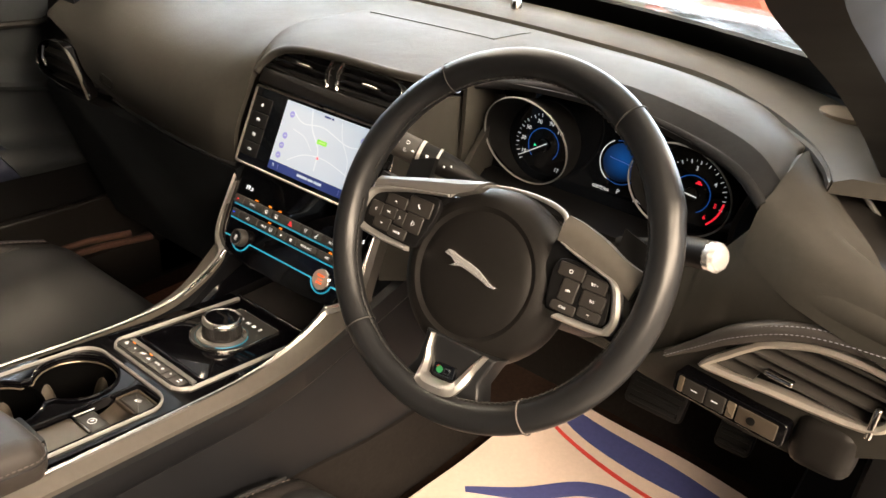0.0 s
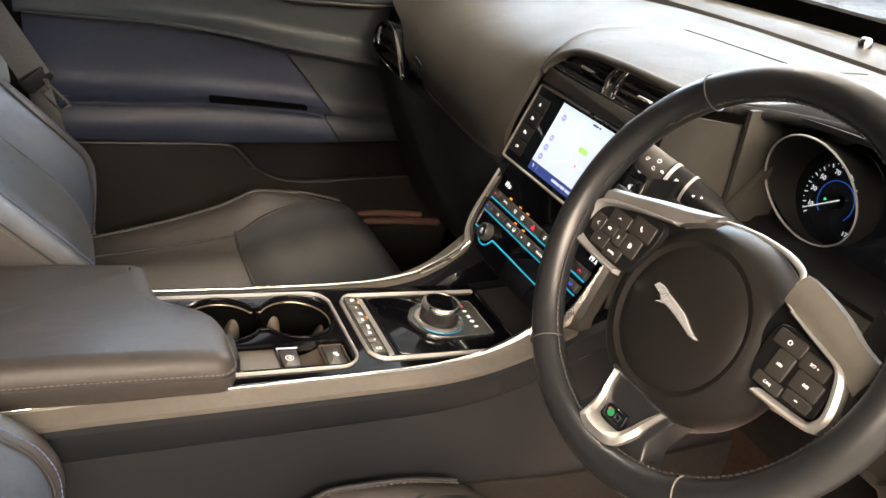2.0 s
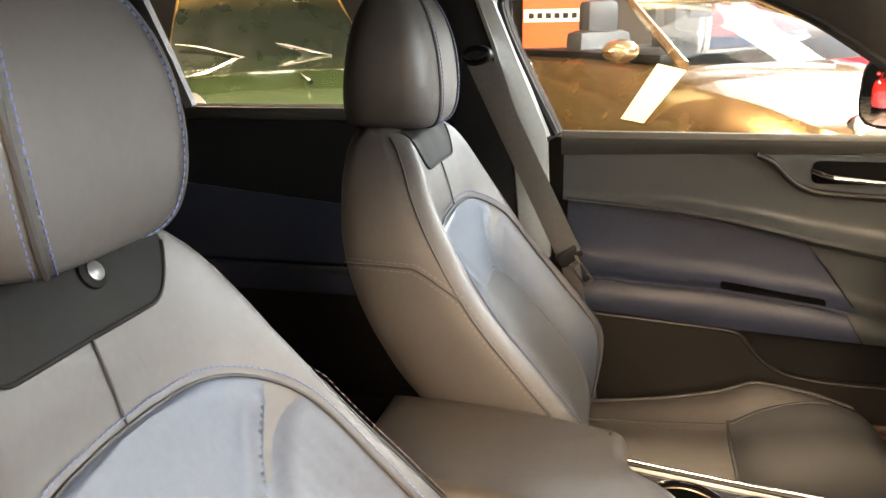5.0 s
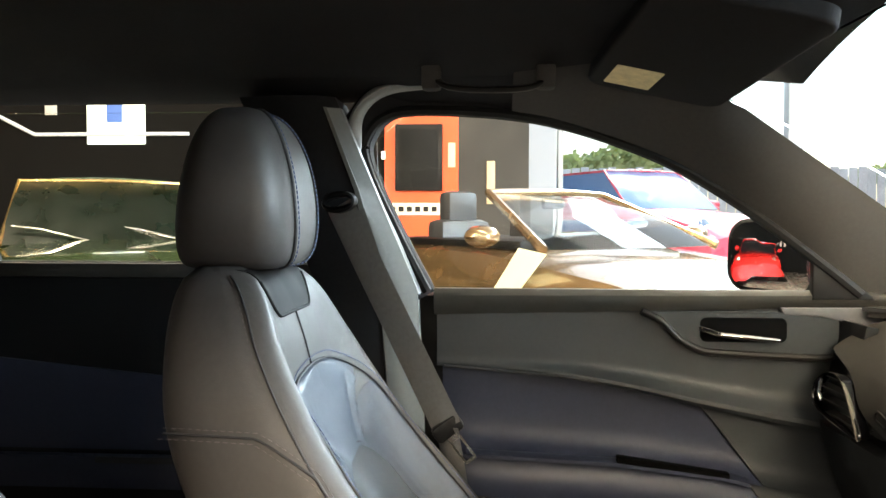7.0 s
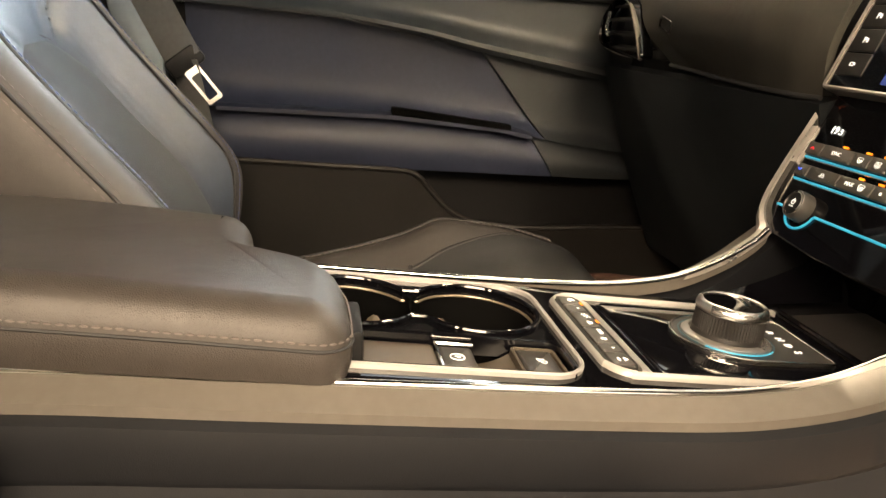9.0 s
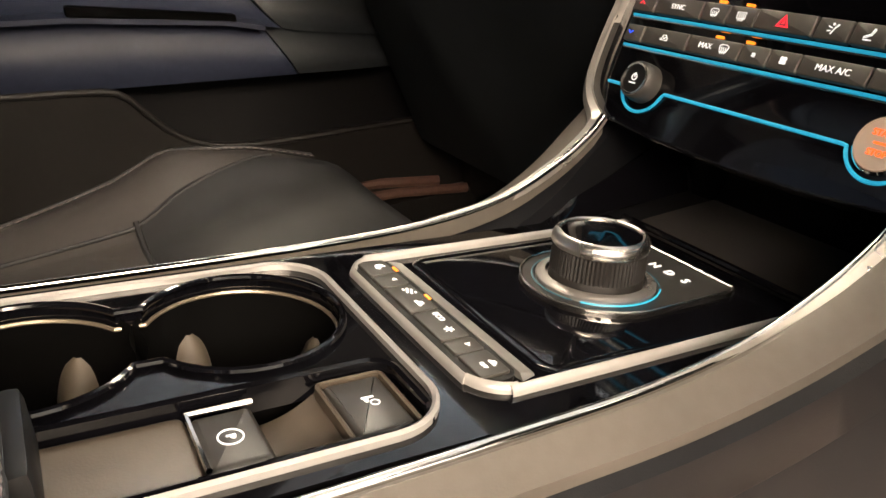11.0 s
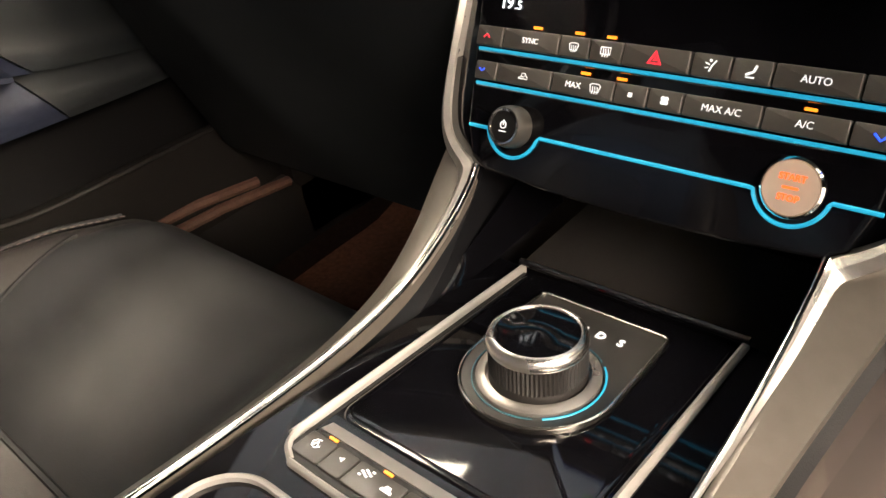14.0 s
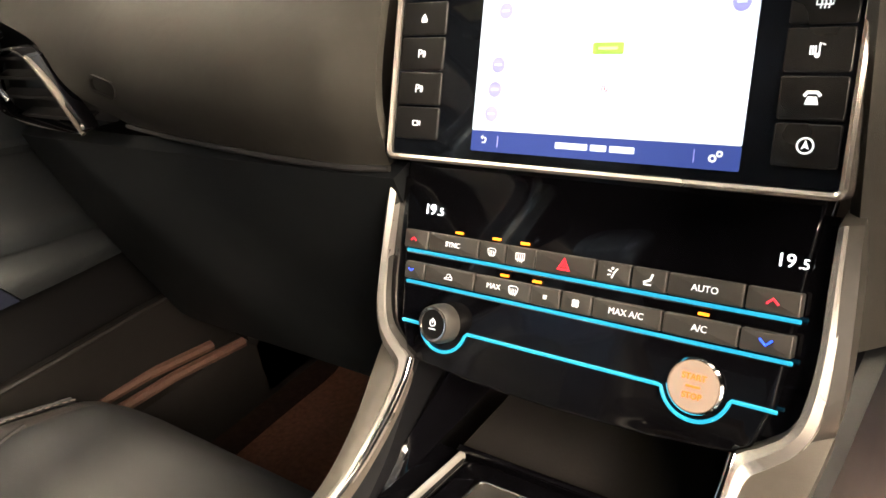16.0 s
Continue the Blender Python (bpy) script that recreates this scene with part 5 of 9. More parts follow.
def glyph(bm, kind, m, s):
    """Small pictograms of simple strokes."""
    def line(pts, r=0.09):
        tube(bm, [m @ Vector((x * s, y * s, 0.0002)) for x, y in pts], r * s, seg=5)
    if kind == "left":
        slab(bm, [(s * .4, -s * .5), (s * .4, s * .5), (-s * .5, 0)], 0, 0.0004, m)
    elif kind == "right":
        slab(bm, [(-s * .4, s * .5), (-s * .4, -s * .5), (s * .5, 0)], 0, 0.0004, m)
    elif kind == "up":
        line([(-.8, -.4), (0, .35), (.8, -.4)], .16)
    elif kind == "down":
        line([(-.8, .4), (0, -.35), (.8, .4)], .16)
    elif kind == "ring":
        ring(bm, circle(0, 0, s, 20), circle(0, 0, s * .75, 20), 0, 0.0004, m)
    elif kind == "auto_stop":
        line([(.2, .75), (-.5, .6), (-.8, 0), (-.5, -.6), (.2, -.75), (.75, -.2)])
        line([(-.35, -.4), (0, .4), (.35, -.4)])
    elif kind == "flag":
        for i in range(4):
            for j in range(4):
                if (i + j) % 2 == 0:
                    slab(bm, [(s * (-.9 + .45 * i), s * (-.5 + .3 * j + .1 * i)), (s * (-.5 + .45 * i), s * (-.5 + .3 * j + .1 * i)), (s * (-.5 + .45 * i), s * (-.24 + .3 * j + .1 * i)), (s * (-.9 + .45 * i), s * (-.24 + .3 * j + .1 * i))], 0, 0.0004, m)
    elif kind == "car":
        slab(bm, [(-s * .9, -s * .4), (s * .9, -s * .4), (s * .9, 0), (s * .55, s * .1), (s * .35, s * .6), (-s * .35, s * .6), (-s * .55, s * .1), (-s * .9, 0)], 0, 0.0004, m)
    elif kind == "snow":
        for a in range(0, 180, 60):
            c, d = math.cos(radians(a)), math.sin(radians(a))
            line([(-.8 * c, -.8 * d), (.8 * c, .8 * d)], .12)
    elif kind == "screen_f":
        line([(-.9, .45), (-.5, .7), (.5, .7), (.9, .45), (.65, -.5), (-.65, -.5), (-.9, .45)], .08)
        for x in (-.4, 0, .4):
            line([(x, -.8), (x + .1, -.2), (x - .05, .3)], .07)
    elif kind == "screen_r":
        line([(-.8, .6), (.8, .6), (.8, -.4), (-.8, -.4), (-.8, .6)], .08)
        for x in (-.4, 0, .4):
            line([(x, -.8), (x + .1, -.1), (x - .05, .4)], .07)
    elif kind == "hazard":
        o = [(0, s * .95), (-s * .95, -s * .7), (s * .95, -s * .7)]
        ring(bm, o, [(0, s * .55), (-s * .6, -s * .5), (s * .6, -s * .5)], 0, 0.0004, m)
        slab(bm, [(0, s * .25), (-s * .25, -s * .3), (s * .25, -s * .3)], 0, 0.0004, m)
    elif kind == "fan":
        for a in range(45, 405, 90):
            c, d = math.cos(radians(a)), math.sin(radians(a))
            slab(bm, circle(s * .45 * c, s * .45 * d, s * .36, 10), 0, 0.0004, m)
    elif kind == "seat":
        line([(.6, .9), (.3, 0), (-.7, -.5)], .2)
        line([(-.7, -.8), (.5, -.8)], .12)
    elif kind == "flow":
        line([(.7, .8), (.2, .1), (-.1, -.7)], .12)
        line([(-.8, .4), (-.2, .2)], .1)
        line([(-.8, -.3), (-.3, -.2)], .1)
        slab(bm, circle(-.1 * s, .75 * s, .2 * s, 10), 0, 0.0004, m)
    elif kind == "recirc":
        line([(-.9, -.2), (-.5, -.2), (-.3, .5), (.4, .5), (.7, 0), (.95, -.1), (.9, -.45), (-.9, -.45), (-.9, -.2)], .08)
        line([(-.3, -.1), (.2, -.1), (.3, .15)], .08)
    elif kind == "home":
        slab(bm, [(-s * .6, -s * .7), (s * .6, -s * .7), (s * .6, 0), (0, s * .8), (-s * .6, 0)], 0, 0.0004, m)
    elif kind == "phone":
        line([(-.8, .2), (-.5, .6), (.5, .6), (.8, .2)], .2)
        slab(bm, [(-s * .7, -s * .7), (s * .7, -s * .7), (s * .45, s * .15), (-s * .45, s * .15)], 0, 0.0004, m)
    elif kind == "note":
        line([(.1, -.6), (.1, .7), (.6, .5)], .1)
        slab(bm, circle(-.1 * s, -.6 * s, .26 * s, 10), 0, 0.0004, m)
        for x in (-.8, -.55, -.3):
            line([(x, -.5), (x, .4)], .08)
    elif kind == "park":
        line([(-.7, -.7), (-.7, .7), (-.1, .65), (.05, .3), (-.1, 0), (-.7, 0)], .13)
        line([(.35, -.6), (.5, 0), (.35, .5)], .09)
        line([(.65, -.6), (.85, 0), (.65, .5)], .09)
    elif kind == "camera":
        ring(bm, rrect(-s * .9, s * .4, -s * .5, s * .5, s * .15, 3), rrect(-s * .72, s * .22, -s * .32, s * .32, s * .1, 3), 0, 0.0004, m)
        slab(bm, [(s * .5, -s * .1), (s * .9, -s * .45), (s * .9, s * .45), (s * .5, s * .1)], 0, 0.0004, m)
    elif kind == "nav":
        ring(bm, circle(0, 0, s * .9, 24), circle(0, 0, s * .72, 24), 0, 0.0004, m)
        slab(bm, [(-s * .4, -s * .4), (0, -s * .15), (s * .4, -s * .4), (0, s * .6)], 0, 0.0004, m)
    elif kind == "back":
        line([(-.5, .6), (.4, .5), (.6, 0), (.3, -.5), (-.3, -.5)], .15)
        line([(-.2, .9), (-.6, .6), (-.2, .25)], .15)
    elif kind == "gears":
        ring(bm, circle(-s * .4, -s * .3, s * .55, 16), circle(-s * .4, -s * .3, s * .28, 16), 0, 0.0004, m)
        ring(bm, circle(s * .5, s * .35, s * .45, 16), circle(s * .5, s * .35, s * .2, 16), 0, 0.0004, m)


def icon(kind, m, size, material, parent):
    bm = bmesh.new()
    glyph(bm, kind, m, size)
    return part("icon", bm, material, parent)


B = 0.0112
icon("auto_stop", at_uv(MC, -0.0585, B, 0.0003), 0.0038, ICON, strip)
icon("left", at_uv(MC, -0.0405, B, 0.0003), 0.0030, ICON, strip)
icon("flag", at_uv(MC, -0.0235, B, 0.0003), 0.0040, ICON, strip)
icon("car", at_uv(MC, -0.0085, B - 0.001, 0.0003), 0.0036, ICON, strip)
words("ECO", 0.0046, at_uv(MC, 0.0085, B + 0.001, 0.0003), ICON, strip)
icon("snow", at_uv(MC, 0.0225, B - 0.001, 0.0003), 0.0032, ICON, strip)
icon("right", at_uv(MC, 0.039, B, 0.0003), 0.0030, ICON, strip)
icon("car", at_uv(MC, 0.058, B + 0.0015, 0.0003), 0.0028, ICON, strip)
words("OFF", 0.0030, at_uv(MC, 0.058, B - 0.0035, 0.0003), ICON, strip)
for lu in (-0.055, -0.016):
    bm = bmesh.new()
    slab(bm, rrect(lu - 0.003, lu + 0.003, 0.0184, 0.0200, 0.0004), -0.003, -0.0006, MC)
    part("led", bm, AMBER, strip, "small amber lamp")

selector = thing("gear_selector", "round metal rotary gear selector on gloss black plate", "gear selector", (-0.002, -0.132, 0.61))
bm = bmesh.new()
slab(bm, rrect(-0.0725, 0.0725, 0.0335, 0.212, 0.012, 6), -0.010, -0.0035, MC, 0.003)
part("selector_deck", bm, PIANO, selector)
bm = bmesh.new()
dk = rrect(-0.0725, 0.0725, 0.0335, 0.212, 0.012, 6)
ring(bm, inset(dk, 0.0045), inset(dk, 0.0055), -0.005, -0.0030, MC)
part("deck_bead", bm, PIANO, selector)
KU, KV = -0.001, 0.121
tear = []
for k in range(30):
    a = radians(180 + 180 * k / 29)
    tear.append((KU + 0.0455 * math.cos(a), KV + 0.002 + 0.0455 * math.sin(a)))
tear += [(0.0435, 0.150), (0.0425, 0.182)]
for k in range(6):
    a = radians(15 * k)
    tear.append((0.0365 + 0.006 * math.cos(a), 0.186 + 0.006 * math.sin(a)))
for k in range(6):
    a = radians(90 + 15 * k)
    tear.append((-0.0405 + 0.006 * math.cos(a), 0.186 + 0.006 * math.sin(a)))
tear += [(-0.0465, 0.182), (-0.0475, 0.150)]
bm = bmesh.new()
slab(bm, tear, -0.004, -0.0008, MC)
part("selector_plate", bm, mat("selector_plate_black", (0.02, 0.019, 0.018), 0.35), selector)
bm = bmesh.new()
ring(bm, tear, inset(tear, 0.0018), -0.004, 0.0, MC, 0.0006)
part("plate_rim", bm, CHROME, selector, "thin metal rim of the plate")
MK = at_uv(MC, KU, KV) @ Matrix.Diagonal((1, 1, 0.92, 1))
COLLAR_METAL = mat("collar_metal", (0.36, 0.345, 0.325), 0.28, metal=0.8, noise_amt=0.06)
bm = bmesh.new()
turned(bm, [(0.0345, -0.001), (0.0345, 0.0015), (0.0325, 0.003), (0.029, 0.0035), (0.0285, 0.001)], MK, 56)
part("knob_collar", bm, COLLAR_METAL, selector)
bm = bmesh.new()
tube(bm, [MK @ Vector((0.0366 * math.cos(radians(a)), 0.0366 * math.sin(radians(a)), 0.0002)) for a in range(-52, 48, 4)], 0.0006, seg=6)
part("light_ring", bm, CYAN, selector, "thin blue light ring")
bm = bmesh.new()
tube(bm, [MK @ Vector((0.0366 * math.cos(radians(a)), 0.0366 * math.sin(radians(a)), 0.0001)) for a in range(52, 304, 4)], 0.0004, seg=6)
part("dim_ring", bm, mat("dim_ring_blue", (0.02, 0.09, 0.12), 0.4, emit=(0.02, 0.16, 0.22), emit_power=0.06, noise_amt=0), selector, "dim part of the light ring")
bm = bmesh.new()
turned(bm, [(0.0275, 0.0), (0.0270, 0.006), (0.0262, 0.010)], MK, 56)
part("knob_skirt", bm, GRIP, selector)
bm = bmesh.new()
loops = []
for h, r0 in ((0.0065, 0.0262), (0.0070, 0.0268), (0.0225, 0.0266), (0.0230, 0.0258)):
    loops.append([MK @ Vector(((r0 + (0.0004 if k % 2 else -0.0003)) * math.cos(2 * math.pi * k / 144), (r0 + (0.0004 if k % 2 else -0.0003)) * math.sin(2 * math.pi * k / 144), h)) for k in range(144)])
loft(bm, loops)
part("knob_grip", bm, GRIP, selector, "dark ribbed grip of the knob")
bm = bmesh.new()
turned(bm, [(0.0260, 0.0228), (0.0272, 0.0234), (0.0278, 0.0250), (0.0277, 0.0275), (0.0268, 0.0300), (0.0252, 0.0316), (0.0240, 0.0320), (0.0230, 0.0314), (0.0228, 0.029)], MK, 56)
part("knob_rim", bm, KNOB_METAL, selector, "polished metal rim of the knob")
bm = bmesh.new()
turned(bm, [(0.0230, 0.028), (0.0228, 0.0306), (0.014, 0.0308), (0.0, 0.0309)], MK, 56)
part("knob_cap", bm, PIANO, selector)
for ch, uu in (("R", -0.0185), ("N", -0.0045), ("D", 0.0080), ("S", 0.0210)):
    words(ch, 0.0082, at_uv(MC, uu, 0.171, -0.0004), ICON, selector, bold=True)
words("P", 0.0082, at_uv(MC, -0.0315, 0.171, -0.0004), ICON_RED, selector, bold=True)

# storage tray ahead of the selector
bm = bmesh.new()
box(bm, -0.088, 0.088, -0.044, 0.060, 0.575, 0.592, 0.003)
part("tray_mat", bm, mat("tray_rubber", (0.014, 0.0125, 0.0115), 0.75, bump=0.4, bump_scale=500), console, "ribbed rubber tray mat")
bm = bmesh.new()
sheet(bm, lambda u, v: (-0.11 + 0.22 * u, 0.055 - 0.075 * v * v, 0.590 + 0.075 * v), 10, 8, 0.006)
part("tray_back", bm, PIANO, console)
bm = bmesh.new()
tube(bm, [(-0.079, -0.0445, 0.603), (0.079, -0.0445, 0.603)], 0.0024, seg=8)
part("tray_edge", bm, PIANO, console)
for sx in (-1, 1):
    bm = bmesh.new()
    sheet(bm, lambda u, v: (sx * (0.1 + 0.012 * v), -0.13 + 0.17 * u, 0.600 + 0.05 * v * u ** 1.5 - 0.002), 12, 4, 0.004)
    part("tray_wall", bm, PIANO, console)

# armrest lid
arm = thing("console_armrest", "dark stitched leather armrest lid on the console", "armrest", (0, -0.62, 0.65))


def arm_front(x):
    s = 1 / (1 + math.exp(-(x + 0.015) / 0.014))
    corner = 0.022 * (1 - math.sqrt(max(0.0, 1 - (max(0.0, x - 0.094) / 0.022) ** 2))) + 0.02 * (1 - math.sqrt(max(0.0, 1 - (max(0.0, -0.108 - x) / 0.02) ** 2)))
    return -0.505 + 0.072 * s - corner


def arm_height(x, y):
    near = 1 / (1 + math.exp(-(x + 0.015) / 0.014))
    back = max(0.0, (-0.62 - y) / 0.22)
    return 0.036 + 0.012 * near + 0.005 * math.sin(math.pi * min(1, max(0, (y + 0.84) / 0.4))) - 0.012 * back * back


right_side = [(0.116, y) for y in np.linspace(-0.835, arm_front(0.116) - 0.004, 24)]
front_edge = [(x, arm_front(x)) for x in (-0.006 + 0.122 * math.cos(math.pi * k / 60) for k in range(61))]
left_side = [(-0.128, y) for y in np.linspace(arm_front(-0.128) - 0.004, -0.835, 24)]
arm_line = right_side + front_edge + left_side
bm = bmesh.new()
loops = []
for d, f in ((0.006, 0.0), (0.0015, 0.06), (-0.0010, 0.22), (-0.0018, 0.42), (-0.0010, 0.56), (0.0010, 0.70), (0.0045, 0.83), (0.0095, 0.92), (0.0155, 0.975), (0.022, 1.0)):
    loops.append([(x, y, con_z(y) - 0.007 + f * arm_height(x, y)) for x, y in inset(arm_line, d)])
loft(bm, loops)
part("armrest_pad", bm, ARM_LEATHER, arm)
line = [(x, y, con_z(y) - 0.007 + 0.60 * arm_height(x, y)) for x, y in inset(right_side + front_edge[:44], -0.0016)]
stitches("stitching", line[1:-1], THREAD_DARK, arm, r=0.0008, step=0.006, length=0.0045)
bm = bmesh.new()
tube(bm, [(p[0], p[1], p[2] - 0.0045) for p in line[1:-1]], 0.0011, seg=6)
part("armrest_seam", bm, SEAMCOL, arm)
bm = bmesh.new()
box(bm, 0.030, 0.085, -0.436, -0.424, 0.634, 0.662, 0.004)
part("armrest_latch", bm, DARK, arm)

# ---- climate panel ----
MP = basis((0, 0, 0.74), (1, 0, 0), (0, 0.461, 0.887))
clim = thing("climate_panel", "gloss black climate panel with lit buttons and blue light lines", "control panel", (0, 0.02, 0.70))
bm = bmesh.new()
po = [(-0.137, 0.064), (-0.134, 0.034), (-0.129, -0.02), (-0.126, -0.055), (-0.118, -0.078), (-0.108, -0.084), (-0.06, -0.088), (0.0, -0.0895), (0.06, -0.088),
      (0.108, -0.084), (0.118, -0.078), (0.126, -0.055), (0.129, -0.02), (0.134, 0.034), (0.137, 0.064)]
slab(bm, po, -0.03, 0.0, MP, 0.002)
part("panel", bm, PIANO, clim)
ROW1 = (-0.128, -0.1065, -0.0645, -0.0435, -0.0215, 0.0195, 0.0415, 0.0630, 0.1050, 0.1330)
ROW2 = (-0.1245, -0.1065, -0.0650, -0.0220, -0.0010, 0.0200, 0.0630, 0.1050, 0.1320)
for k in range(9):
    bm = bmesh.new()
    slab(bm, rrect(ROW1[k] + 0.0005, ROW1[k + 1] - 0.0005, -0.0062, 0.0062, 0.0012), -0.003, 0.0045 if k != 4 else 0.0055, MP, 0.0012)
    part("button", bm, KEY, clim)
for k in range(8):
    bm = bmesh.new()
    slab(bm, rrect(ROW2[k] + 0.0005, ROW2[k + 1] - 0.0005, -0.0275, -0.0158, 0.0012), -0.003, 0.0045, MP, 0.0012)
    part("button", bm, KEY, clim)
for pts in ([(-0.126, -0.0083), (0.133, -0.0083)], [(-0.1235, -0.0300), (0.132, -0.0300)],
            [(-0.123, -0.0575), (-0.1075, -0.0575)] + [(-0.088 + 0.0195 * math.cos(radians(a)), -0.0535 + 0.0195 * math.sin(radians(a))) for a in range(192, 350, 8)] + [(-0.0675, -0.0570), (0.0640, -0.0570)]
            + [(0.0855 + 0.0195 * math.cos(radians(a)), -0.0528 + 0.0195 * math.sin(radians(a))) for a in range(194, 350, 8)] + [(0.1055, -0.0562), (0.1285, -0.0562)]):
    bm = bmesh.new()
    tube(bm, [MP @ Vector((*p, 0.0012)) for p in pts], 0.00115, seg=6)
    part("light_line", bm, CYAN, clim, "thin blue light line")
for v0, u0, u1 in ((-0.0098, -0.126, 0.133), (-0.0314, -0.1235, 0.132)):
    bm = bmesh.new()
    tube(bm, [MP @ Vector((u0, v0, 0.0008)), MP @ Vector((u1, v0, 0.0008))], 0.0006, seg=6)
    part("bright_line", bm, CHROME, clim)
mid1 = [(ROW1[k] + ROW1[k + 1]) / 2 for k in range(9)]
mid2 = [(ROW2[k] + ROW2[k + 1]) / 2 for k in range(8)]
icon("up", at_uv(MP, -0.1190, 0, 0.0046), 0.0027, ICON_RED, clim)
words("SYNC", 0.0048, at_uv(MP, mid1[1], 0, 0.0046), ICON, clim)
icon("screen_f", at_uv(MP, mid1[2], 0, 0.0046), 0.0035, ICON, clim)
icon("screen_r", at_uv(MP, mid1[3], 0, 0.0046), 0.0039, ICON, clim)
icon("hazard", at_uv(MP, mid1[4], 0, 0.0056), 0.0046, ICON_RED, clim)
icon("flow", at_uv(MP, mid1[5], 0, 0.0046), 0.0039, ICON, clim)
icon("seat", at_uv(MP, mid1[6], 0, 0.0046), 0.0037, ICON, clim)
words("AUTO", 0.0053, at_uv(MP, mid1[7], 0, 0.0046), ICON, clim)
icon("up", at_uv(MP, mid1[8], 0, 0.0046), 0.0038, ICON_RED, clim)
icon("down", at_uv(MP, -0.1185, -0.0215, 0.0046), 0.0025, ICON_BLUE, clim)
icon("recirc", at_uv(MP, mid2[1], -0.0215, 0.0046), 0.0035, ICON, clim)
words("MAX", 0.0050, at_uv(MP, mid2[2] - 0.006, -0.0215, 0.0046), ICON, clim)
icon("screen_f", at_uv(MP, mid2[2] + 0.009, -0.0215, 0.0046), 0.0039, ICON, clim)
icon("fan", at_uv(MP, mid2[3], -0.0215, 0.0046), 0.0020, ICON, clim)
icon("fan", at_uv(MP, mid2[4], -0.0215, 0.0046), 0.0034, ICON, clim)
words("MAX A/C", 0.0053, at_uv(MP, mid2[5], -0.0215, 0.0046), ICON, clim)
words("A/C", 0.0053, at_uv(MP, mid2[6], -0.0215, 0.0046), ICON, clim)
icon("down", at_uv(MP, mid2[7], -0.0215, 0.0046), 0.0040, ICON_BLUE, clim)
for lu, lv in ((-0.084, 0.0085), (-0.054, 0.0085), (-0.0325, 0.0085), (-0.0445, -0.0137), (-0.0205, -0.0137), (0.084, -0.0137)):
    bm = bmesh.new()
    slab(bm, rrect(lu - 0.003, lu + 0.003, lv - 0.0008, lv + 0.0008, 0.0003), 0, 0.0012, MP)
    part("led", bm, AMBER, clim, "small amber lamp")
for tu in (-0.1085, 0.1235):
    words("19", 0.0100, at_uv(MP, tu - 0.0022, 0.0212, 0.0008), MATS.get("digit_white") or mat("digit_white", (0.9, 0.9, 0.9), 0.5, emit=(1, 1, 1), emit_power=1.6, noise_amt=0), clim)
    words(".5", 0.0075, at_uv(MP, tu + 0.0068, 0.0205, 0.0008), MATS["digit_white"], clim)
MD = at_uv(MP, -0.088, -0.0535)
bm = bmesh.new()
turned(bm, [(0.0134, 0.0), (0.0134, 0.006), (0.0126, 0.0115), (0.0117, 0.013), (0.0108, 0.0125)], MD, 36)
dial = part("volume_knob", bm, KEY, clim, "small round dark knob")
bm = bmesh.new()
turned(bm, [(0.0113, 0.011), (0.0111, 0.0135), (0.0100, 0.0136), (0.0098, 0.0125)], MD, 36)
part("knob_ring", bm, BRIGHT, dial)
bm = bmesh.new()
turned(bm, [(0.0098, 0.010), (0.0096, 0.0125), (0.0, 0.0128)], MD, 30)
part("knob_face", bm, DARK, dial)
icon("ring", at_uv(MD, 0, 0.001, 0.0128), 0.0024, ICON, dial)
bm = bmesh.new()
slab(bm, rrect(-0.0003, 0.0003, 0.0008, 0.0042, 0.0002), 0.0128, 0.0132, MD)
slab(bm, rrect(-0.0028, 0.0028, -0.0034, -0.0027, 0.0002), 0.0128, 0.0132, MD)
part("icon", bm, ICON, dial)
MS0 = at_uv(MP, 0.0855, -0.0528)
bm = bmesh.new()
turned(bm, [(0.0158, 0.0), (0.0158, 0.003), (0.0145, 0.0045), (0.0138, 0.003)], MS0, 40)
stb = part("start_button", bm, BRIGHT, clim, "round start button with red letters")
bm = bmesh.new()
turned(bm, [(0.0140, 0.002), (0.0138, 0.0048), (0.0, 0.0052)], MS0, 40)
part("button_face", bm, START_FACE, stb)
words("START", 0.0046, at_uv(MS0, 0, 0.0052, 0.0053), START_TXT, stb, bold=True)
words("STOP", 0.0046, at_uv(MS0, 0, -0.0052, 0.0053), START_TXT, stb, bold=True)
bm = bmesh.new()
slab(bm, rrect(-0.004, 0.004, -0.0006, 0.0006, 0.0003), 0.005, 0.0055, MS0)
part("button_bar", bm, START_TXT, stb)

# ---- screen unit ----
MS = basis((0, 0.0125, 0.795), (1, 0, 0), (0, 0.41, 0.912))
tft = thing("touch_screen", "touch screen with lit white map between columns of keys", "screen", (0, 0.03, 0.80))
so_ = rrect(-0.1425, 0.1455, 0.0, 0.1185, 0.005)
bm = bmesh.new()
slab(bm, so_, -0.03, 0.0, MS, 0.001)
part("screen_glass", bm, GLASSBLACK, tft)
bm = bmesh.new()
ring(bm, inset(so_, -0.0015), inset(so_, 0.0022), -0.02, 0.0012, MS, 0.0014)
part("screen_frame", bm, FRAME_SATIN, tft, "thin metal frame round the screen")
bm = bmesh.new()
slab(bm, rrect(-0.073, 0.0955, 0.0215, 0.1125, 0.001), 0, 0.0005, MS)
part("map_display", bm, LCD, tft, "bright white map display")
bm = bmesh.new()
slab(bm, rrect(-0.073, 0.0955, 0.0085, 0.0213, 0.001), 0, 0.0005, MS)
part("map_bar", bm, LCD_NAVY, tft, "dark blue bar below the map")
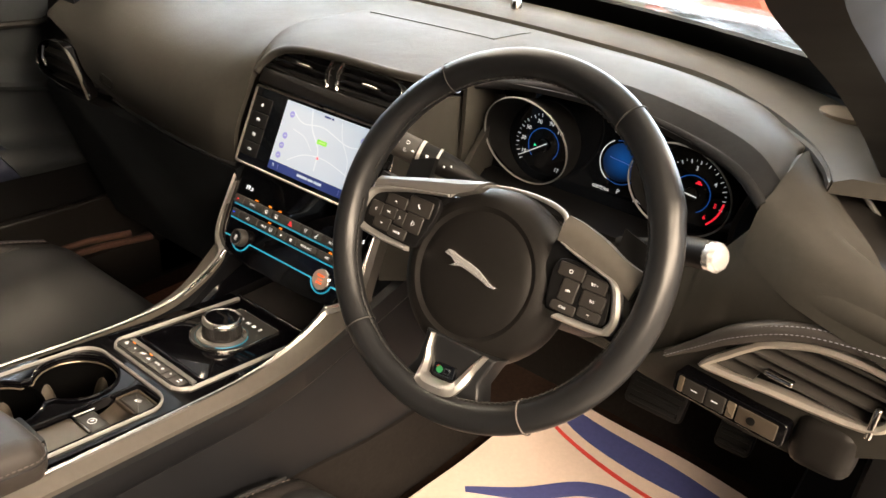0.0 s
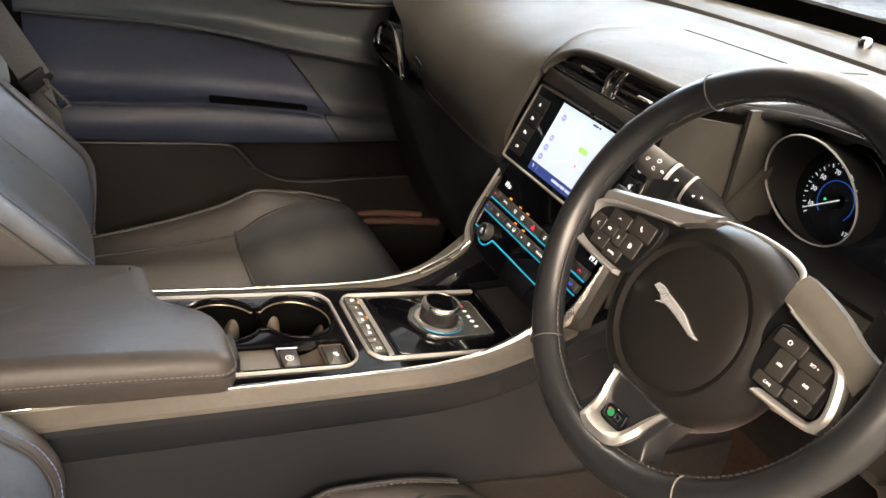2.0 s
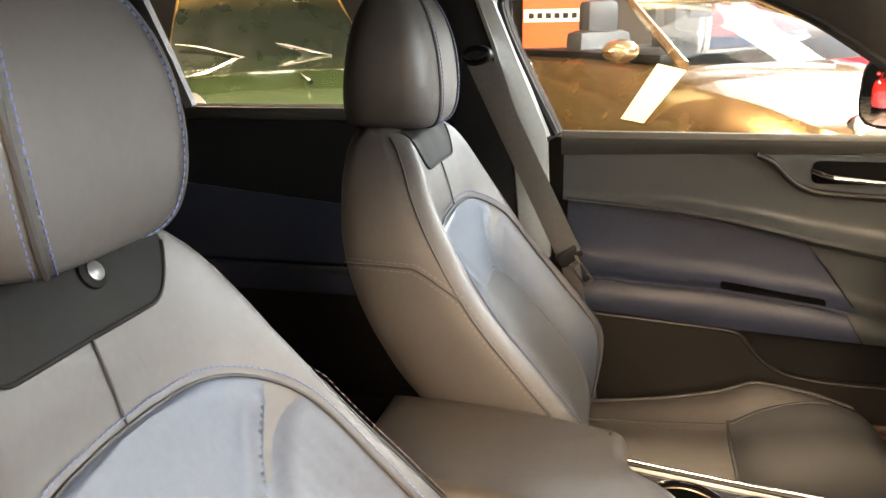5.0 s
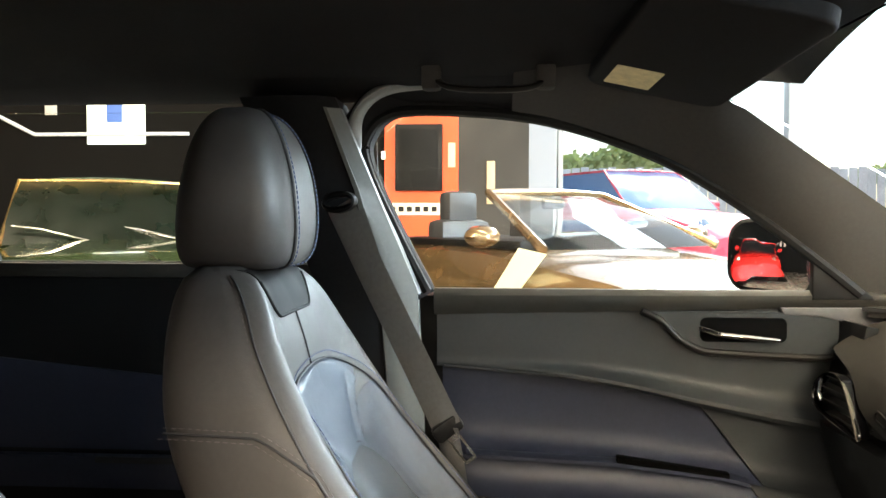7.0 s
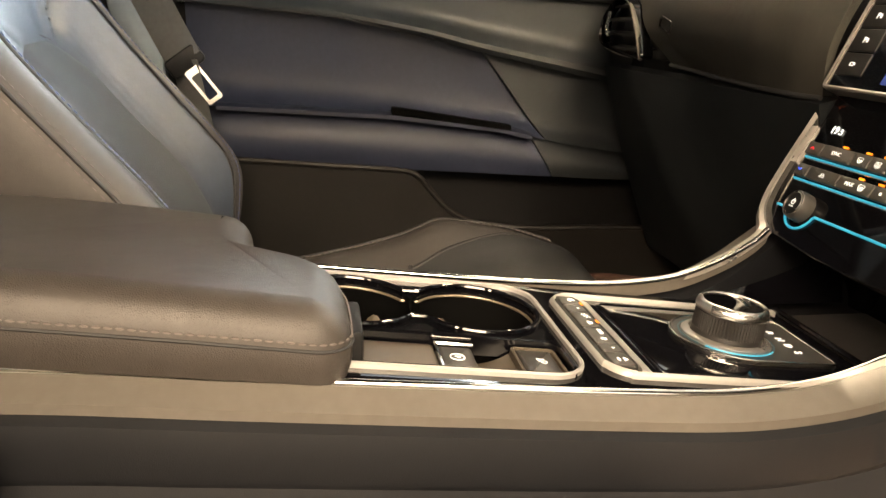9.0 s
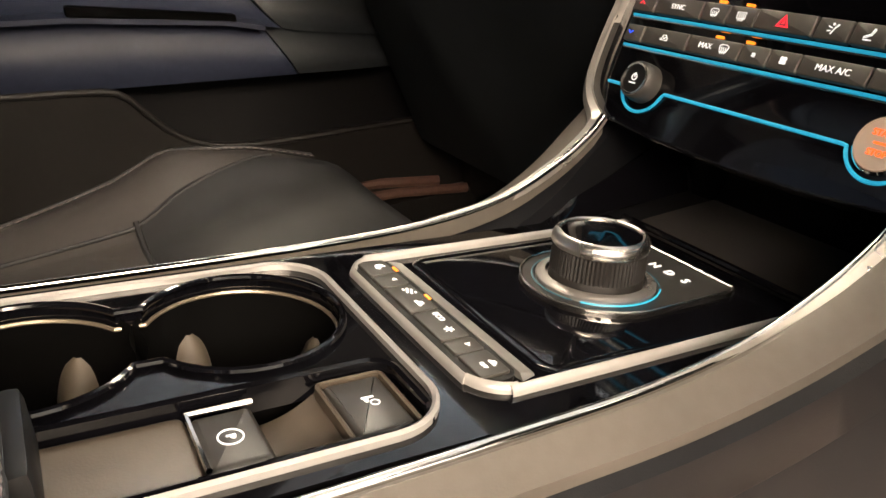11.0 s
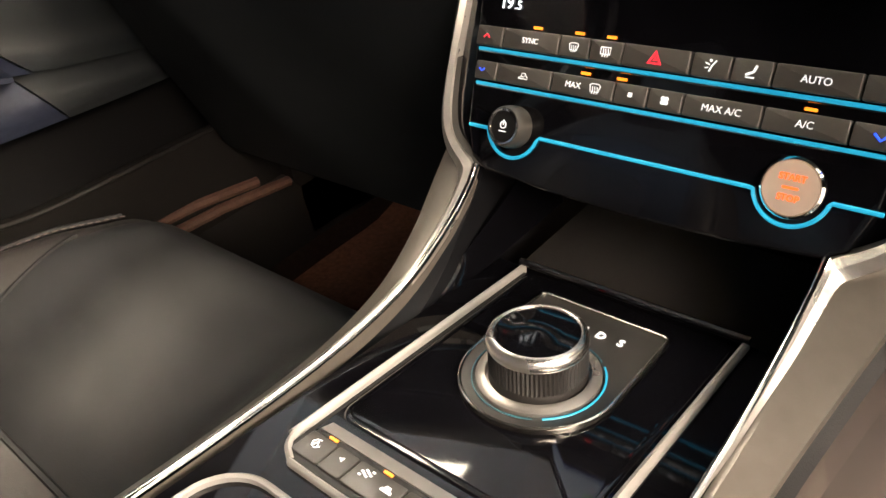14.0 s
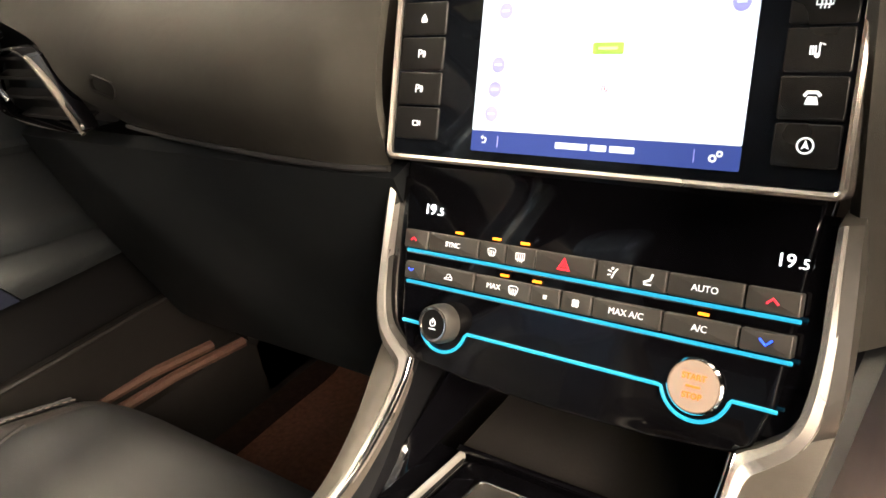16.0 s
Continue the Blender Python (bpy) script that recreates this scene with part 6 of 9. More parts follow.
for pts, w in (([(-0.055, 0.100), (-0.03, 0.088), (0.01, 0.092), (0.06, 0.080), (0.09, 0.084)], 0.0016), ([(-0.02, 0.112), (-0.01, 0.085), (0.012, 0.060), (0.016, 0.03)], 0.0022),
               ([(-0.04, 0.030), (-0.01, 0.046), (0.03, 0.050), (0.08, 0.040)], 0.0014), ([(-0.045, 0.075), (-0.02, 0.070), (0.0, 0.055)], 0.0012), ([(0.04, 0.108), (0.05, 0.085), (0.07, 0.06), (0.075, 0.03)], 0.0012)):
    bm = bmesh.new()
    tube(bm, [MS @ Vector((p[0], p[1], 0.0005)) for p in spline(pts, 24)], w * 0.55, seg=6, flat=0.1, up=(0, -0.9, 0.4))
    part("map_road", bm, LCD_ROAD, tft)
for cu, cvv in ((-0.0555, 0.0945), (-0.0575, 0.0620), (-0.0585, 0.0470), (-0.0595, 0.0320), (0.0865, 0.0935)):
    bm = bmesh.new()
    slab(bm, circle(cu, cvv, 0.0048, 20), 0.0004, 0.0008, MS)
    part("map_icon", bm, LCD_LILAC, tft)
    bm = bmesh.new()
    slab(bm, rrect(cu - 0.0025, cu + 0.0025, cvv - 0.0006, cvv + 0.0006, 0.0003), 0.0008, 0.0011, MS)
    part("map_sign", bm, LCD, tft)
bm = bmesh.new()
slab(bm, rrect(0.006, 0.025, 0.068, 0.0745, 0.001), 0.0005, 0.0009, MS)
part("road_label", bm, LCD_GREEN, tft, "green road label on the map")
bm = bmesh.new()
slab(bm, rrect(0.0095, 0.0215, 0.0705, 0.0720, 0.0005), 0.0009, 0.0012, MS)
part("label_bar", bm, mat("lcd_lime", (0.5, 0.6, 0.2), 0.3, emit=(0.40, 0.66, 0.22), emit_power=1.0, noise_amt=0), tft)
for u0, u1 in ((0.006, 0.018), (0.020, 0.024)):
    bm = bmesh.new()
    slab(bm, rrect(u0, u1, 0.1065, 0.1092, 0.0005), 0.0005, 0.0009, MS)
    part("clock_bar", bm, LCD_NAVY, tft)
icon("nav", at_uv(MS, 0.016, 0.0487, 0.0006), 0.0022, ICON_RED, tft)
for k in range(3):
    u0 = (-0.012, 0.011, 0.023)[k]
    bm = bmesh.new()
    slab(bm, rrect(u0, u0 + (0.021, 0.010, 0.015)[k], 0.0135, 0.0172, 0.0006), 0.0005, 0.0009, MS)
    part("text_bar", bm, LCD, tft, "white bar of unreadable street text")
icon("back", at_uv(MS, -0.0635, 0.0155, 0.0006), 0.0030, ICON, tft)
icon("gears", at_uv(MS, 0.083, 0.0155, 0.0006), 0.0038, ICON, tft)
for u0 in (-0.053, 0.0715):
    bm = bmesh.new()
    slab(bm, rrect(u0 - 0.0003, u0 + 0.0003, 0.0115, 0.0185, 0.0001), 0.0005, 0.0008, MS)
    part("bar_divider", bm, LCD_LILAC, tft)
for k in range(4):
    v0 = 0.0130 + 0.0228 * k
    for u0, u1, kinds in ((-0.137, -0.101, ("camera", "park", "park", "home")), (0.110, 0.141, ("nav", "phone", "note", "screen_r"))):
        bm = bmesh.new()
        slab(bm, rrect(u0, u1, v0, v0 + 0.0212, 0.0018), -0.001, 0.0012, MS, 0.0008)
        key = part("screen_key", bm, FLAT_KEY, tft)
        icon(kinds[k], at_uv(MS, (u0 + u1) / 2, v0 + 0.0106, 0.0013), 0.0036 if u0 < 0 else 0.0046, ICON, key)


# ---- dashboard ----
dash = thing("dashboard", "dark soft-touch dashboard with metal-edged air vents", "dashboard", (0, 0.2, 0.75), kind="structure")
GAP = [(-0.72, 0.10), (-0.66, 0.16), (-0.60, 0.245), (-0.50, 0.335), (-0.36, 0.402), (-0.16, 0.432), (0.0, 0.436), (0.16, 0.432), (0.36, 0.402), (0.50, 0.335), (0.60, 0.245), (0.66, 0.16), (0.72, 0.10)]
gap_s = spline(GAP, 90)


def y_gap(x):
    return float(np.interp(x, [p[0] for p in gap_s], [p[1] for p in gap_s]))


PROFILE = {
    -0.70: [(0.030, 0.795), (0.000, 0.840), (0.012, 0.885), (0.035, 0.912), (0.062, 0.930), (0.085, 0.945), (0.12, 0.955)],
    -0.58: [(0.018, 0.794), (-0.008, 0.835), (0.008, 0.885), (0.050, 0.922), (0.110, 0.948), (0.19, 0.966), (0.27, 0.975)],
    -0.45: [(0.014, 0.790), (-0.008, 0.835), (0.010, 0.885), (0.058, 0.926), (0.140, 0.957), (0.25, 0.974), (0.36, 0.981)],
    -0.30: [(0.010, 0.787), (-0.006, 0.833), (0.012, 0.885), (0.062, 0.932), (0.150, 0.965), (0.28, 0.979), (0.412, 0.985)],
    -0.20: [(0.010, 0.786), (0.002, 0.833), (0.022, 0.887), (0.068, 0.940), (0.150, 0.972), (0.29, 0.983), (0.427, 0.987)],
    -0.147: [(0.016, 0.786), (0.016, 0.833), (0.040, 0.890), (0.075, 0.950), (0.150, 0.978), (0.29, 0.985), (0.432, 0.987)]}
PX = sorted(PROFILE)


def pad_pt(u, v):
    x = -0.70 + (0.70 - 0.147) * u
    cols = []
    for c in range(7):
        cols.append((float(np.interp(x, PX, [PROFILE[p][c][0] for p in PX])), float(np.interp(x, PX, [PROFILE[p][c][1] for p in PX]))))
    q = spline(cols, 41)[int(round(v * 40))]
    x_end = float(np.interp(v, [0.0, 0.08, 0.167, 0.25, 0.30, 0.34, 0.40, 0.46], [-0.502, -0.515, -0.531, -0.555, -0.575, -0.598, -0.650, -0.70]))
    xx = x_end + (-0.147 - x_end) * u
    return (xx, q[0], q[1])


bm = bmesh.new()
sheet(bm, pad_pt, 44, 40, 0.012)
part("passenger_pad", bm, SOFT, dash, "dark soft pad in front of the passenger")
bm = bmesh.new()
tube(bm, [tuple(Vector(pad_pt(k / 40, 0.0)) + Vector((0, -0.001, -0.002))) for k in range(41)], 0.0026, seg=6)
part("pad_seam", bm, SEAMCOL, dash)
bm = bmesh.new()
ring(bm, rrect(-0.019, 0.019, -0.008, 0.008, 0.006), rrect(-0.0165, 0.0165, -0.0055, 0.0055, 0.005), -0.001, 0.0016, basis(Vector((-0.450, -0.0085, 0.845)), (0.97, 0, -0.24), (0.24, 0.1, 0.96)))
part("airbag_badge", bm, HARD, dash, "small oval badge pressed into the pad")
# lower dash and glove box
GLOVE = mat("glove_plastic", (0.0085, 0.0100, 0.0115), 0.6, spec=0.16, noise_amt=0.1, bump=0.25, bump_scale=1200)
bm = bmesh.new()
sheet(bm, lambda u, v: (-0.72 + 0.58 * u, 0.029 + 0.045 * math.sin(math.pi * 0.5 * v) + 0.06 * v * v + (0.03 if u < 0.03 else 0), 0.784 - 0.30 * v), 24, 16, 0.02)
part("glove_box", bm, GLOVE, dash, "near-black glove box lid")
bm = bmesh.new()
turned(bm, [(0.011, 0), (0.011, 0.004), (0.008, 0.005), (0.0, 0.004)], basis((-0.288, 0.037, 0.737), (1, 0, 0), (0, -0.3, 0.95)), 24)
part("glove_lock", bm, CONSOLE_TRIM, dash, "small round glove box lock")

# driver side hood over the instruments and the centre
FRONT = [(-0.147, 0.062, 0.926), (-0.139, 0.071, 0.941), (-0.122, 0.080, 0.957), (-0.085, 0.085, 0.969), (0.0, 0.088, 0.975), (0.12, 0.098, 0.975), (0.175, 0.125, 0.974), (0.22, 0.150, 0.980), (0.30, 0.163, 0.990), (0.38, 0.160, 0.993),
         (0.46, 0.152, 0.987), (0.52, 0.140, 0.979), (0.565, 0.118, 0.971), (0.60, 0.092, 0.956)]
fr = spline(FRONT, 80)


def back_edge(p):
    """Where the pale pad starts behind the dark hood band."""
    k = min(1.0, max(0.0, (p[0] - 0.16) / 0.08))
    return np.array((p[0] + 0.004 * k, p[1] + 0.032 * k, p[2] + 0.014 * k))


def top_pt(u, v):
    p = fr[int(round(u * 79))]
    b = back_edge(p)
    g = np.array((min(p[0], 0.585) * 1.015, y_gap(p[0]) - 0.02 * max(0, (p[0] - 0.5) / 0.1), 0.987 - 0.014 * max(0, (p[0] - 0.5) / 0.1)))
    q = b * (1 - v) + g * v
    near = min(1.0, max(0.0, (p[0] + 0.147) / 0.25))
    rise = (1 - near) * (1 - (1 - v) ** 11) + near * v
    return (q[0], q[1], b[2] + (g[2] - b[2]) * rise + 0.010 * near * math.sin(math.pi * v))


bm = bmesh.new()
sheet(bm, top_pt, 79, 48, 0.010)
part("dash_top", bm, SOFT, dash, "soft dark top of the dashboard")
bm = bmesh.new()
i0 = next(k for k in range(80) if fr[k][0] > 0.165)
tube(bm, [(p[0], p[1], p[2] - 0.004) for p in fr[:i0 + 2]], 0.0062, seg=12)
part("brow_lip", bm, SOFT, dash)
bm = bmesh.new()
tube(bm, [(p[0], p[1], p[2] - 0.004) for p in fr[i0:]], 0.0065, seg=10)
part("hood_lip", bm, HEADLINER, dash)
bm = bmesh.new()
sheet(bm, lambda u, v: tuple(np.array(fr[i0 + int(round(u * (79 - i0)))]) * (1 - v) + (back_edge(fr[i0 + int(round(u * (79 - i0)))]) + np.array((0, 0, 0.0006))) * v + np.array((0, 0, 0.0015 * math.sin(math.pi * v)))), 79 - i0, 6, 0.006)
part("hood_band", bm, HEADLINER, dash, "dark band along the instrument hood")
bm = bmesh.new()
sa = [np.array(fr[79])] + [np.array(top_pt(1, k / 18)) for k in range(19)]
sb = spline([(0.785, 0.030, 0.890), (0.720, 0.085, 0.925), (0.655, 0.160, 0.945), (0.596, 0.250, 0.962)], 20)


@functools.lru_cache(None)
def cheek_line(v):
    """One line over the cheek: up the face of the dash, round its edge and back to the hoop."""
    x = 0.600 + 0.185 * v
    zt = float(np.interp(x, [0.60, 0.63, 0.66, 0.785], [0.949, 0.937, 0.927, 0.905]))
    yf = float(np.interp(x, [0.60, 0.66, 0.785], [0.083, 0.056, 0.031])) + 0.03 * (zt - 0.80)
    flat = [np.array(sa[k]) * (1 - v) + np.array(sb[k]) * v + np.array((0, 0, -0.006 * math.sin(math.pi * v))) for k in (3, 7, 11, 15, 19)]
    return spline([(x, yf - 0.006, zt - 0.045), (x, yf - 0.001, zt - 0.022), (x, yf + 0.010, zt + 0.001), (x + 0.002, yf + 0.028, zt + 0.013 - 0.007 * v)] + [tuple(p) for p in flat], 40)


sheet(bm, lambda u, v: tuple(cheek_line(round(v, 4))[int(round(u * 39))]), 39, 12, 0.01)
part("dash_cheek", bm, SOFT, dash, "soft dark cheek of the dash beside the instruments")
# dark end of the dash behind the cheek, closed towards the door
bm = bmesh.new()
sheet(bm, lambda u, v: (sb[int(round(u * 19))][0] + (0.792 - sb[int(round(u * 19))][0]) * v, sb[int(round(u * 19))][1] + 0.030 * v, sb[int(round(u * 19))][2] - 0.004 - 0.045 * v), 19, 6, 0.006)
part("dash_end", bm, HARD, dash, "dark end of the dash below the hoop")
bm = bmesh.new()
tube(bm, spline([(0.662, 0.189, 0.966), (0.676, 0.206, 0.95), (0.688, 0.209, 0.938), (0.697, 0.208, 0.93)], 16), [0.0012 + 0.0018 * min(1, k / 6) for k in range(16)], seg=8)
part("end_strip", bm, PILLAR_LOW, dash, "pale edge strip at the end of the dash")
bm = bmesh.new()
sheet(bm, lambda u, v: tuple(np.array(top_pt(0.13 + 0.25 * u, 0.60 + 0.30 * v)) + np.array((0, 0, 0.0012))), 14, 6, 0.002)
part("speaker_lid", bm, SOFT, dash, "flat panel set into the dash top")
# the hoop that runs round below the windscreen
HOOP_OUT = [(-0.765, 0.12), (-0.745, 0.20), (-0.69, 0.32), (-0.56, 0.455), (-0.36, 0.545), (0.0, 0.595), (0.36, 0.545), (0.56, 0.455), (0.672, 0.345), (0.712, 0.270), (0.728, 0.205)]
HOOP_IN = [(-0.728, 0.10), (-0.672, 0.165), (-0.612, 0.252), (-0.51, 0.345), (-0.36, 0.412), (0.0, 0.446), (0.36, 0.415), (0.50, 0.348), (0.585, 0.270), (0.623, 0.210), (0.642, 0.160)]
ho, hi_ = spline(HOOP_OUT, 70), spline(HOOP_IN, 70)
bm = bmesh.new()
loops = []
for p, q in zip(ho, hi_):
    e = min(1.0, abs(p[0]) / 0.765)
    z = 0.993 - 0.022 * e ** 4
    m_ = (p + q) / 2
    loops.append([(q[0], q[1], z - 0.014), (q[0] * 1.003, q[1] + 0.003, z - 0.002), (0.8 * q[0] + 0.2 * p[0], 0.8 * q[1] + 0.2 * p[1], z + 0.005), (m_[0], m_[1], z + 0.004), (p[0], p[1], z), (p[0], p[1], z - 0.014)])
loft(bm, loops)
part("dash_hoop", bm, SOFT, dash, "smooth padded hoop below the windscreen")
bm = bmesh.new()
loft(bm, [[(q[0], q[1] - 0.010, 0.975), (q[0], q[1] + 0.004, 0.975), (q[0], q[1] + 0.004, 0.968), (q[0], q[1] - 0.010, 0.968)] for q in hi_])
part("hoop_groove", bm, SEAMCOL, dash)
bm = bmesh.new()
sheet(bm, lambda u, v: (-0.76 + 1.52 * u, (0.12 + 0.44 * math.sin(math.pi * u) ** 0.7) + 0.20 * v, 0.972 - 0.03 * v), 30, 3, 0.01)
part("cowl_shelf", bm, DARK, dash)
bm = bmesh.new()
turned(bm, [(0.030, -0.004), (0.030, 0.0035), (0.026, 0.005), (0.0, 0.006)], Matrix.Translation((0.600, 0.378, 0.9875)), 30)
part("dash_speaker", bm, mat("speaker_tan", (0.048, 0.037, 0.024), 0.7, bump=0.6, bump_scale=900), dash, "round tan speaker grille")
bm = bmesh.new()
turned(bm, [(0.010, 0), (0.010, 0.012), (0.007, 0.018), (0.0, 0.019)], Matrix.Translation((0.02, 0.50, 0.996)), 20)
part("light_sensor", bm, CHROME, dash, "small domed light sensor")


def vent_frame(name, outline, m, parent, depth, slats, slat_mat=DARK, bezel=0.0045, metal=CHROME, slat_w=0.009):
    """A louvred vent: metal edge, dark box and single slats across the outline."""
    bm = bmesh.new()
    ring(bm, outline, inset(outline, bezel), -0.012, 0.002, m, 0.003)
    v = part(name, bm, metal, parent, "air vent with a satin metal edge")
    bm = bmesh.new()
    slab(bm, inset(outline, 0.001), -depth - 0.004, -depth, m)
    part("vent_back", bm, SEAMCOL, v)
    inn = inset(outline, bezel * 0.8)
    for k in range(slats):
        vv = min(p[1] for p in inn) + (k + 0.5) / slats * (max(p[1] for p in inn) - min(p[1] for p in inn))
        xs = []
        for a, b in zip(inn, inn[1:] + inn[:1]):
            if (a[1] - vv) * (b[1] - vv) <= 0 and abs(a[1] - b[1]) > 1e-9:
                xs.append(a[0] + (vv - a[1]) / (b[1] - a[1]) * (b[0] - a[0]))
        if len(xs) >= 2 and max(xs) - min(xs) > 0.01:
            bm = bmesh.new()
            x0, x1 = min(xs), max(xs)
            sec = [(0.000, -0.0016), (0.0, 0.0016), (-slat_w * 1.6, 0.0016 + 0.004), (-slat_w * 1.6, -0.0006 + 0.004)]
            loft(bm, [[m @ Vector((x, vv + s[1], -0.004 + s[0])) for s in sec] for x in (x0, x1)])
            part("slat", bm, slat_mat, v)
    return v


# centre vents above the screen
MV = basis((0, 0.062, 0.913), (1, 0, 0), (0, 0.50, 0.866))
cvo = [(-0.130, 0.020), (0.130, 0.020), (0.128, 0.038), (0.114, 0.055), (0.075, 0.061), (0.0, 0.063), (-0.075, 0.061), (-0.114, 0.055), (-0.128, 0.038)]
cv = vent_frame("centre_vent", [tuple(p) for p in spline(cvo, 60, True)], MV, dash, 0.045, 4, DARK, bezel=0.003)
for uu in (-0.010, 0.010):
    bm = bmesh.new()
    tube(bm, [MV @ Vector((uu + 0.003, 0.020, 0.001)), MV @ Vector((uu, 0.040, 0.006)), MV @ Vector((uu - 0.001, 0.058, 0.001))], 0.0035, seg=8)
    part("vent_bar", bm, BRIGHT, cv, "chromed vent divider")
bm = bmesh.new()
slab(bm, rrect(-0.008, 0.008, 0.018, 0.060, 0.003), -0.02, -0.001, MV)
part("vent_divider", bm, DARK, cv)
for uu in (-0.066, 0.066):
    bm = bmesh.new()
    slab(bm, rrect(uu - 0.014, uu + 0.014, 0.037, 0.0415, 0.002), -0.006, 0.003, MV, 0.002)
    part("vent_tab", bm, CHROME, cv)
bm = bmesh.new()
slab(bm, rrect(-0.138, 0.138, -0.005, 0.019, 0.003), -0.02, 0.006, at_uv(MV, 0, -0.001, -0.002), 0.003)
part("vent_shelf", bm, HARD, dash, "dark shelf between the screen and the vents")

# passenger end vent
MPV = basis((-0.600, -0.006, 0.840), (1, 0, 0), (0, 0.06, 0.995))
pvo = [(0.090, -0.040), (0.066, -0.003), (0.033, 0.029), (0.002, 0.041), (-0.046, 0.034), (-0.078, 0.008), (-0.074, -0.024), (-0.010, -0.036)]
pv = vent_frame("end_vent", [tuple(p) for p in spline(pvo, 64, True)], MPV, dash, 0.035, 4, DARK, bezel=0.0026, metal=PIANO)
bm = bmesh.new()
tube(bm, [MPV @ Vector((*p, 0.003)) for p in spline([(0.089, -0.042), (0.063, -0.004), (0.030, 0.028), (0.000, 0.040)], 30)], [0.0014 + 0.0026 * math.sin(math.pi * min(1, 0.15 + k / 29)) for k in range(30)], seg=10)
part("vent_blade", bm, CONSOLE_TRIM, pv, "bright metal blade beside the vent")
bm = bmesh.new()
tube(bm, [MPV @ Vector((*p, 0.002)) for p in spline([(0.089, -0.041), (0.040, -0.040), (-0.010, -0.037), (-0.050, -0.031), (-0.072, -0.024)], 24)], 0.0012, seg=8)
part("vent_lip", bm, CONSOLE_TRIM, pv)
bm = bmesh.new()
tube(bm, [MPV @ Vector((-0.058, 0.022, 0.0)), MPV @ Vector((-0.060, 0.0, 0.002)), MPV @ Vector((-0.054, -0.014, 0.0))], 0.003, seg=8)
part("vent_tab", bm, CHROME, pv)
bm = bmesh.new()
sheet(bm, lambda u, v: (-0.775 + 0.12 * u, 0.035 + 0.03 * v, 0.78 + 0.17 * v), 6, 8, 0.02)
part("dash_end", bm, DARK, dash)

# driver fascia: tan-lit soft face round the instruments
bm = bmesh.new()


def fascia(u, v):
    x = 0.150 + 0.635 * u
    zt = float(np.interp(x, [0.15, 0.19, 0.2035, 0.205, 0.50, 0.56, 0.60, 0.66, 0.785], [0.962, 0.957, 0.950, 0.842, 0.838, 0.87, 0.935, 0.925, 0.905]))
    zb = float(np.interp(x, [0.15, 0.50, 0.56, 0.60, 0.66, 0.70, 0.785], [0.70, 0.70, 0.760, 0.805, 0.848, 0.864, 0.878]))
    z = zb + (zt - zb) * v
    y = float(np.interp(x, [0.15, 0.20, 0.25, 0.50, 0.58, 0.66, 0.785], [0.035, 0.085, 0.12, 0.125, 0.085, 0.055, 0.030])) + 0.12 * (z - 0.80) * (1 if x < 0.55 else 0.25)
    if z > 0.842 and x < 0.206:
        y = float(np.interp(x, [0.15, 0.172, 0.187, 0.196, 0.204], [0.035, 0.060, 0.088, 0.125, 0.190])) + 0.12 * (z - 0.80)
    return (x, y - 0.012 * math.sin(math.pi * v) * (1 if x > 0.206 else 0.4), z)


sheet(bm, fascia, 180, 20, 0.008)
part("driver_fascia", bm, SOFT, dash, "soft dark face of the dash round the column")
# knee panel with the lower stitched roll
bm = bmesh.new()


def knee(u, v):
    x = 0.155 + 0.635 * u
    zt = float(np.interp(x, [0.15, 0.50, 0.56, 0.60, 0.66, 0.70, 0.785], [0.705, 0.705, 0.765, 0.808, 0.850, 0.865, 0.878]))
    zb = float(np.interp(x, [0.15, 0.30, 0.40, 0.52, 0.58, 0.65, 0.713, 0.735, 0.785], [0.60, 0.675, 0.688, 0.689, 0.697, 0.702, 0.709, 0.726, 0.76]))
    z = zt + (zb - zt) * v
    y = float(np.interp(x, [0.15, 0.25, 0.50, 0.58, 0.66, 0.785], [0.060, 0.105, 0.100, 0.078, 0.058, 0.040]))
    hi = float(np.interp(x, [0.594, 0.617, 0.637, 0.652, 0.69, 0.722, 0.785], [0.768, 0.798, 0.819, 0.830, 0.849, 0.855, 0.855]))
    lo = float(np.interp(x, [0.59, 0.669, 0.714, 0.753, 0.785], [0.768, 0.778, 0.783, 0.789, 0.802]))
    if x > 0.595 and x < 0.783 and lo < z < hi:
        y += 0.07
    return (x, y + (0.035 if x < 0.5 else 0.010) * v * v, z)


sheet(bm, knee, 120, 50, 0.012, (0, -1, 0))
part("knee_panel", bm, SOFT, dash, "dark lower panel below the steering column")
roll_ = [(0.550, 0.068, 0.756), (0.585, 0.062, 0.790), (0.618, 0.056, 0.822), (0.664, 0.050, 0.852), (0.71, 0.044, 0.868), (0.785, 0.032, 0.881)]
bm = bmesh.new()
tube(bm, spline(roll_, 40), [0.004 + 0.007 * min(1, k / 16) for k in range(40)], seg=10)
part("stitched_roll", bm, LEATHER, dash, "stitched leather roll above the side vent")
for ang in (48, 4):
    stitches("stitching", [p + (0.0047 + 0.007 * min(1, k / 32)) * np.array((0, -math.cos(radians(ang)), math.sin(radians(ang)))) for k, p in enumerate(spline(roll_, 80))], THREAD, dash, r=0.0005, step=0.0052, length=0.0034)
MRV = basis((0.69, 0.045, 0.80), (0.985, -0.14, 0.0), (0, 0.05, 1))
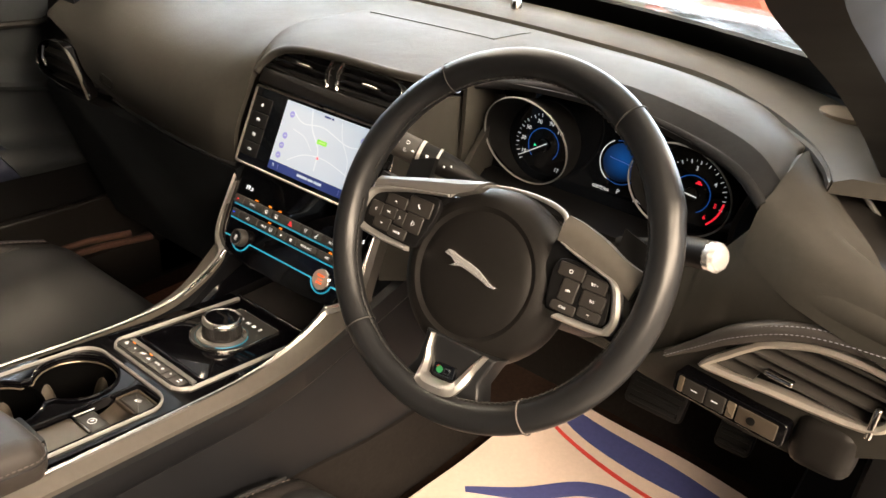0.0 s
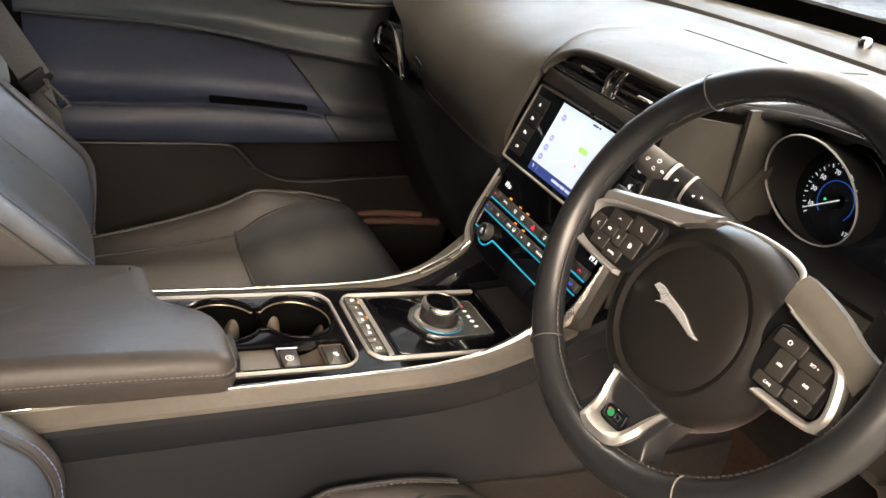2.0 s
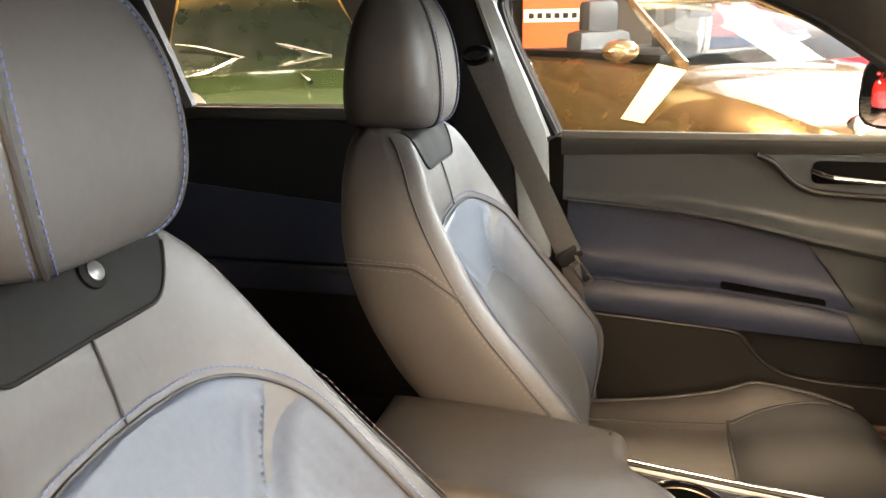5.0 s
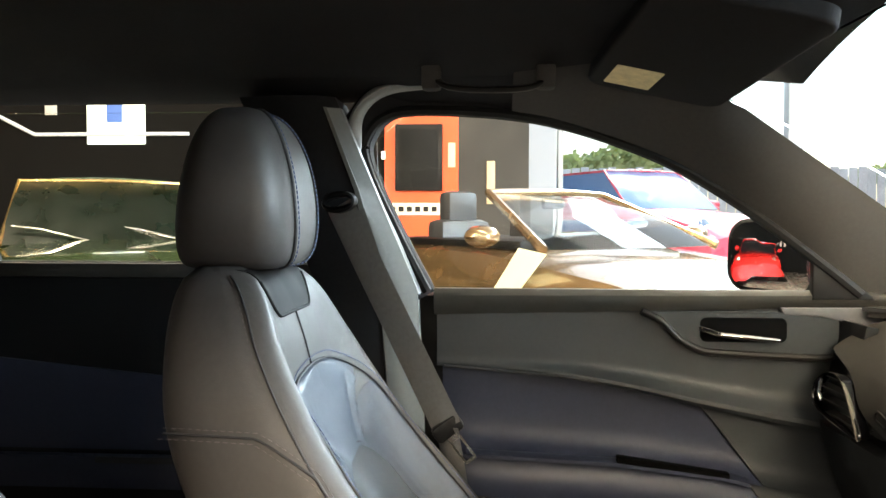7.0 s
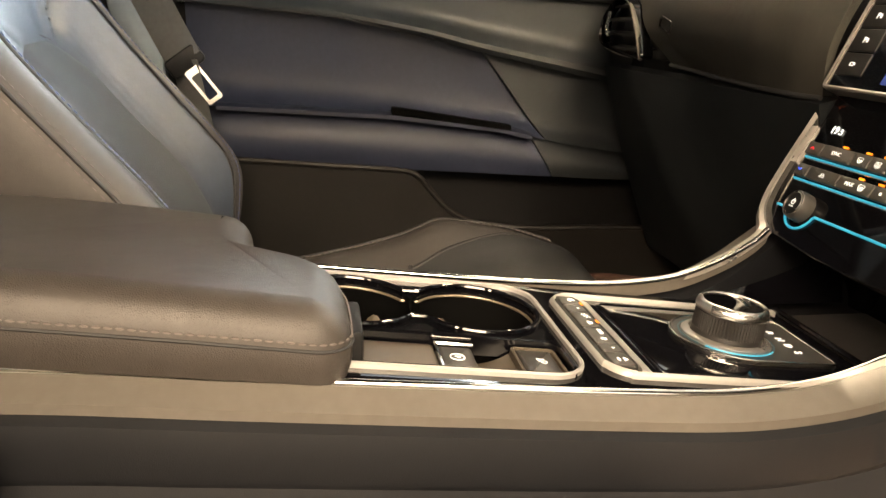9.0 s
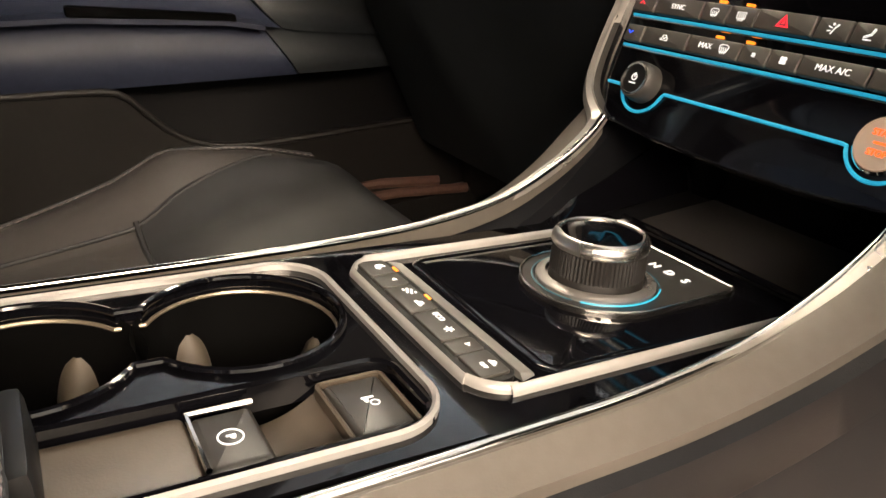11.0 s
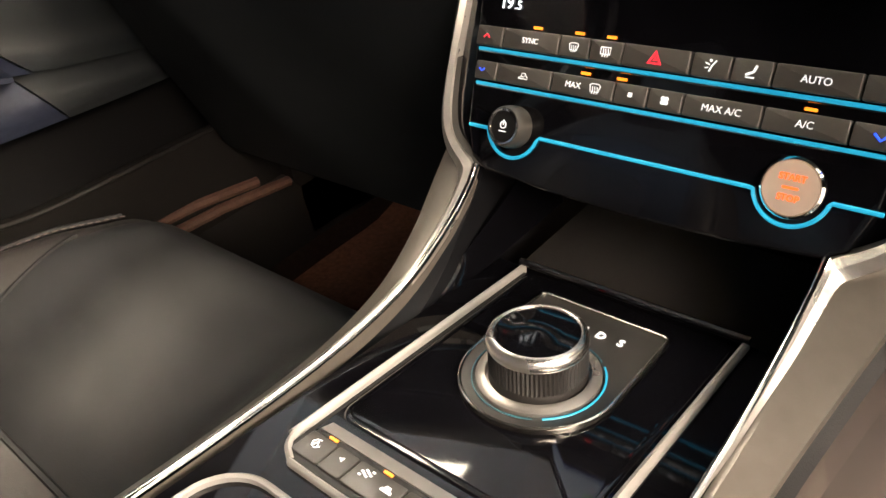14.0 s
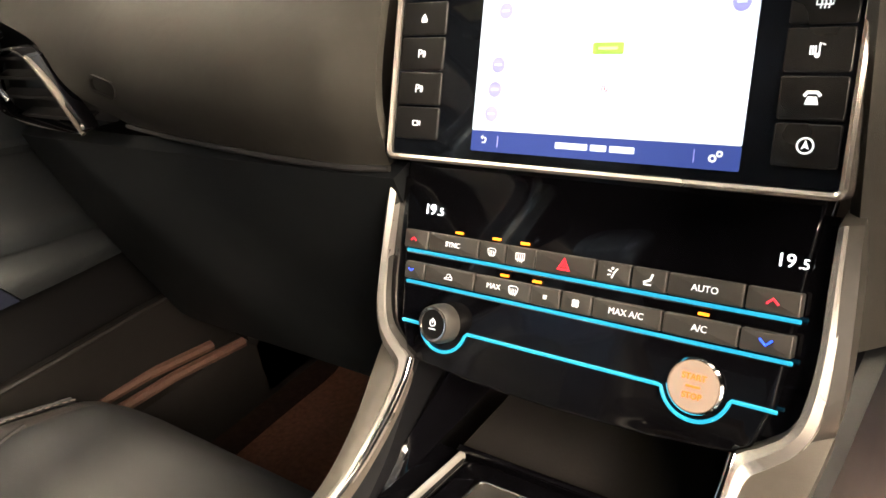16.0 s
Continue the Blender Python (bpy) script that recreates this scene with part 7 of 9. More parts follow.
rvo = [(-0.101, -0.031), (-0.074, 0.0), (-0.054, 0.020), (-0.039, 0.032), (0.0, 0.050), (0.032, 0.056), (0.067, 0.057), (0.088, 0.050), (0.094, 0.025), (0.091, 0.005),
       (0.082, -0.006), (0.064, -0.013), (0.024, -0.019), (-0.021, -0.024), (-0.070, -0.031)][::-1]
rv = vent_frame("side_vent", [tuple(p) for p in spline(rvo, 60, True)], MRV, dash, 0.035, 5, KEY, bezel=0.0075, metal=SATIN)
bm = bmesh.new()
slab(bm, rrect(-0.032, -0.002, -0.004, 0.002, 0.002), -0.004, 0.004, MRV, 0.002)
part("vent_tab", bm, BRIGHT, rv)
bm = bmesh.new()
slab(bm, rrect(0.072, 0.079, -0.016, 0.020, 0.003), -0.004, 0.004, MRV, 0.002)
part("vent_slider", bm, BRIGHT, rv, "chromed vent slider")
swp = thing("lamp_switch_panel", "small dark panel of lamp and boot switches", "switch panel", (0.63, 0.07, 0.725))
MSW = basis((0.633, 0.056, 0.7340), (0.985, -0.16, 0.05), (0, -0.02, 1.0))
bm = bmesh.new()
slab(bm, rrect(-0.066, 0.066, -0.0150, 0.0150, 0.006), -0.02, 0.003, MSW, 0.002)
part("panel", bm, PIANO, swp)
for u0, u1, m_ in ((-0.060, -0.053, BRONZE), (-0.052, -0.026, SWITCH), (-0.025, -0.002, SWITCH), (0.000, 0.010, BRONZE), (0.012, 0.057, SLOT_SATIN)):
    bm = bmesh.new()
    slab(bm, rrect(u0, u1, -0.0105, 0.0105, 0.002), 0, 0.0048, MSW, 0.0012)
    part("button", bm, m_, swp)
for u0 in (-0.039, -0.0135):
    bm = bmesh.new()
    slab(bm, rrect(u0 - 0.004, u0 + 0.004, -0.0006, 0.0006, 0.0003), 0.0045, 0.0052, MSW)
    part("icon", bm, ICON, swp)
bm = bmesh.new()
turned(bm, [(0.005, 0.004), (0.005, 0.0056), (0.0, 0.006)], at_uv(MSW, 0.029, 0.0), 18)
part("lock_cap", bm, DARK, swp)
bm = bmesh.new()
box(bm, 0.700, 0.765, 0.046, 0.12, 0.704, 0.772, 0.022, 4)
part("bonnet_pull", bm, HARD, dash)

# ---- instrument cluster ----
clus = thing("instrument_cluster", "dark instrument cluster with two lit chrome-ringed dials", "instrument cluster", (0.38, 0.2, 0.85))
MI = basis((0.383, 0.205, 0.905), (1, 0, 0), (0, 0.10, 0.995))
bm = bmesh.new()
slab(bm, [(-0.185, -0.070), (0.185, -0.070), (0.205, -0.02), (0.20, 0.045), (0.14, 0.078), (-0.14, 0.078), (-0.19, 0.045), (-0.20, -0.02)], -0.02, 0.0, MI)
part("cluster_face", bm, GLASSBLACK, clus)
bm = bmesh.new()
sheet(bm, lambda u, v: (0.19 + 0.40 * u, 0.150 + 0.065 * v - 0.05 * max(0, u - 0.55) * (1 - v), 0.978 + 0.012 * math.sin(math.pi * min(1, u * 1.1)) - 0.006 * v - 0.03 * max(0, u - 0.6) * (1 - v)), 24, 6, 0.006)
part("hood_lining", bm, DARK, clus)
bm = bmesh.new()
sheet(bm, lambda u, v: (0.205 + 0.385 * u, 0.125 + 0.085 * v, 0.842 + 0.002 * v), 12, 4, 0.006)
part("lower_lining", bm, DARK, clus)
for ex, s0 in ((0.201, 0.1), (0.585, -1)):
    bm = bmesh.new()
    sheet(bm, lambda u, v: (ex + s0 * 0.012 * math.sin(math.pi * v), 0.12 + 0.095 * u, 0.842 + 0.135 * v - (0.02 * v * (1 - u) if s0 < 0 else 0)), 6, 8, 0.006)
    part("cheek_lining", bm, DARK if s0 < 0 else SOFT, clus)


def gauge(cx, numbers, needle_deg, arc, ring_at=(-0.004, 0.010)):
    g = new("gauge")
    g.parent = clus
    g.matrix_parent_inverse = clus.matrix_world.inverted()
    tagged(g, "round dial with white numerals and chrome ring")
    M = at_uv(MI, cx, -0.010, 0.001)
    bm = bmesh.new()
    top = basis(M @ Vector((*ring_at, 0.046)), (1, 0, 0), (0, -0.28, 0.96))
    o, i = circle(0, 0, 0.0652, 56), circle(0, 0, 0.0635, 56)
    ring(bm, o, i, -0.001, 0.001, top, 0.0006)
    part("dial_ring", bm, RING_SATIN, g, "chrome dial ring")
    bm = bmesh.new()
    base = basis(M @ Vector((0, 0, 0.0)), (1, 0, 0), (0, 0.1, 0.995))
    loft(bm, [[top @ Vector((*p, -0.004)) for p in circle(0, 0, 0.0634, 48)], [base @ Vector((*p, 0.0)) for p in circle(0, 0.006, 0.056, 48)]], cap=False)
    part("dial_barrel", bm, RUBBER, g)
    bm = bmesh.new()
    for k in range(29):
        a = radians(220 - 232 * k / 28)
        r0 = 0.0385 if k % 2 == 0 else 0.0412
        c, s = math.cos(a), math.sin(a)
        w = 0.0004 if k % 2 == 0 else 0.00025
        slab(bm, [(r0 * c - w * s, r0 * s + w * c), (0.043 * c - w * s, 0.043 * s + w * c), (0.043 * c + w * s, 0.043 * s - w * c), (r0 * c + w * s, r0 * s - w * c)], 0, 0.0004, M)
    part("dial_ticks", bm, ICON, g)
    for n, deg in numbers:
        a = radians(deg)
        words(n, 0.0078, at_uv(M, 0.0325 * math.cos(a), 0.0325 * math.sin(a), 0.0004), ICON_RED if n in ("6", "5") else ICON, g, "numeral")
    bm = bmesh.new()
    a0, a1 = arc
    tube(bm, [M @ Vector((0.0235 * math.cos(radians(a)), 0.0235 * math.sin(radians(a)), 0.0004)) for a in np.linspace(a0, a1, 50)], 0.00055, seg=5)
    part("blue_arc", bm, DIAL_BLUE, g)
    a = radians(needle_deg)
    bm = bmesh.new()
    tube(bm, [M @ Vector((-0.009 * math.cos(a), -0.009 * math.sin(a), 0.0058)), M @ Vector((0.040 * math.cos(a), 0.040 * math.sin(a), 0.004))], [0.0009, 0.0005], seg=6)
    part("needle", bm, ICON, g, "white pointer")
    bm = bmesh.new()
    turned(bm, [(0.0085, 0), (0.008, 0.004), (0.0, 0.005)], M, 24)
    part("needle_hub", bm, DARK, g)
    return g


g1 = gauge(-0.105, [("10", 208), ("30", 176), ("50", 146), ("70", 112), ("90", 78), ("110", 46)], 214, (230, -40))
bm = bmesh.new()
glyph(bm, "right", at_uv(MI, -0.116, -0.012, 0.004), 0.004)
part("indicator_arrow", bm, ICON_GREEN, g1)
words("17", 0.0075, at_uv(MI, -0.078, -0.038, 0.002), ICON, g1, "numeral")
g2 = gauge(0.108, [("1", 178), ("2", 140), ("3", 92), ("4", 38), ("5", -10), ("6", -45)], 174, (200, -60), (-0.002, 0.012))
icon("car", at_uv(MI, 0.114, 0.006, 0.002), 0.0045, ICON_RED, g2)
bm = bmesh.new()
MI2 = at_uv(MI, 0.108, -0.010, 0.001)
tube(bm, [MI2 @ Vector((0.041 * math.cos(radians(a)), 0.041 * math.sin(radians(a)), 0.0006)) for a in range(0, -50, -4)], 0.0012, seg=5)
part("red_band", bm, ICON_RED, g2)
bm = bmesh.new()
slab(bm, circle(0.010, 0.000, 0.025, 40), 0.0, 0.0012, MI)
INFO = mat("info_blue", (0.004, 0.02, 0.08), 0.4, emit=(0.012, 0.16, 0.62), emit_power=0.5, noise_amt=0)
nt = INFO.node_tree
ln = nt.nodes.new("ShaderNodeVectorMath")
ln.operation = "DISTANCE"
ln.inputs[1].default_value = MI @ Vector((0.012, 0.004, 0))
nt.links.new(nt.nodes.new("ShaderNodeNewGeometry").outputs["Position"], ln.inputs[0])
fade = nt.nodes.new("ShaderNodeMapRange")
fade.inputs["From Max"].default_value, fade.inputs["To Min"].default_value, fade.inputs["To Max"].default_value = 0.027, 0.34, 0.012
nt.links.new(ln.outputs["Value"], fade.inputs["Value"])
nt.links.new(fade.outputs[0], nt.nodes["Principled BSDF"].inputs["Emission Strength"])
part("info_display", bm, INFO, clus, "blue round information display")
bm = bmesh.new()
tube(bm, [MI @ Vector((-0.006, 0.004, 0.0014)), MI @ Vector((0.010, 0.002, 0.0014)), MI @ Vector((0.026, 0.000, 0.0014))], 0.0004, seg=5)
part("info_bar", bm, LCD_LILAC, clus)
bm = bmesh.new()
tube(bm, [MI @ Vector((0.010 + 0.0285 * math.cos(radians(q)), 0.0285 * math.sin(radians(q)), 0.001)) for q in range(-120, 118, 7)], 0.0004, seg=5)
part("info_rim", bm, DIAL_BLUE, clus)
bm = bmesh.new()
tube(bm, [MI @ Vector((0.010 + 0.0295 * math.cos(radians(a)), 0.000 + 0.0295 * math.sin(radians(a)), 0.001)) for a in range(120, 242, 6)], 0.0007, seg=5)
part("fuel_arc", bm, ICON, clus)
words("15:08", 0.0075, at_uv(MI, 0.0, 0.038, 0.001), ICON, clus)
words("050727mi", 0.0060, at_uv(MI, -0.010, -0.040, 0.001), ICON, clus)
words("P", 0.0085, at_uv(MI, 0.015, -0.038, 0.001), ICON, clus)
words("50mi", 0.0060, at_uv(MI, 0.043, -0.042, 0.001), ICON, clus)
bm = bmesh.new()
ring(bm, circle(0.0, 0.049, 0.0065, 22), circle(0.0, 0.049, 0.0050, 22), 0.0005, 0.001, MI)
part("speed_sign", bm, ICON_RED, clus)
bm = bmesh.new()
slab(bm, circle(0.0, 0.049, 0.0050, 20), 0.0002, 0.0008, MI)
part("speed_sign", bm, ICON, clus)

# ---- steering wheel ----
WA = radians(27)
MW = basis((0.388, -0.082, 0.897), (1, 0, 0), (0, math.sin(WA), math.cos(WA)))
wheel = thing("steering_wheel", "black leather three-spoke steering wheel with metal trims", "steering wheel", MW @ Vector((0, 0, -0.05)))
RW = 0.1835
RIM_THREAD = mat("rim_thread", (0.030, 0.029, 0.028), 0.6, noise_amt=0.1)
bm = bmesh.new()
loops = []
for k in range(120):
    a = 2 * math.pi * k / 120
    c, s = math.cos(a), math.sin(a)
    thumb = math.exp(-(((math.degrees(a) - 25) % 360 - 0) / 14) ** 2) + math.exp(-((((math.degrees(a) - 155) % 360)) / 14) ** 2)
    r1, r2 = 0.0160 + 0.0015 * thumb, 0.0172
    loop = []
    for j in range(18):
        b = 2 * math.pi * j / 18
        loop.append(MW @ Vector(((RW + r1 * math.cos(b)) * c, (RW + r1 * math.cos(b)) * s, r2 * math.sin(b))))
    loops.append(loop)
loops.append(loops[0])
vs = [[bm.verts.new(p) for p in lp] for lp in loops[:-1]]
for i in range(120):
    for j in range(18):
        bm.faces.new((vs[i][j], vs[i][(j + 1) % 18], vs[(i + 1) % 120][(j + 1) % 18], vs[(i + 1) % 120][j]))
part("rim", bm, RIM_LEATHER, wheel)
for a in (58, 128, 232, 306):
    bm = bmesh.new()
    c, s = math.cos(radians(a)), math.sin(radians(a))
    tube(bm, [MW @ Vector(((RW + 0.0172 * math.cos(b)) * c, (RW + 0.0172 * math.cos(b)) * s, 0.0181 * math.sin(b))) for b in np.linspace(0, 2 * math.pi, 28, endpoint=False)], 0.0009, closed=True, seg=5)
    part("rim_seam", bm, RIM_THREAD if a != 306 else THREAD_DARK, wheel)
for a0, a1 in ((58, 128), (128, 175), (5, 58), (185, 232), (306, 355), (232, 306)):
    path = [MW @ Vector(((RW - 0.0165) * math.cos(radians(a)), (RW - 0.0165) * math.sin(radians(a)), 0.0035)) for a in np.linspace(a0, a1, 40)]
    stitches("stitching", path, RIM_THREAD, wheel, r=0.0012, step=0.006, length=0.005)
HC = (-0.012, -0.043)
MH = at_uv(MW, HC[0], HC[1], -0.017)
bm = bmesh.new()
turned(bm, [(0.085, -0.066), (0.096, -0.048), (0.0985, -0.034), (0.0965, -0.021), (0.090, -0.009), (0.081, -0.002), (0.073, 0.0005), (0.0695, -0.0012), (0.0675, -0.0022), (0.0650, -0.0008), (0.057, 0.002), (0.034, 0.0055), (0.0, 0.007)], MH, 72)
part("airbag_pad", bm, HARD, wheel, "round dark soft centre pad")
# leaping emblem as a plain slender shape
EMBLEM = mat("polished_emblem", (0.80, 0.80, 0.80), 0.26, metal=0.75, noise_amt=0.03)
bm = bmesh.new()
em = [(-0.034, 0.011), (-0.030, 0.0155), (-0.022, 0.014), (-0.012, 0.0095), (0.0, 0.006), (0.012, 0.001), (0.022, -0.006), (0.030, -0.0115), (0.036, -0.0125), (0.034, -0.0145), (0.026, -0.0140),
      (0.016, -0.0095), (0.006, -0.0055), (-0.004, -0.002), (-0.012, 0.000), (-0.018, -0.001), (-0.026, -0.0015), (-0.019, 0.002), (-0.024, 0.007), (-0.030, 0.009)]
slab(bm, em[::-1], 0.002, 0.0095, at_uv(MH, -0.001, 0.0045) @ Matrix.Rotation(radians(8.5), 4, "Z"), 0.0010)
part("emblem", bm, EMBLEM, wheel, "slender chrome emblem")
bm = bmesh.new()
turned(bm, [(0.045, -0.10), (0.048, -0.05), (0.06, -0.03)], MH, 30)
part("wheel_boss", bm, DARK, wheel)
# spokes, each with its switch pad, satin bar above and bright trim round the outer end
SPOKES = {
    -1: dict(pad=[(-0.080, 0.016), (-0.150, 0.003), (-0.166, -0.010), (-0.170, -0.036), (-0.160, -0.041), (-0.104, -0.044), (-0.086, -0.036)],
             outer=[(-0.068, 0.026), (-0.118, 0.0165), (-0.158, 0.0065), (-0.173, -0.0045), (-0.178, -0.024), (-0.177, -0.040), (-0.167, -0.047), (-0.136, -0.0495), (-0.096, -0.0495)],
             inner=[(-0.068, 0.0235), (-0.116, 0.013), (-0.152, 0.002), (-0.165, -0.008), (-0.169, -0.022), (-0.169, -0.035), (-0.161, -0.040), (-0.132, -0.0435), (-0.097, -0.0445)],
             top=[(-0.028, 0.054), (-0.056, 0.047), (-0.098, 0.036), (-0.134, 0.026), (-0.165, 0.018)],
             low=[(-0.040, 0.040), (-0.068, 0.0265), (-0.105, 0.019), (-0.140, 0.011), (-0.166, 0.002)],
             cells=((-0.145, -0.117, -0.0095, 0.0035, "up"), (-0.1145, -0.083, -0.0075, 0.010, "phone"), (-0.163, -0.147, -0.028, -0.0105, "left"), (-0.1455, -0.1265, -0.0235, -0.0108, "OK"),
                    (-0.125, -0.1130, -0.027, -0.0108, "right"), (-0.1115, -0.089, -0.0285, -0.0090, "voice"), (-0.152, -0.1295, -0.0385, -0.0250, "down"), (-0.128, -0.1045, -0.0410, -0.0295, "MODE"))),
    1: dict(pad=[(0.079, 0.0085), (0.132, 0.0045), (0.1395, -0.005), (0.1435, -0.027), (0.139, -0.0375), (0.096, -0.0415), (0.080, -0.036)],
            outer=[(0.082, 0.0215), (0.101, 0.0170), (0.125, 0.0115), (0.143, 0.0060), (0.1525, -0.0085), (0.1575, -0.026), (0.1555, -0.0375), (0.1495, -0.0440), (0.127, -0.0472), (0.093, -0.0487)],
            inner=[(0.081, 0.0190), (0.099, 0.0140), (0.121, 0.0085), (0.135, 0.0035), (0.1430, -0.0120), (0.1475, -0.028), (0.1455, -0.0355), (0.1415, -0.0395), (0.125, -0.0412), (0.096, -0.0428)],
            top=[(0.0705, 0.0510), (0.088, 0.0480), (0.114, 0.0405), (0.138, 0.0300), (0.164, 0.0235)],
            low=[(0.069, 0.024), (0.084, 0.0212), (0.101, 0.0168), (0.128, 0.0105), (0.158, -0.004)],
            cells=((0.081, 0.108, -0.006, 0.0065, "ring"), (0.090, 0.1065, -0.0295, -0.0075, "LIM"), (0.1095, 0.134, -0.0100, 0.0030, "SET +"), (0.113, 0.1375, -0.0265, -0.0115, "RES"),
                   (0.086, 0.1120, -0.0400, -0.0312, "CAN"), (0.1145, 0.138, -0.0365, -0.0282, "dash")))}
MWp = at_uv(MW, 0, 0, -0.012)
# browner, darker copy of the spoke trim: right bar's shade put into colour
SPOKE_SATIN_SHADED = mat("spoke_satin_shaded", (0.10, 0.092, 0.080), 0.38, metal=0.15, noise_amt=0.08)
for sx, S in SPOKES.items():
    bm = bmesh.new()
    loops = []
    for k in range(15):
        f = k / 14
        u = sx * (0.060 + 0.108 * f)
        top_v = 0.026 - 0.012 * f + 0.010 * f ** 4
        bot_v = -0.044 - 0.004 * f
        d = -0.024 + 0.010 * f ** 2
        loops.append([MW @ Vector((u, top_v, d)), MW @ Vector((u, (top_v + bot_v) / 2, d + 0.004)), MW @ Vector((u, bot_v, d)), MW @ Vector((u, bot_v, d - 0.022)), MW @ Vector((u, top_v, d - 0.022))])
    loft(bm, loops)
    part("spoke", bm, DARK, wheel)
    pad = [tuple(p) for p in spline(S["pad"], 44, True)]
    if sx > 0:
        pad = pad[::-1]
    bm = bmesh.new()
    slab(bm, pad, -0.006, 0.0022, MWp, 0.001)
    sp = part("switch_pad", bm, DARK, wheel, "dark pad of wheel switches")
    for q0, q1, d0, d1, mark in S["cells"]:
        bm = bmesh.new()
        slab(bm, rrect(q0 - 0.0006, q1 + 0.0006, d0 - 0.0006, d1 + 0.0006, 0.0025), 0.0, 0.0040, MWp, 0.0010)
        bt = part("button", bm, SWITCH, sp)
        Mb = at_uv(MWp, (q0 + q1) / 2, (d0 + d1) / 2, 0.0041)
        if mark.isupper():
            words(mark, 0.0034, Mb, ICON, bt)
        else:
            bm = bmesh.new()
            if mark == "left":
                tube(bm, [Mb @ Vector(p) for p in ((0.0014, 0.0016, 0), (-0.001, 0, 0), (0.0014, -0.0016, 0))], 0.0004, seg=5)
            elif mark == "right":
                tube(bm, [Mb @ Vector(p) for p in ((-0.0014, 0.0016, 0), (0.001, 0, 0), (-0.0014, -0.0016, 0))], 0.0004, seg=5)
            elif mark == "phone":
                tube(bm, [Mb @ Vector(p) for p in ((-0.002, 0.0022, 0), (-0.0012, -0.0006, 0), (0.0012, -0.0018, 0))], [0.0009, 0.0005, 0.0009], seg=6)
            elif mark == "voice":
                tube(bm, [Mb @ Vector(p) for p in ((-0.0006, 0.0028, 0), (-0.0014, 0.0004, 0), (-0.0010, -0.0026, 0))], 0.0005, seg=5)
                tube(bm, [Mb @ Vector(p) for p in ((0.0012, 0.0020, 0), (0.0020, 0, 0), (0.0010, -0.0020, 0))], 0.0004, seg=5)
            elif mark == "dash":
                tube(bm, [Mb @ Vector(p) for p in ((-0.0014, 0, 0), (0, 0, 0), (0.0014, 0, 0))], 0.0004, seg=5)
            else:
                glyph(bm, mark, Mb, 0.0020)
            part("icon", bm, ICON, bt)
    bm = bmesh.new()
    o, i = spline(S["outer"], 60), spline(S["inner"], 60)
    loft(bm, [[MW @ Vector((*p, -0.014)), MW @ Vector((*p, -0.0045)), MW @ Vector((*((p * 2 + q) / 3), -0.0015)), MW @ Vector((*((p + 2 * q) / 3), -0.0025)), MW @ Vector((*q, -0.008)), MW @ Vector((*q, -0.014))] for p, q in zip(o, i)])
    part("spoke_trim", bm, TRIM_METAL, wheel, "bright curved metal trim")
    bm = bmesh.new()
    o, i = spline(S["top"], 40), spline(S["low"], 40)
    loft(bm, [[MW @ Vector((*p, -0.024)), MW @ Vector((*p, -0.011)), MW @ Vector((*(p * 0.7 + q * 0.3), -0.0055)), MW @ Vector((*(p * 0.3 + q * 0.7), -0.0045)), MW @ Vector((*q, -0.0065)), MW @ Vector((*q, -0.024))] for p, q in zip(o, i)])
    part("spoke_bar", bm, WHEEL_TRIM if sx < 0 else SPOKE_SATIN_SHADED, wheel, "satin metal upper spoke trim")
bm = bmesh.new()
arch = spline([(-0.068, 0.025, -0.009), (-0.052, 0.037, -0.012), (-0.026, 0.0505, -0.014), (0.006, 0.0560, -0.015), (0.039, 0.0560, -0.014), (0.060, 0.0520, -0.012), (0.0685, 0.046, -0.010), (0.0695, 0.036, -0.009), (0.071, 0.0255, -0.008), (0.083, 0.0205, -0.006)], 60)
tube(bm, [MW @ Vector(p) for p in arch], [0.0011 + 0.0019 * math.exp(-((k - 32) / 13) ** 2) for k in range(60)], seg=10)
part("hub_arch", bm, TRIM_METAL, wheel, "bright metal arch over the centre pad")
# lower spoke with badge
bm = bmesh.new()
lo_sp = [(-0.038, -0.116), (0.054, -0.114), (0.050, -0.124), (0.044, -0.145), (0.052, -0.166), (0.064, -0.178), (-0.058, -0.178), (-0.044, -0.166), (-0.036, -0.150), (-0.036, -0.125)]
slab(bm, lo_sp[::-1], -0.040, -0.0105, MW, 0.004)
part("lower_spoke", bm, RIM_LEATHER, wheel, "leather-wrapped lower spoke")
vo = [(-0.0290, -0.117), (-0.0285, -0.140), (-0.0282, -0.165), (-0.0245, -0.1710), (-0.013, -0.1745), (0.010, -0.1725), (0.0205, -0.1680), (0.026, -0.1590), (0.036, -0.136), (0.0445, -0.115)]
vi = [(-0.0248, -0.117), (-0.0215, -0.138), (-0.0190, -0.156), (-0.0170, -0.1590), (-0.010, -0.1605), (0.009, -0.1590), (0.0150, -0.1560), (0.019, -0.1490), (0.030, -0.130), (0.0385, -0.115)]
bm = bmesh.new()


def on_spoke(p, w):
    """The lower spoke rises towards the rim."""
    k = min(1.0, max(0.0, (-p[1] - 0.135) / 0.035))
    return MW @ Vector((p[0] + 0.009 * k, p[1] + 0.004 * k, w + 0.019 * k * k))


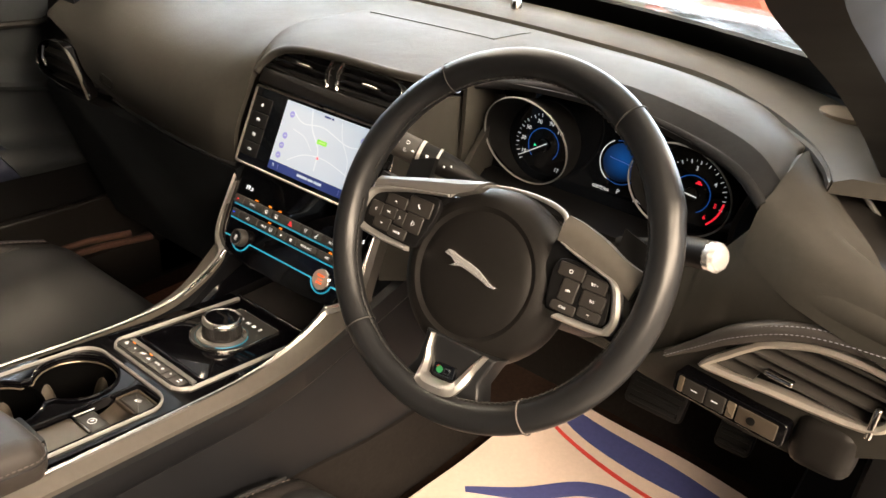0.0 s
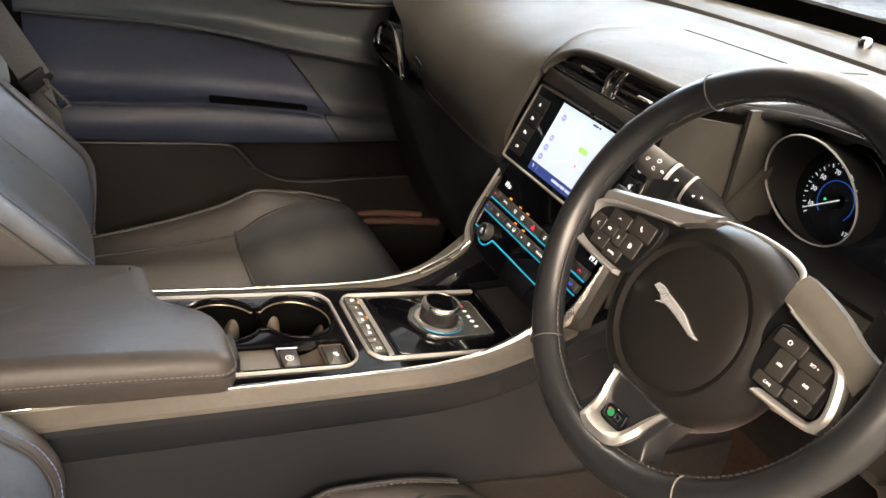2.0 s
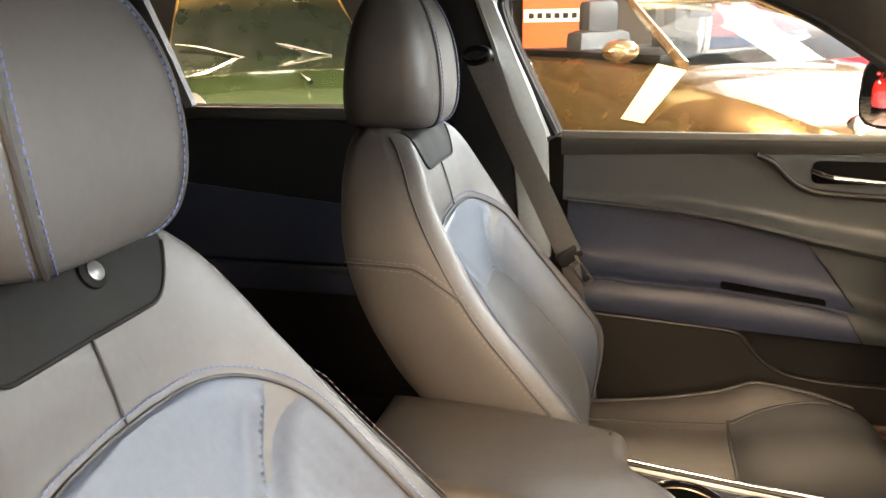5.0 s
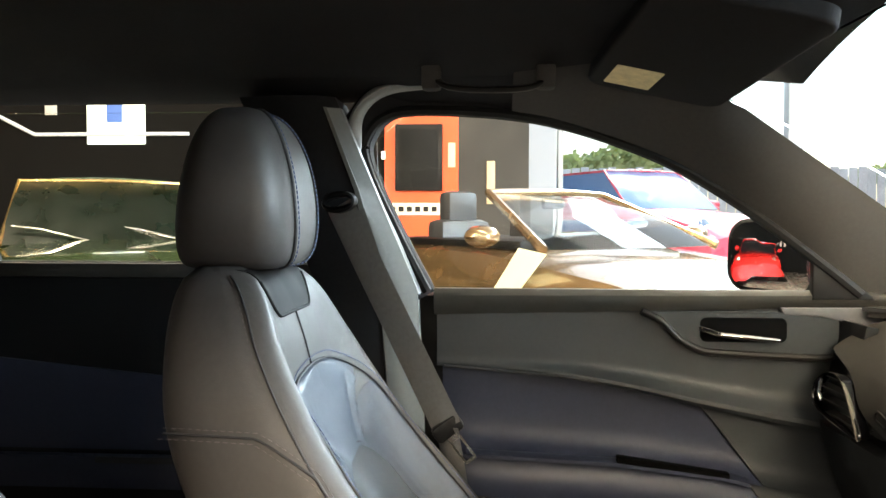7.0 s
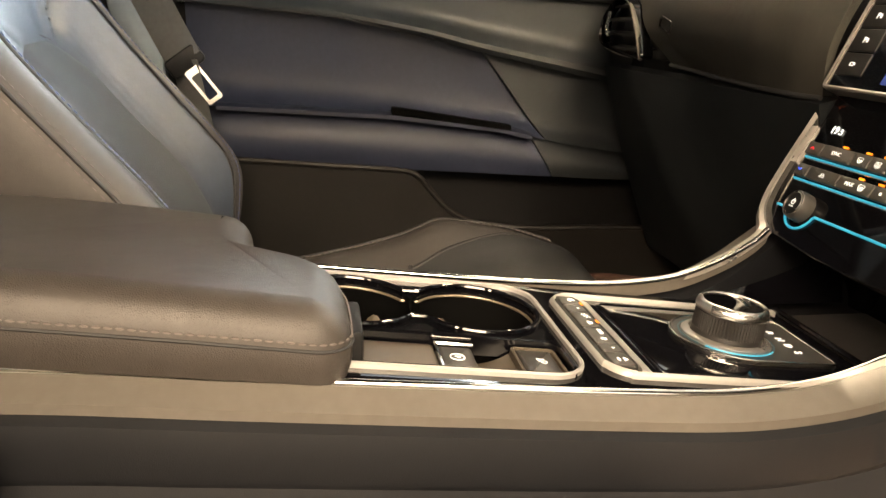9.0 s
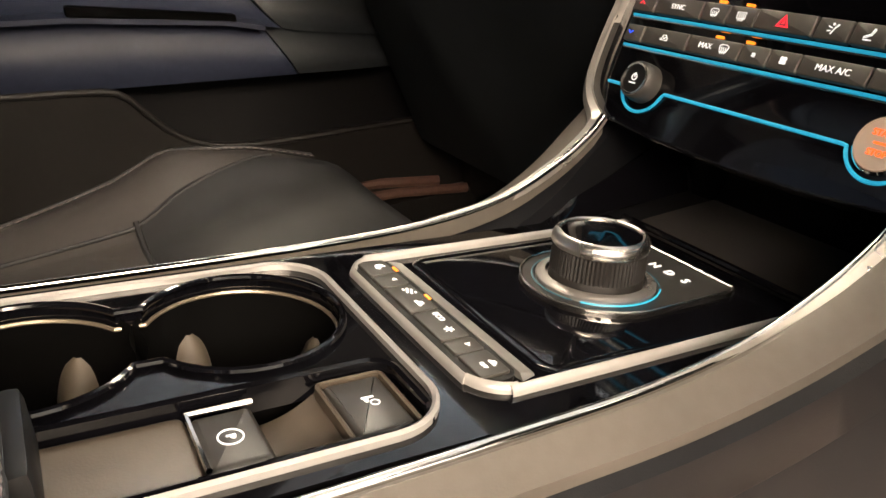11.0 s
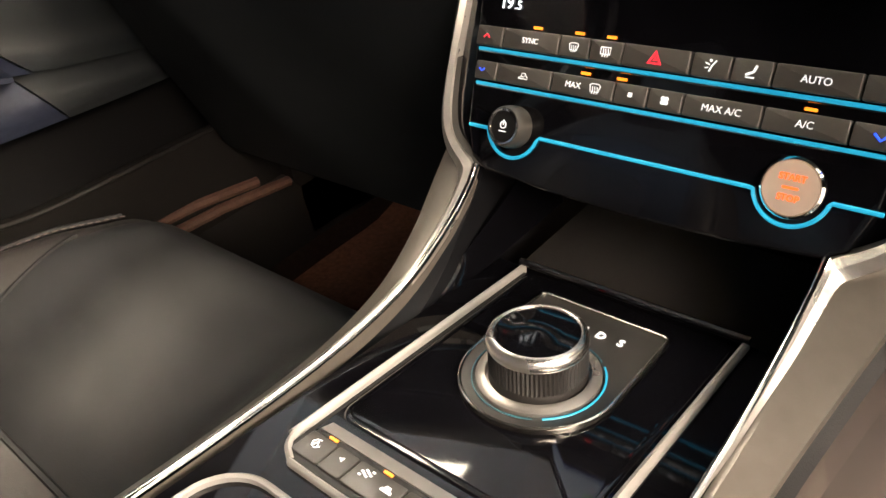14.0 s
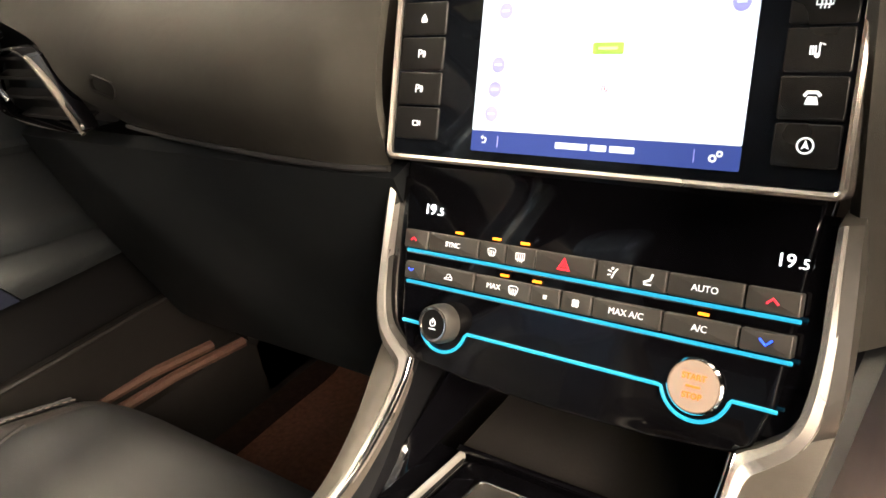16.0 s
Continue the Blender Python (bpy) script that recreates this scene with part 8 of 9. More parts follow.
loft(bm, [[on_spoke(p, -0.014), on_spoke(p, -0.008), on_spoke((p + q) / 2, -0.005), on_spoke(q, -0.008), on_spoke(q, -0.014)] for p, q in zip(spline(vo, 40), spline(vi, 40))])
part("lower_trim", bm, ALU, wheel, "satin metal v-shaped trim")
MB = at_uv(MW, 0.004, -0.1480, -0.0040) @ Matrix.Rotation(radians(6), 4, "Z")
bm = bmesh.new()
slab(bm, rrect(-0.0130, 0.0130, -0.0070, 0.0070, 0.002), -0.006, 0.0, MB, 0.001)
bd = part("sport_badge", bm, GLASSBLACK, wheel, "small dark badge with green and red mark")
bm = bmesh.new()
slab(bm, circle(-0.0050, 0.0008, 0.0040, 16), -0.0005, 0.0005, MB)
part("badge_mark", bm, mat("badge_green", (0.02, 0.17, 0.06), 0.4), bd)
bm = bmesh.new()
slab(bm, [(-0.0095, 0.0030), (-0.0070, 0.0052), (-0.0062, 0.0044), (-0.0088, 0.0022)][::-1], -0.0005, 0.0008, MB)
part("badge_mark", bm, mat("badge_red", (0.35, 0.02, 0.02), 0.4), bd)
bm = bmesh.new()
ring(bm, rrect(0.0005, 0.0085, -0.0025, 0.0040, 0.0015), rrect(0.0020, 0.0070, -0.0012, 0.0026, 0.001), -0.0005, 0.0006, MB)
slab(bm, rrect(-0.0100, 0.0085, -0.0052, -0.0040, 0.0004), -0.0005, 0.0005, MB)
part("badge_mark", bm, CHROME, bd)

# column and stalks
col = thing("steering_column", "dark steering column shroud with two stalks", "steering column", (0.388, 0.06, 0.80))
bm = bmesh.new()
loops = []
for f in np.linspace(0, 1, 10):
    c = MW @ Vector((0, -0.03, -0.055 - 0.16 * f))
    loops.append([c + Vector(((0.070 + 0.01 * f) * math.copysign(abs(math.cos(b)) ** 0.6, math.cos(b)), 0, (0.048 + 0.02 * f) * math.copysign(abs(math.sin(b)) ** 0.6, math.sin(b)))) for b in np.linspace(0, 2 * math.pi, 28, endpoint=False)])
loft(bm, loops)
part("shroud", bm, HARD, col)
A_, B_ = np.array((0.172, 0.004, 0.922)), np.array((0.266, 0.046, 0.890))


def along(f):
    return tuple(A_ * (1 - f) + B_ * f)


bm = bmesh.new()
tube(bm, [along(f) for f in (0.0, 0.03, 0.30, 0.62, 0.80, 0.95, 1.05)] + [(0.292, 0.056, 0.878), (0.315, 0.062, 0.866)], [0.0100, 0.0145, 0.0160, 0.0160, 0.0150, 0.0125, 0.0085, 0.0075, 0.0075], seg=24)
st = part("stalk", bm, DARK, col, "lamp stalk with white symbols")
for f0, f1, r0, m_ in ((0.05, 0.36, 0.0164, KEY), (0.38, 0.42, 0.0170, EMBLEM), (0.60, 0.63, 0.0168, EMBLEM)):
    bm = bmesh.new()
    tube(bm, [along(f0), along((f0 + f1) / 2), along(f1)], r0, seg=24)
    part("stalk_band", bm, m_, st, "ring of the stalk")
OUT = Vector((0.57, -0.73, 0.37)).normalized()
AX = Vector(B_ - A_).normalized()
OUT = (OUT - AX * OUT.dot(AX)).normalized()
for f, side, kind, size in ((0.13, 0.0, "flow", 0.0030), (0.24, 0.25, "auto_stop", 0.0028), (0.24, -0.35, "ring", 0.0024), (0.50, 0.0, "fan", 0.0028), (0.72, 0.15, "left", 0.0030), (0.80, -0.1, "right", 0.0030), (0.33, 0.1, "car", 0.0024)):
    q = Vector(along(f))
    w_ = (OUT + AX.cross(OUT) * side).normalized()
    icon(kind, basis(q + w_ * (0.0170 if f < 0.65 else 0.0158), AX, w_.cross(AX)), size, ICON, st)
bm = bmesh.new()
tube(bm, spline([(0.470, 0.060, 0.872), (0.520, 0.050, 0.892), (0.560, 0.035, 0.905), (0.584, 0.026, 0.912)], 24), [0.007] * 9 + [0.012] + [0.0155] * 13 + [0.013], seg=16)
st2 = part("stalk", bm, DARK, col, "wiper stalk with bright end cap")
bm = bmesh.new()
turned(bm, [(0.0155, -0.004), (0.0155, 0.004), (0.012, 0.008), (0.0, 0.009)], look((0.584, 0.026, 0.912), (0.49, 0.065, 0.88)), 24)
part("end_cap", bm, EMBLEM, st2, "pale satin end cap")
for sx in (-1, 1):
    bm = bmesh.new()
    sheet(bm, lambda u, v: MW @ Vector((sx * (0.118 + 0.034 * u), 0.022 + 0.036 * v * (1 - 0.3 * u), -0.040 - 0.004 * u)), 6, 6, 0.006)
    part("paddle", bm, DARK, col, "dark gearshift paddle")

# ---- footwell ----
for px_, pw in ((0.465, 0.05), (0.60, 0.028)):
    ped = thing("pedal", "dark rubber-faced pedal in the footwell", "pedal", (px_, 0.36, 0.38), "pedals")
    bm = bmesh.new()
    slab(bm, rrect(-pw, pw, -0.035, 0.035, 0.01), -0.012, 0.006, basis((px_, 0.38, 0.47), (1, 0, 0), (0, 0.5, 0.86)), 0.003)
    part("pedal_face", bm, RUBBER, ped)
    for k in range(4):
        bm = bmesh.new()
        slab(bm, rrect(-pw * 0.85, pw * 0.85, -0.028 + 0.016 * k, -0.020 + 0.016 * k, 0.002), 0.005, 0.010, basis((px_, 0.38, 0.47), (1, 0, 0), (0, 0.5, 0.86)), 0.002)
        part("tread", bm, RUBBER, ped)
    bm = bmesh.new()
    tube(bm, [(px_, 0.40, 0.47), (px_ + 0.01, 0.46, 0.54), (px_ + 0.01, 0.52, 0.62), (px_ + 0.01, 0.66, 0.66)], 0.009, seg=8)
    part("pedal_arm", bm, DARK, ped)
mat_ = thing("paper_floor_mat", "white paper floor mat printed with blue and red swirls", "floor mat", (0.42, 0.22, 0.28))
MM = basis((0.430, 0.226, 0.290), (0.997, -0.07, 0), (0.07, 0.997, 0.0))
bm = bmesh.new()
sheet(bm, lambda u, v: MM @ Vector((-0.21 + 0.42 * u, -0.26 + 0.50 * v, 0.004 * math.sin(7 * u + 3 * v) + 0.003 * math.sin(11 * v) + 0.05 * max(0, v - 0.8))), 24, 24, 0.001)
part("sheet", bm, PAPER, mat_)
for pts, w, m_ in (([(-0.19, 0.21), (-0.11, 0.190), (0.02, 0.180), (0.12, 0.180), (0.205, 0.19)], 0.030, PRINT_BLUE), ([(-0.19, 0.165), (-0.13, 0.143), (-0.02, 0.122), (0.07, 0.112), (0.20, 0.110)], 0.005, PRINT_RED),
                   ([(-0.16, -0.10), (-0.09, -0.03), (-0.02, 0.055), (0.06, 0.075), (0.16, 0.0)], 0.016, PRINT_BLUE)):
    bm = bmesh.new()
    sp_ = spline(pts, 40)
    loops = []
    for i, p in enumerate(sp_):
        d = sp_[min(i + 1, 39)] - sp_[max(i - 1, 0)]
        n_ = np.array((-d[1], d[0])) / max(1e-6, np.linalg.norm(d))
        ww = w * (0.4 + 0.6 * math.sin(math.pi * i / 39))
        def hz(q):
            u, v = (q[0] + 0.21) / 0.42, (q[1] + 0.26) / 0.50
            return 0.004 * math.sin(7 * u + 3 * v) + 0.003 * math.sin(11 * v) + 0.05 * max(0, v - 0.8)
        a, b = p + n_ * ww, p - n_ * ww
        loops.append([MM @ Vector((*a, hz(a) + 0.0012)), MM @ Vector((*b, hz(b) + 0.0012)), MM @ Vector((*b, hz(b) + 0.0004)), MM @ Vector((*a, hz(a) + 0.0004))])
    loft(bm, loops)
    part("print", bm, m_, mat_)
bm = bmesh.new()
sheet(bm, lambda u, v: (-0.62 + 0.50 * u, 0.05 + 0.40 * v, 0.285 + 0.12 * max(0, v - 0.55) + 0.004 * math.sin(9 * u + 4 * v)), 14, 14, 0.008)
tagged(part("floor_mat", bm, mat("mat_brown", (0.15, 0.070, 0.045), 0.95, bump=1.0, bump_scale=500, noise_amt=0.3, spec=0.1)), "brown carpet mat in the passenger footwell", "floor mat")

# open driver door edge beside the camera, and its belt
bm = bmesh.new()
sheet(bm, lambda u, v: (0.745 + 0.02 * v, -0.70 - 0.12 * u - 0.05 * v, 0.30 + 1.02 * v), 6, 14, 0.05)
tagged(part("centre_pillar_driver", bm, HARD), "dark grey centre pillar behind the driver seat", "pillar", kind="structure")


# ---- the showroom and the yard outside ----
CONCRETE = mat("polished_floor", (0.19, 0.175, 0.16), 0.25, noise_amt=0.12, noise_scale=1.2)
WALL_DARK = mat("dark_wall", (0.014, 0.013, 0.012), 0.6, noise_amt=0.15, noise_scale=3)
WALL_BLACK = mat("black_wall", (0.0045, 0.004, 0.0035), 0.85, noise_amt=0.3, noise_scale=3, spec=0.15)
ORANGE = mat("orange_wall", (0.72, 0.080, 0.010), 0.55, noise_amt=0.06, noise_scale=3)
WALL_GREY = mat("blue_grey_wall", (0.24, 0.27, 0.33), 0.6, noise_amt=0.06)
CEIL = mat("hall_ceiling", (0.55, 0.53, 0.50), 0.8, noise_amt=0.05)
WHITE = mat("white_frame", (0.75, 0.78, 0.82), 0.4, noise_amt=0.04)
TARMAC = mat("tarmac", (0.13, 0.13, 0.13), 0.9, noise_amt=0.2)
# fence boards made pale: the yard's daylight glare is put into their colour
FENCE = mat("fence_boards", (0.55, 0.56, 0.56), 0.85, noise_amt=0.2, noise_scale=2)

bm = bmesh.new()
box(bm, -200, 200, -200, 200, -0.35, -0.05)
tagged(part("ground", bm, TARMAC), "grey tarmac yard outside the hall", "ground", kind="structure")
bm = bmesh.new()
box(bm, -60, -7.4, -40, 60, -0.2, 0.22)
tagged(part("pavement_yard", bm, TARMAC), "raised grey yard beyond the window", "pavement", kind="structure")
bm = bmesh.new()
box(bm, -7.1, 6.0, -12.0, 9.0, -0.05, 0.0)
tagged(part("floor_hall", bm, CONCRETE), "polished pale showroom floor", "floor", kind="structure")
bm = bmesh.new()
box(bm, -7.3, 6.2, -12.2, 9.2, 4.2, 4.4)
tagged(part("ceiling_hall", bm, CEIL), "pale showroom ceiling", "ceiling", kind="structure")
for name, x0, x1, y0, y1, z0, z1, m_, lab in (
        ("wall_west", -7.25, -7.0, -12.0, -1.63, 0, 4.2, WALL_BLACK, "dark showroom wall with notices"),
        ("wall_orange", -7.22, -6.98, -1.63, -0.90, 0, 4.2, ORANGE, "orange painted wall panel with a screen"),
        ("wall_panel", -7.20, -6.99, -0.90, -0.21, 0, 4.2, WALL_DARK, "dark wall panel beside the window"),
        ("wall_pier", -7.20, -7.0, -0.21, 0.06, 0, 4.2, WALL_GREY, "blue-grey window pier"),
        ("wall_south", -7.2, 6.2, -12.2, -12.0, 0, 4.2, WALL_BLACK, "dark rear wall of the showroom"),
        # unseen east wall, pale so that it throws light back at the car
        ("wall_east", 6.0, 6.2, -12.0, 9.0, 0, 4.2, CEIL, "unseen side wall, made pale to bounce light into the car")):
    bm = bmesh.new()
    box(bm, x0, x1, y0, y1, z0, z1)
    tagged(part(name, bm, m_), lab, "wall", kind="structure")
MULLION = mat("grey_mullion", (0.26, 0.29, 0.32), 0.45, noise_amt=0.06)
for yy, w_ in ((0.10, 0.05), (2.34, 0.14), (4.6, 0.14), (6.8, 0.14), (9.0, 0.14)):
    bm = bmesh.new()
    box(bm, -7.16, -7.02, yy - w_ / 2, yy + w_ / 2, 0, 4.2, 0.005)
    tagged(part("window_mullion", bm, MULLION), "grey window mullion", "window frame", kind="structure")
for xx in (-4.8, -2.4, 0.0, 2.4, 4.8):
    bm = bmesh.new()
    box(bm, xx - 0.03, xx + 0.03, 9.02, 9.16, 0, 4.2, 0.005)
    tagged(part("window_mullion", bm, WHITE), "white window mullion", "window frame", kind="structure")
# wall screen and notices
tv = thing("wall_television", "black flat wall television on the orange wall", "television", (-6.97, -1.28, 1.4))
bm = bmesh.new()
box(bm, -6.97, -6.93, -1.52, -1.055, 1.43, 2.08, 0.008)
part("case", bm, DARK, tv)
bm = bmesh.new()
box(bm, -6.932, -6.926, -1.48, -1.095, 1.48, 2.03, 0.002)
part("screen", bm, RUBBER, tv)
for nm, y0, y1, z0, z1, colr, lab in (("notice", -1.00, -0.93, 1.66, 1.90, (0.7, 0.55, 0.35), "small cream notice on the orange wall"), ("notice", -1.66, -1.62, 1.74, 1.82, (0.8, 0.8, 0.8), "small white switch plate"),
                                      ("notice_board", -1.62, -1.05, 1.19, 1.31, (0.7, 0.62, 0.5), "cream sign with dark print on the orange wall"), ("notice", -0.62, -0.54, 1.30, 1.72, (0.62, 0.45, 0.27), "tall tan board on the dark wall"),
                                      ("lit_board", -4.66, -4.06, 1.90, 2.49, (0.9, 0.92, 0.85), "white lit notice board with a blue square"), ("notice", -5.10, -4.98, 2.20, 2.38, (0.6, 0.6, 0.55), "pale notice on the dark wall"),
                                      ("notice", -3.55, -3.35, 1.55, 1.95, (0.7, 0.7, 0.66), "white framed notice on the dark wall"), ("notice", -3.15, -2.98, 1.60, 1.90, (0.7, 0.7, 0.66), "white framed notice on the dark wall")):
    bm = bmesh.new()
    box(bm, -6.995 if y0 < -1.7 else -6.975, -6.975 if y0 < -1.7 else -6.962, y0, y1, z0, z1, 0.002)
    ob = part(nm, bm, mat("notice_" + str(round(y0 * 100)), colr, 0.6, noise_amt=0.06, emit=(0.9, 1.0, 0.85) if nm == "lit_board" else None, emit_power=1.1 if nm == "lit_board" else 0))
    tagged(ob, lab, "notice")
    if nm == "lit_board":
        bm = bmesh.new()
        box(bm, -6.974, -6.968, -4.45, -4.29, 2.12, 2.30)
        part("blue_square", bm, mat("board_blue", (0.1, 0.2, 0.6), 0.5), ob)
        bm = bmesh.new()
        box(bm, -6.974, -6.968, -4.64, -4.57, 2.32, 2.40)
        part("red_square", bm, PRINT_RED, ob)
    if nm == "notice_board":
        for k in range(6):
            bm = bmesh.new()
            box(bm, -6.962, -6.957, y0 + 0.05 + 0.082 * k, y0 + 0.10 + 0.082 * k, 1.225, 1.275)
            part("text_bar", bm, DARK, ob)
bm = bmesh.new()
tube(bm, [(-6.96, -5.6, 2.2), (-6.96, -5.2, 2.0), (-6.96, -3.6, 2.0)], 0.02, seg=8)
tagged(part("wall_conduit", bm, WHITE), "pale conduit on the dark wall", "conduit")

# yard: fence, hedge, parked cars
fence = thing("fence", "board fence across the yard, daylight glare put into its pale colour", "fence", (-16, 8, 0), kind="structure")
plank = None
for k in range(150):
    if plank is None:
        bm = bmesh.new()
        box(bm, -0.02, 0.02, -0.085, 0.085, 0.0, 2.05, 0.01)
        plank = part("board", bm, FENCE, fence)
        plank.matrix_world = Matrix.Translation((-16, -3.0, 0.2))
    else:
        o = new("board", plank.data)
        o.parent = fence
        o.matrix_parent_inverse = fence.matrix_world.inverted()
        o.matrix_world = Matrix.Translation((-16 + 0.01 * (k % 3), -3.0 + 0.19 * k, 0.2 + 0.02 * ((k * 7) % 3)))
# glare and haze of the yard put into the pale leaf colour
LEAF = mat("leaves", (0.42, 0.48, 0.22), 0.7, noise_amt=0.4, noise_scale=2)


def hedge(cx, cy, base, w, h, n, seed):
    rng = random.Random(seed)
    bm = bmesh.new()
    for _ in range(n):
        a, r = rng.uniform(0, 2 * math.pi), rng.random() ** 0.5
        y = cy + w * r * math.cos(a)
        z = base + h * abs(r * math.sin(a)) * (0.75 + 0.35 * math.sin(1.7 * y + seed)) + rng.uniform(-0.05, 0.15)
        x = cx + rng.uniform(-0.7, 0.7)
        d = Vector((rng.uniform(-1, 1), rng.uniform(-1, 1), rng.uniform(-0.4, 1))).normalized() * rng.uniform(0.10, 0.20)
        s = d.orthogonal().normalized() * 0.07
        p = Vector((x, y, z))
        bm.faces.new([bm.verts.new(q) for q in (p, p + d * 0.5 + s, p + d, p + d * 0.5 - s)])
    return tagged(part("hedge", bm, LEAF, smooth=False), "green bushes above the fence, glare and haze put into their pale colour", "bush", kind="stuff")


hedge(-17, 2.2, 2.1, 2.8, 0.75, 3600, 3)
hedge(-17.3, 0.2, 2.0, 1.6, 0.6, 1800, 5)
hedge(-17.5, 10.5, 2.0, 3.0, 0.5, 1800, 8)


def vehicle(name, label, m, paint, L=4.5, W=1.8, H=1.3, hood=0.78, deck=0.95, open_top=False, wind=(0.40, 0.58), roof=(0.10, 0.40), tail=0.05, lamps=True, glass=None, group="", trunk_z=None, frame_mat=None, wipers=False):
    """A parked car: x is its right, y its front. wind: where the windscreen's top and foot lie along it, from the tail."""
    e = thing(name, label, "car", m.translation, group)
    glass = glass or GLASSBLACK
    def P(x, y, z):
        return m @ Vector((x, y, z))
    ys = np.linspace(-L / 2, L / 2, 37)
    bm = bmesh.new()
    loops = []
    trunk_z = trunk_z or deck * 0.98
    for y in ys:
        f = (y + L / 2) / L
        nose = max(0, (f - 0.90) / 0.10)
        back = max(0, (0.08 - f) / 0.08)
        wh = W / 2 * (1 - 0.16 * nose ** 2 - 0.12 * back ** 2 - 0.02 * math.sin(6 * f))
        top = float(np.interp(f, [0, 0.06, 0.25, 0.5, 0.62, 0.85, 0.95, 1.0], [deck * 0.86, trunk_z, deck, deck, deck * 0.985, hood + 0.04, hood - 0.06, hood - 0.22]))
        arch = 0
        for wy in (0.19, 0.81):
            arch = max(arch, math.sqrt(max(0, 0.36 ** 2 - ((f - wy) * L) ** 2)))
        low = 0.20 + 0.05 * nose + 0.05 * back
        lp = [(0, low), (wh * 0.90, low), (wh * 0.985, max(low + 0.08, 0.28 + arch * 0.95)), (wh, max(0.48, 0.30 + arch * 1.0)), (wh * 1.0, 0.62), (wh * 0.97, top * 0.86), (wh * 0.90, top * 0.965), (wh * 0.75, top), (wh * 0.35, top + 0.025), (0, top + 0.03)]
        full = lp + [(-a, b) for a, b in lp[::-1][1:-1]]
        loops.append([P(a, y, b) for a, b in full])
    loft(bm, loops)
    part("body", bm, paint, e)
    # cabin
    yw0, yw1 = (wind[1] - 0.5) * L, (wind[0] - 0.5) * L
    wt, wb = (W * 0.29 if open_top else W * 0.36), W * 0.43
    zb, zt = deck * 0.99, H
    bm = bmesh.new()
    rows_ = []
    for k in range(13):
        f = -1 + k / 6
        bow = 1 - f * f
        rows_.append([P(f * wb, yw0 + 0.12 * bow, zb), P(f * (wb + wt) / 2, (yw0 + yw1) / 2 + 0.10 * bow + 0.02, (zb + zt) / 2 + 0.015), P(f * wt, yw1 + 0.08 * bow, zt), P(f * wt, yw1 + 0.08 * bow - 0.012, zt), P(f * (wb + wt) / 2, (yw0 + yw1) / 2 + 0.10 * bow + 0.008, (zb + zt) / 2 + 0.015), P(f * wb, yw0 + 0.12 * bow - 0.012, zb)])
    loft(bm, rows_)
    w_ = part("windscreen", bm, GLASS if open_top else glass, e)
    w_.visible_shadow = False
    bm = bmesh.new()
    tube(bm, [P(-wb, yw0, zb), P(-wt, yw1, zt), P(0, yw1 + 0.08, zt + 0.01), P(wt, yw1, zt), P(wb, yw0, zb)], 0.030 if open_top else 0.017, seg=8)
    part("windscreen_frame", bm, frame_mat or paint, e)
    if wipers:
        for x0 in (-0.42, 0.18):
            bm = bmesh.new()
            tube(bm, [P(x0, yw0 + 0.10, zb + 0.02), P(x0 + 0.30, yw0 + 0.02, zb + 0.10), P(x0 + 0.46, yw0 - 0.03, zb + 0.12)], 0.009, seg=6)
            part("wiper", bm, BRIGHT, e, "bright wiper blade")
        bm = bmesh.new()
        tube(bm, [P(0, yw0 + 0.2, deck * 0.985 + 0.035), P(0, L / 2 - 0.25, hood + 0.03)], 0.012, seg=8)
        part("bonnet_strip", bm, BRIGHT, e)
    if open_top:
        bm = bmesh.new()
        box(bm, -W * 0.40, W * 0.40, yw1 - 1.0, yw0 - 0.25, deck - 0.02, deck + 0.035, 0.02)
        bm.transform(m)
        part("cockpit", bm, DARK, e)
        for sx in (-0.38, 0.38):
            bm = bmesh.new()
            box(bm, sx - 0.22, sx + 0.22, yw1 - 0.62, yw1 - 0.42, deck - 0.1, deck + 0.16, 0.06)
            box(bm, sx - 0.13, sx + 0.13, yw1 - 0.60, yw1 - 0.46, deck + 0.12, deck + 0.36, 0.05)
            bm.transform(m)
            part("seat", bm, mat("grey_seat", (0.030, 0.031, 0.034), 0.5) if "grey_seat" not in MATS else MATS["grey_seat"], e)
        bm = bmesh.new()
        box(bm, -0.10, 0.10, yw1 + 0.02, yw1 + 0.06, zt - 0.12, zt - 0.05, 0.02)
        bm.transform(m)
        part("inner_mirror", bm, DARK, e)
    else:
        yr0, yr1 = (roof[0] - 0.5) * L, (roof[0] + 0.12 - 0.5) * L
        bm = bmesh.new()
        loft(bm, [[P(-wb, y_, zb), P(-wt, y2, zt), P(wt, y2, zt), P(wb, y_, zb)] for y_, y2 in ((yr0, yr1), (yw0 - 0.03, yw1 - 0.03))])
        part("cabin_glass", bm, glass, e)
        bm = bmesh.new()
        sheet(bm, lambda u, v: P(-wt * 1.02 + 2.04 * wt * u, yr1 - 0.05 + (yw1 - yr1 + 0.05) * v, zt + 0.03 * math.sin(math.pi * u) + 0.01), 8, 8, 0.03)
        part("roof", bm, paint, e)
    for sx in (-1, 1):
        for wy in (0.19, 0.81):
            bm = bmesh.new()
            M = m @ Matrix.Translation((sx * (W / 2 - 0.11), (wy - 0.5) * L, 0.32)) @ Matrix.Rotation(radians(90 * sx), 4, "Y")
            turned(bm, [(0.20, 0.09), (0.30, 0.10), (0.32, 0.07), (0.32, -0.07), (0.30, -0.10)], M, 30)
            wl = part("wheel", bm, RUBBER, e)
            bm = bmesh.new()
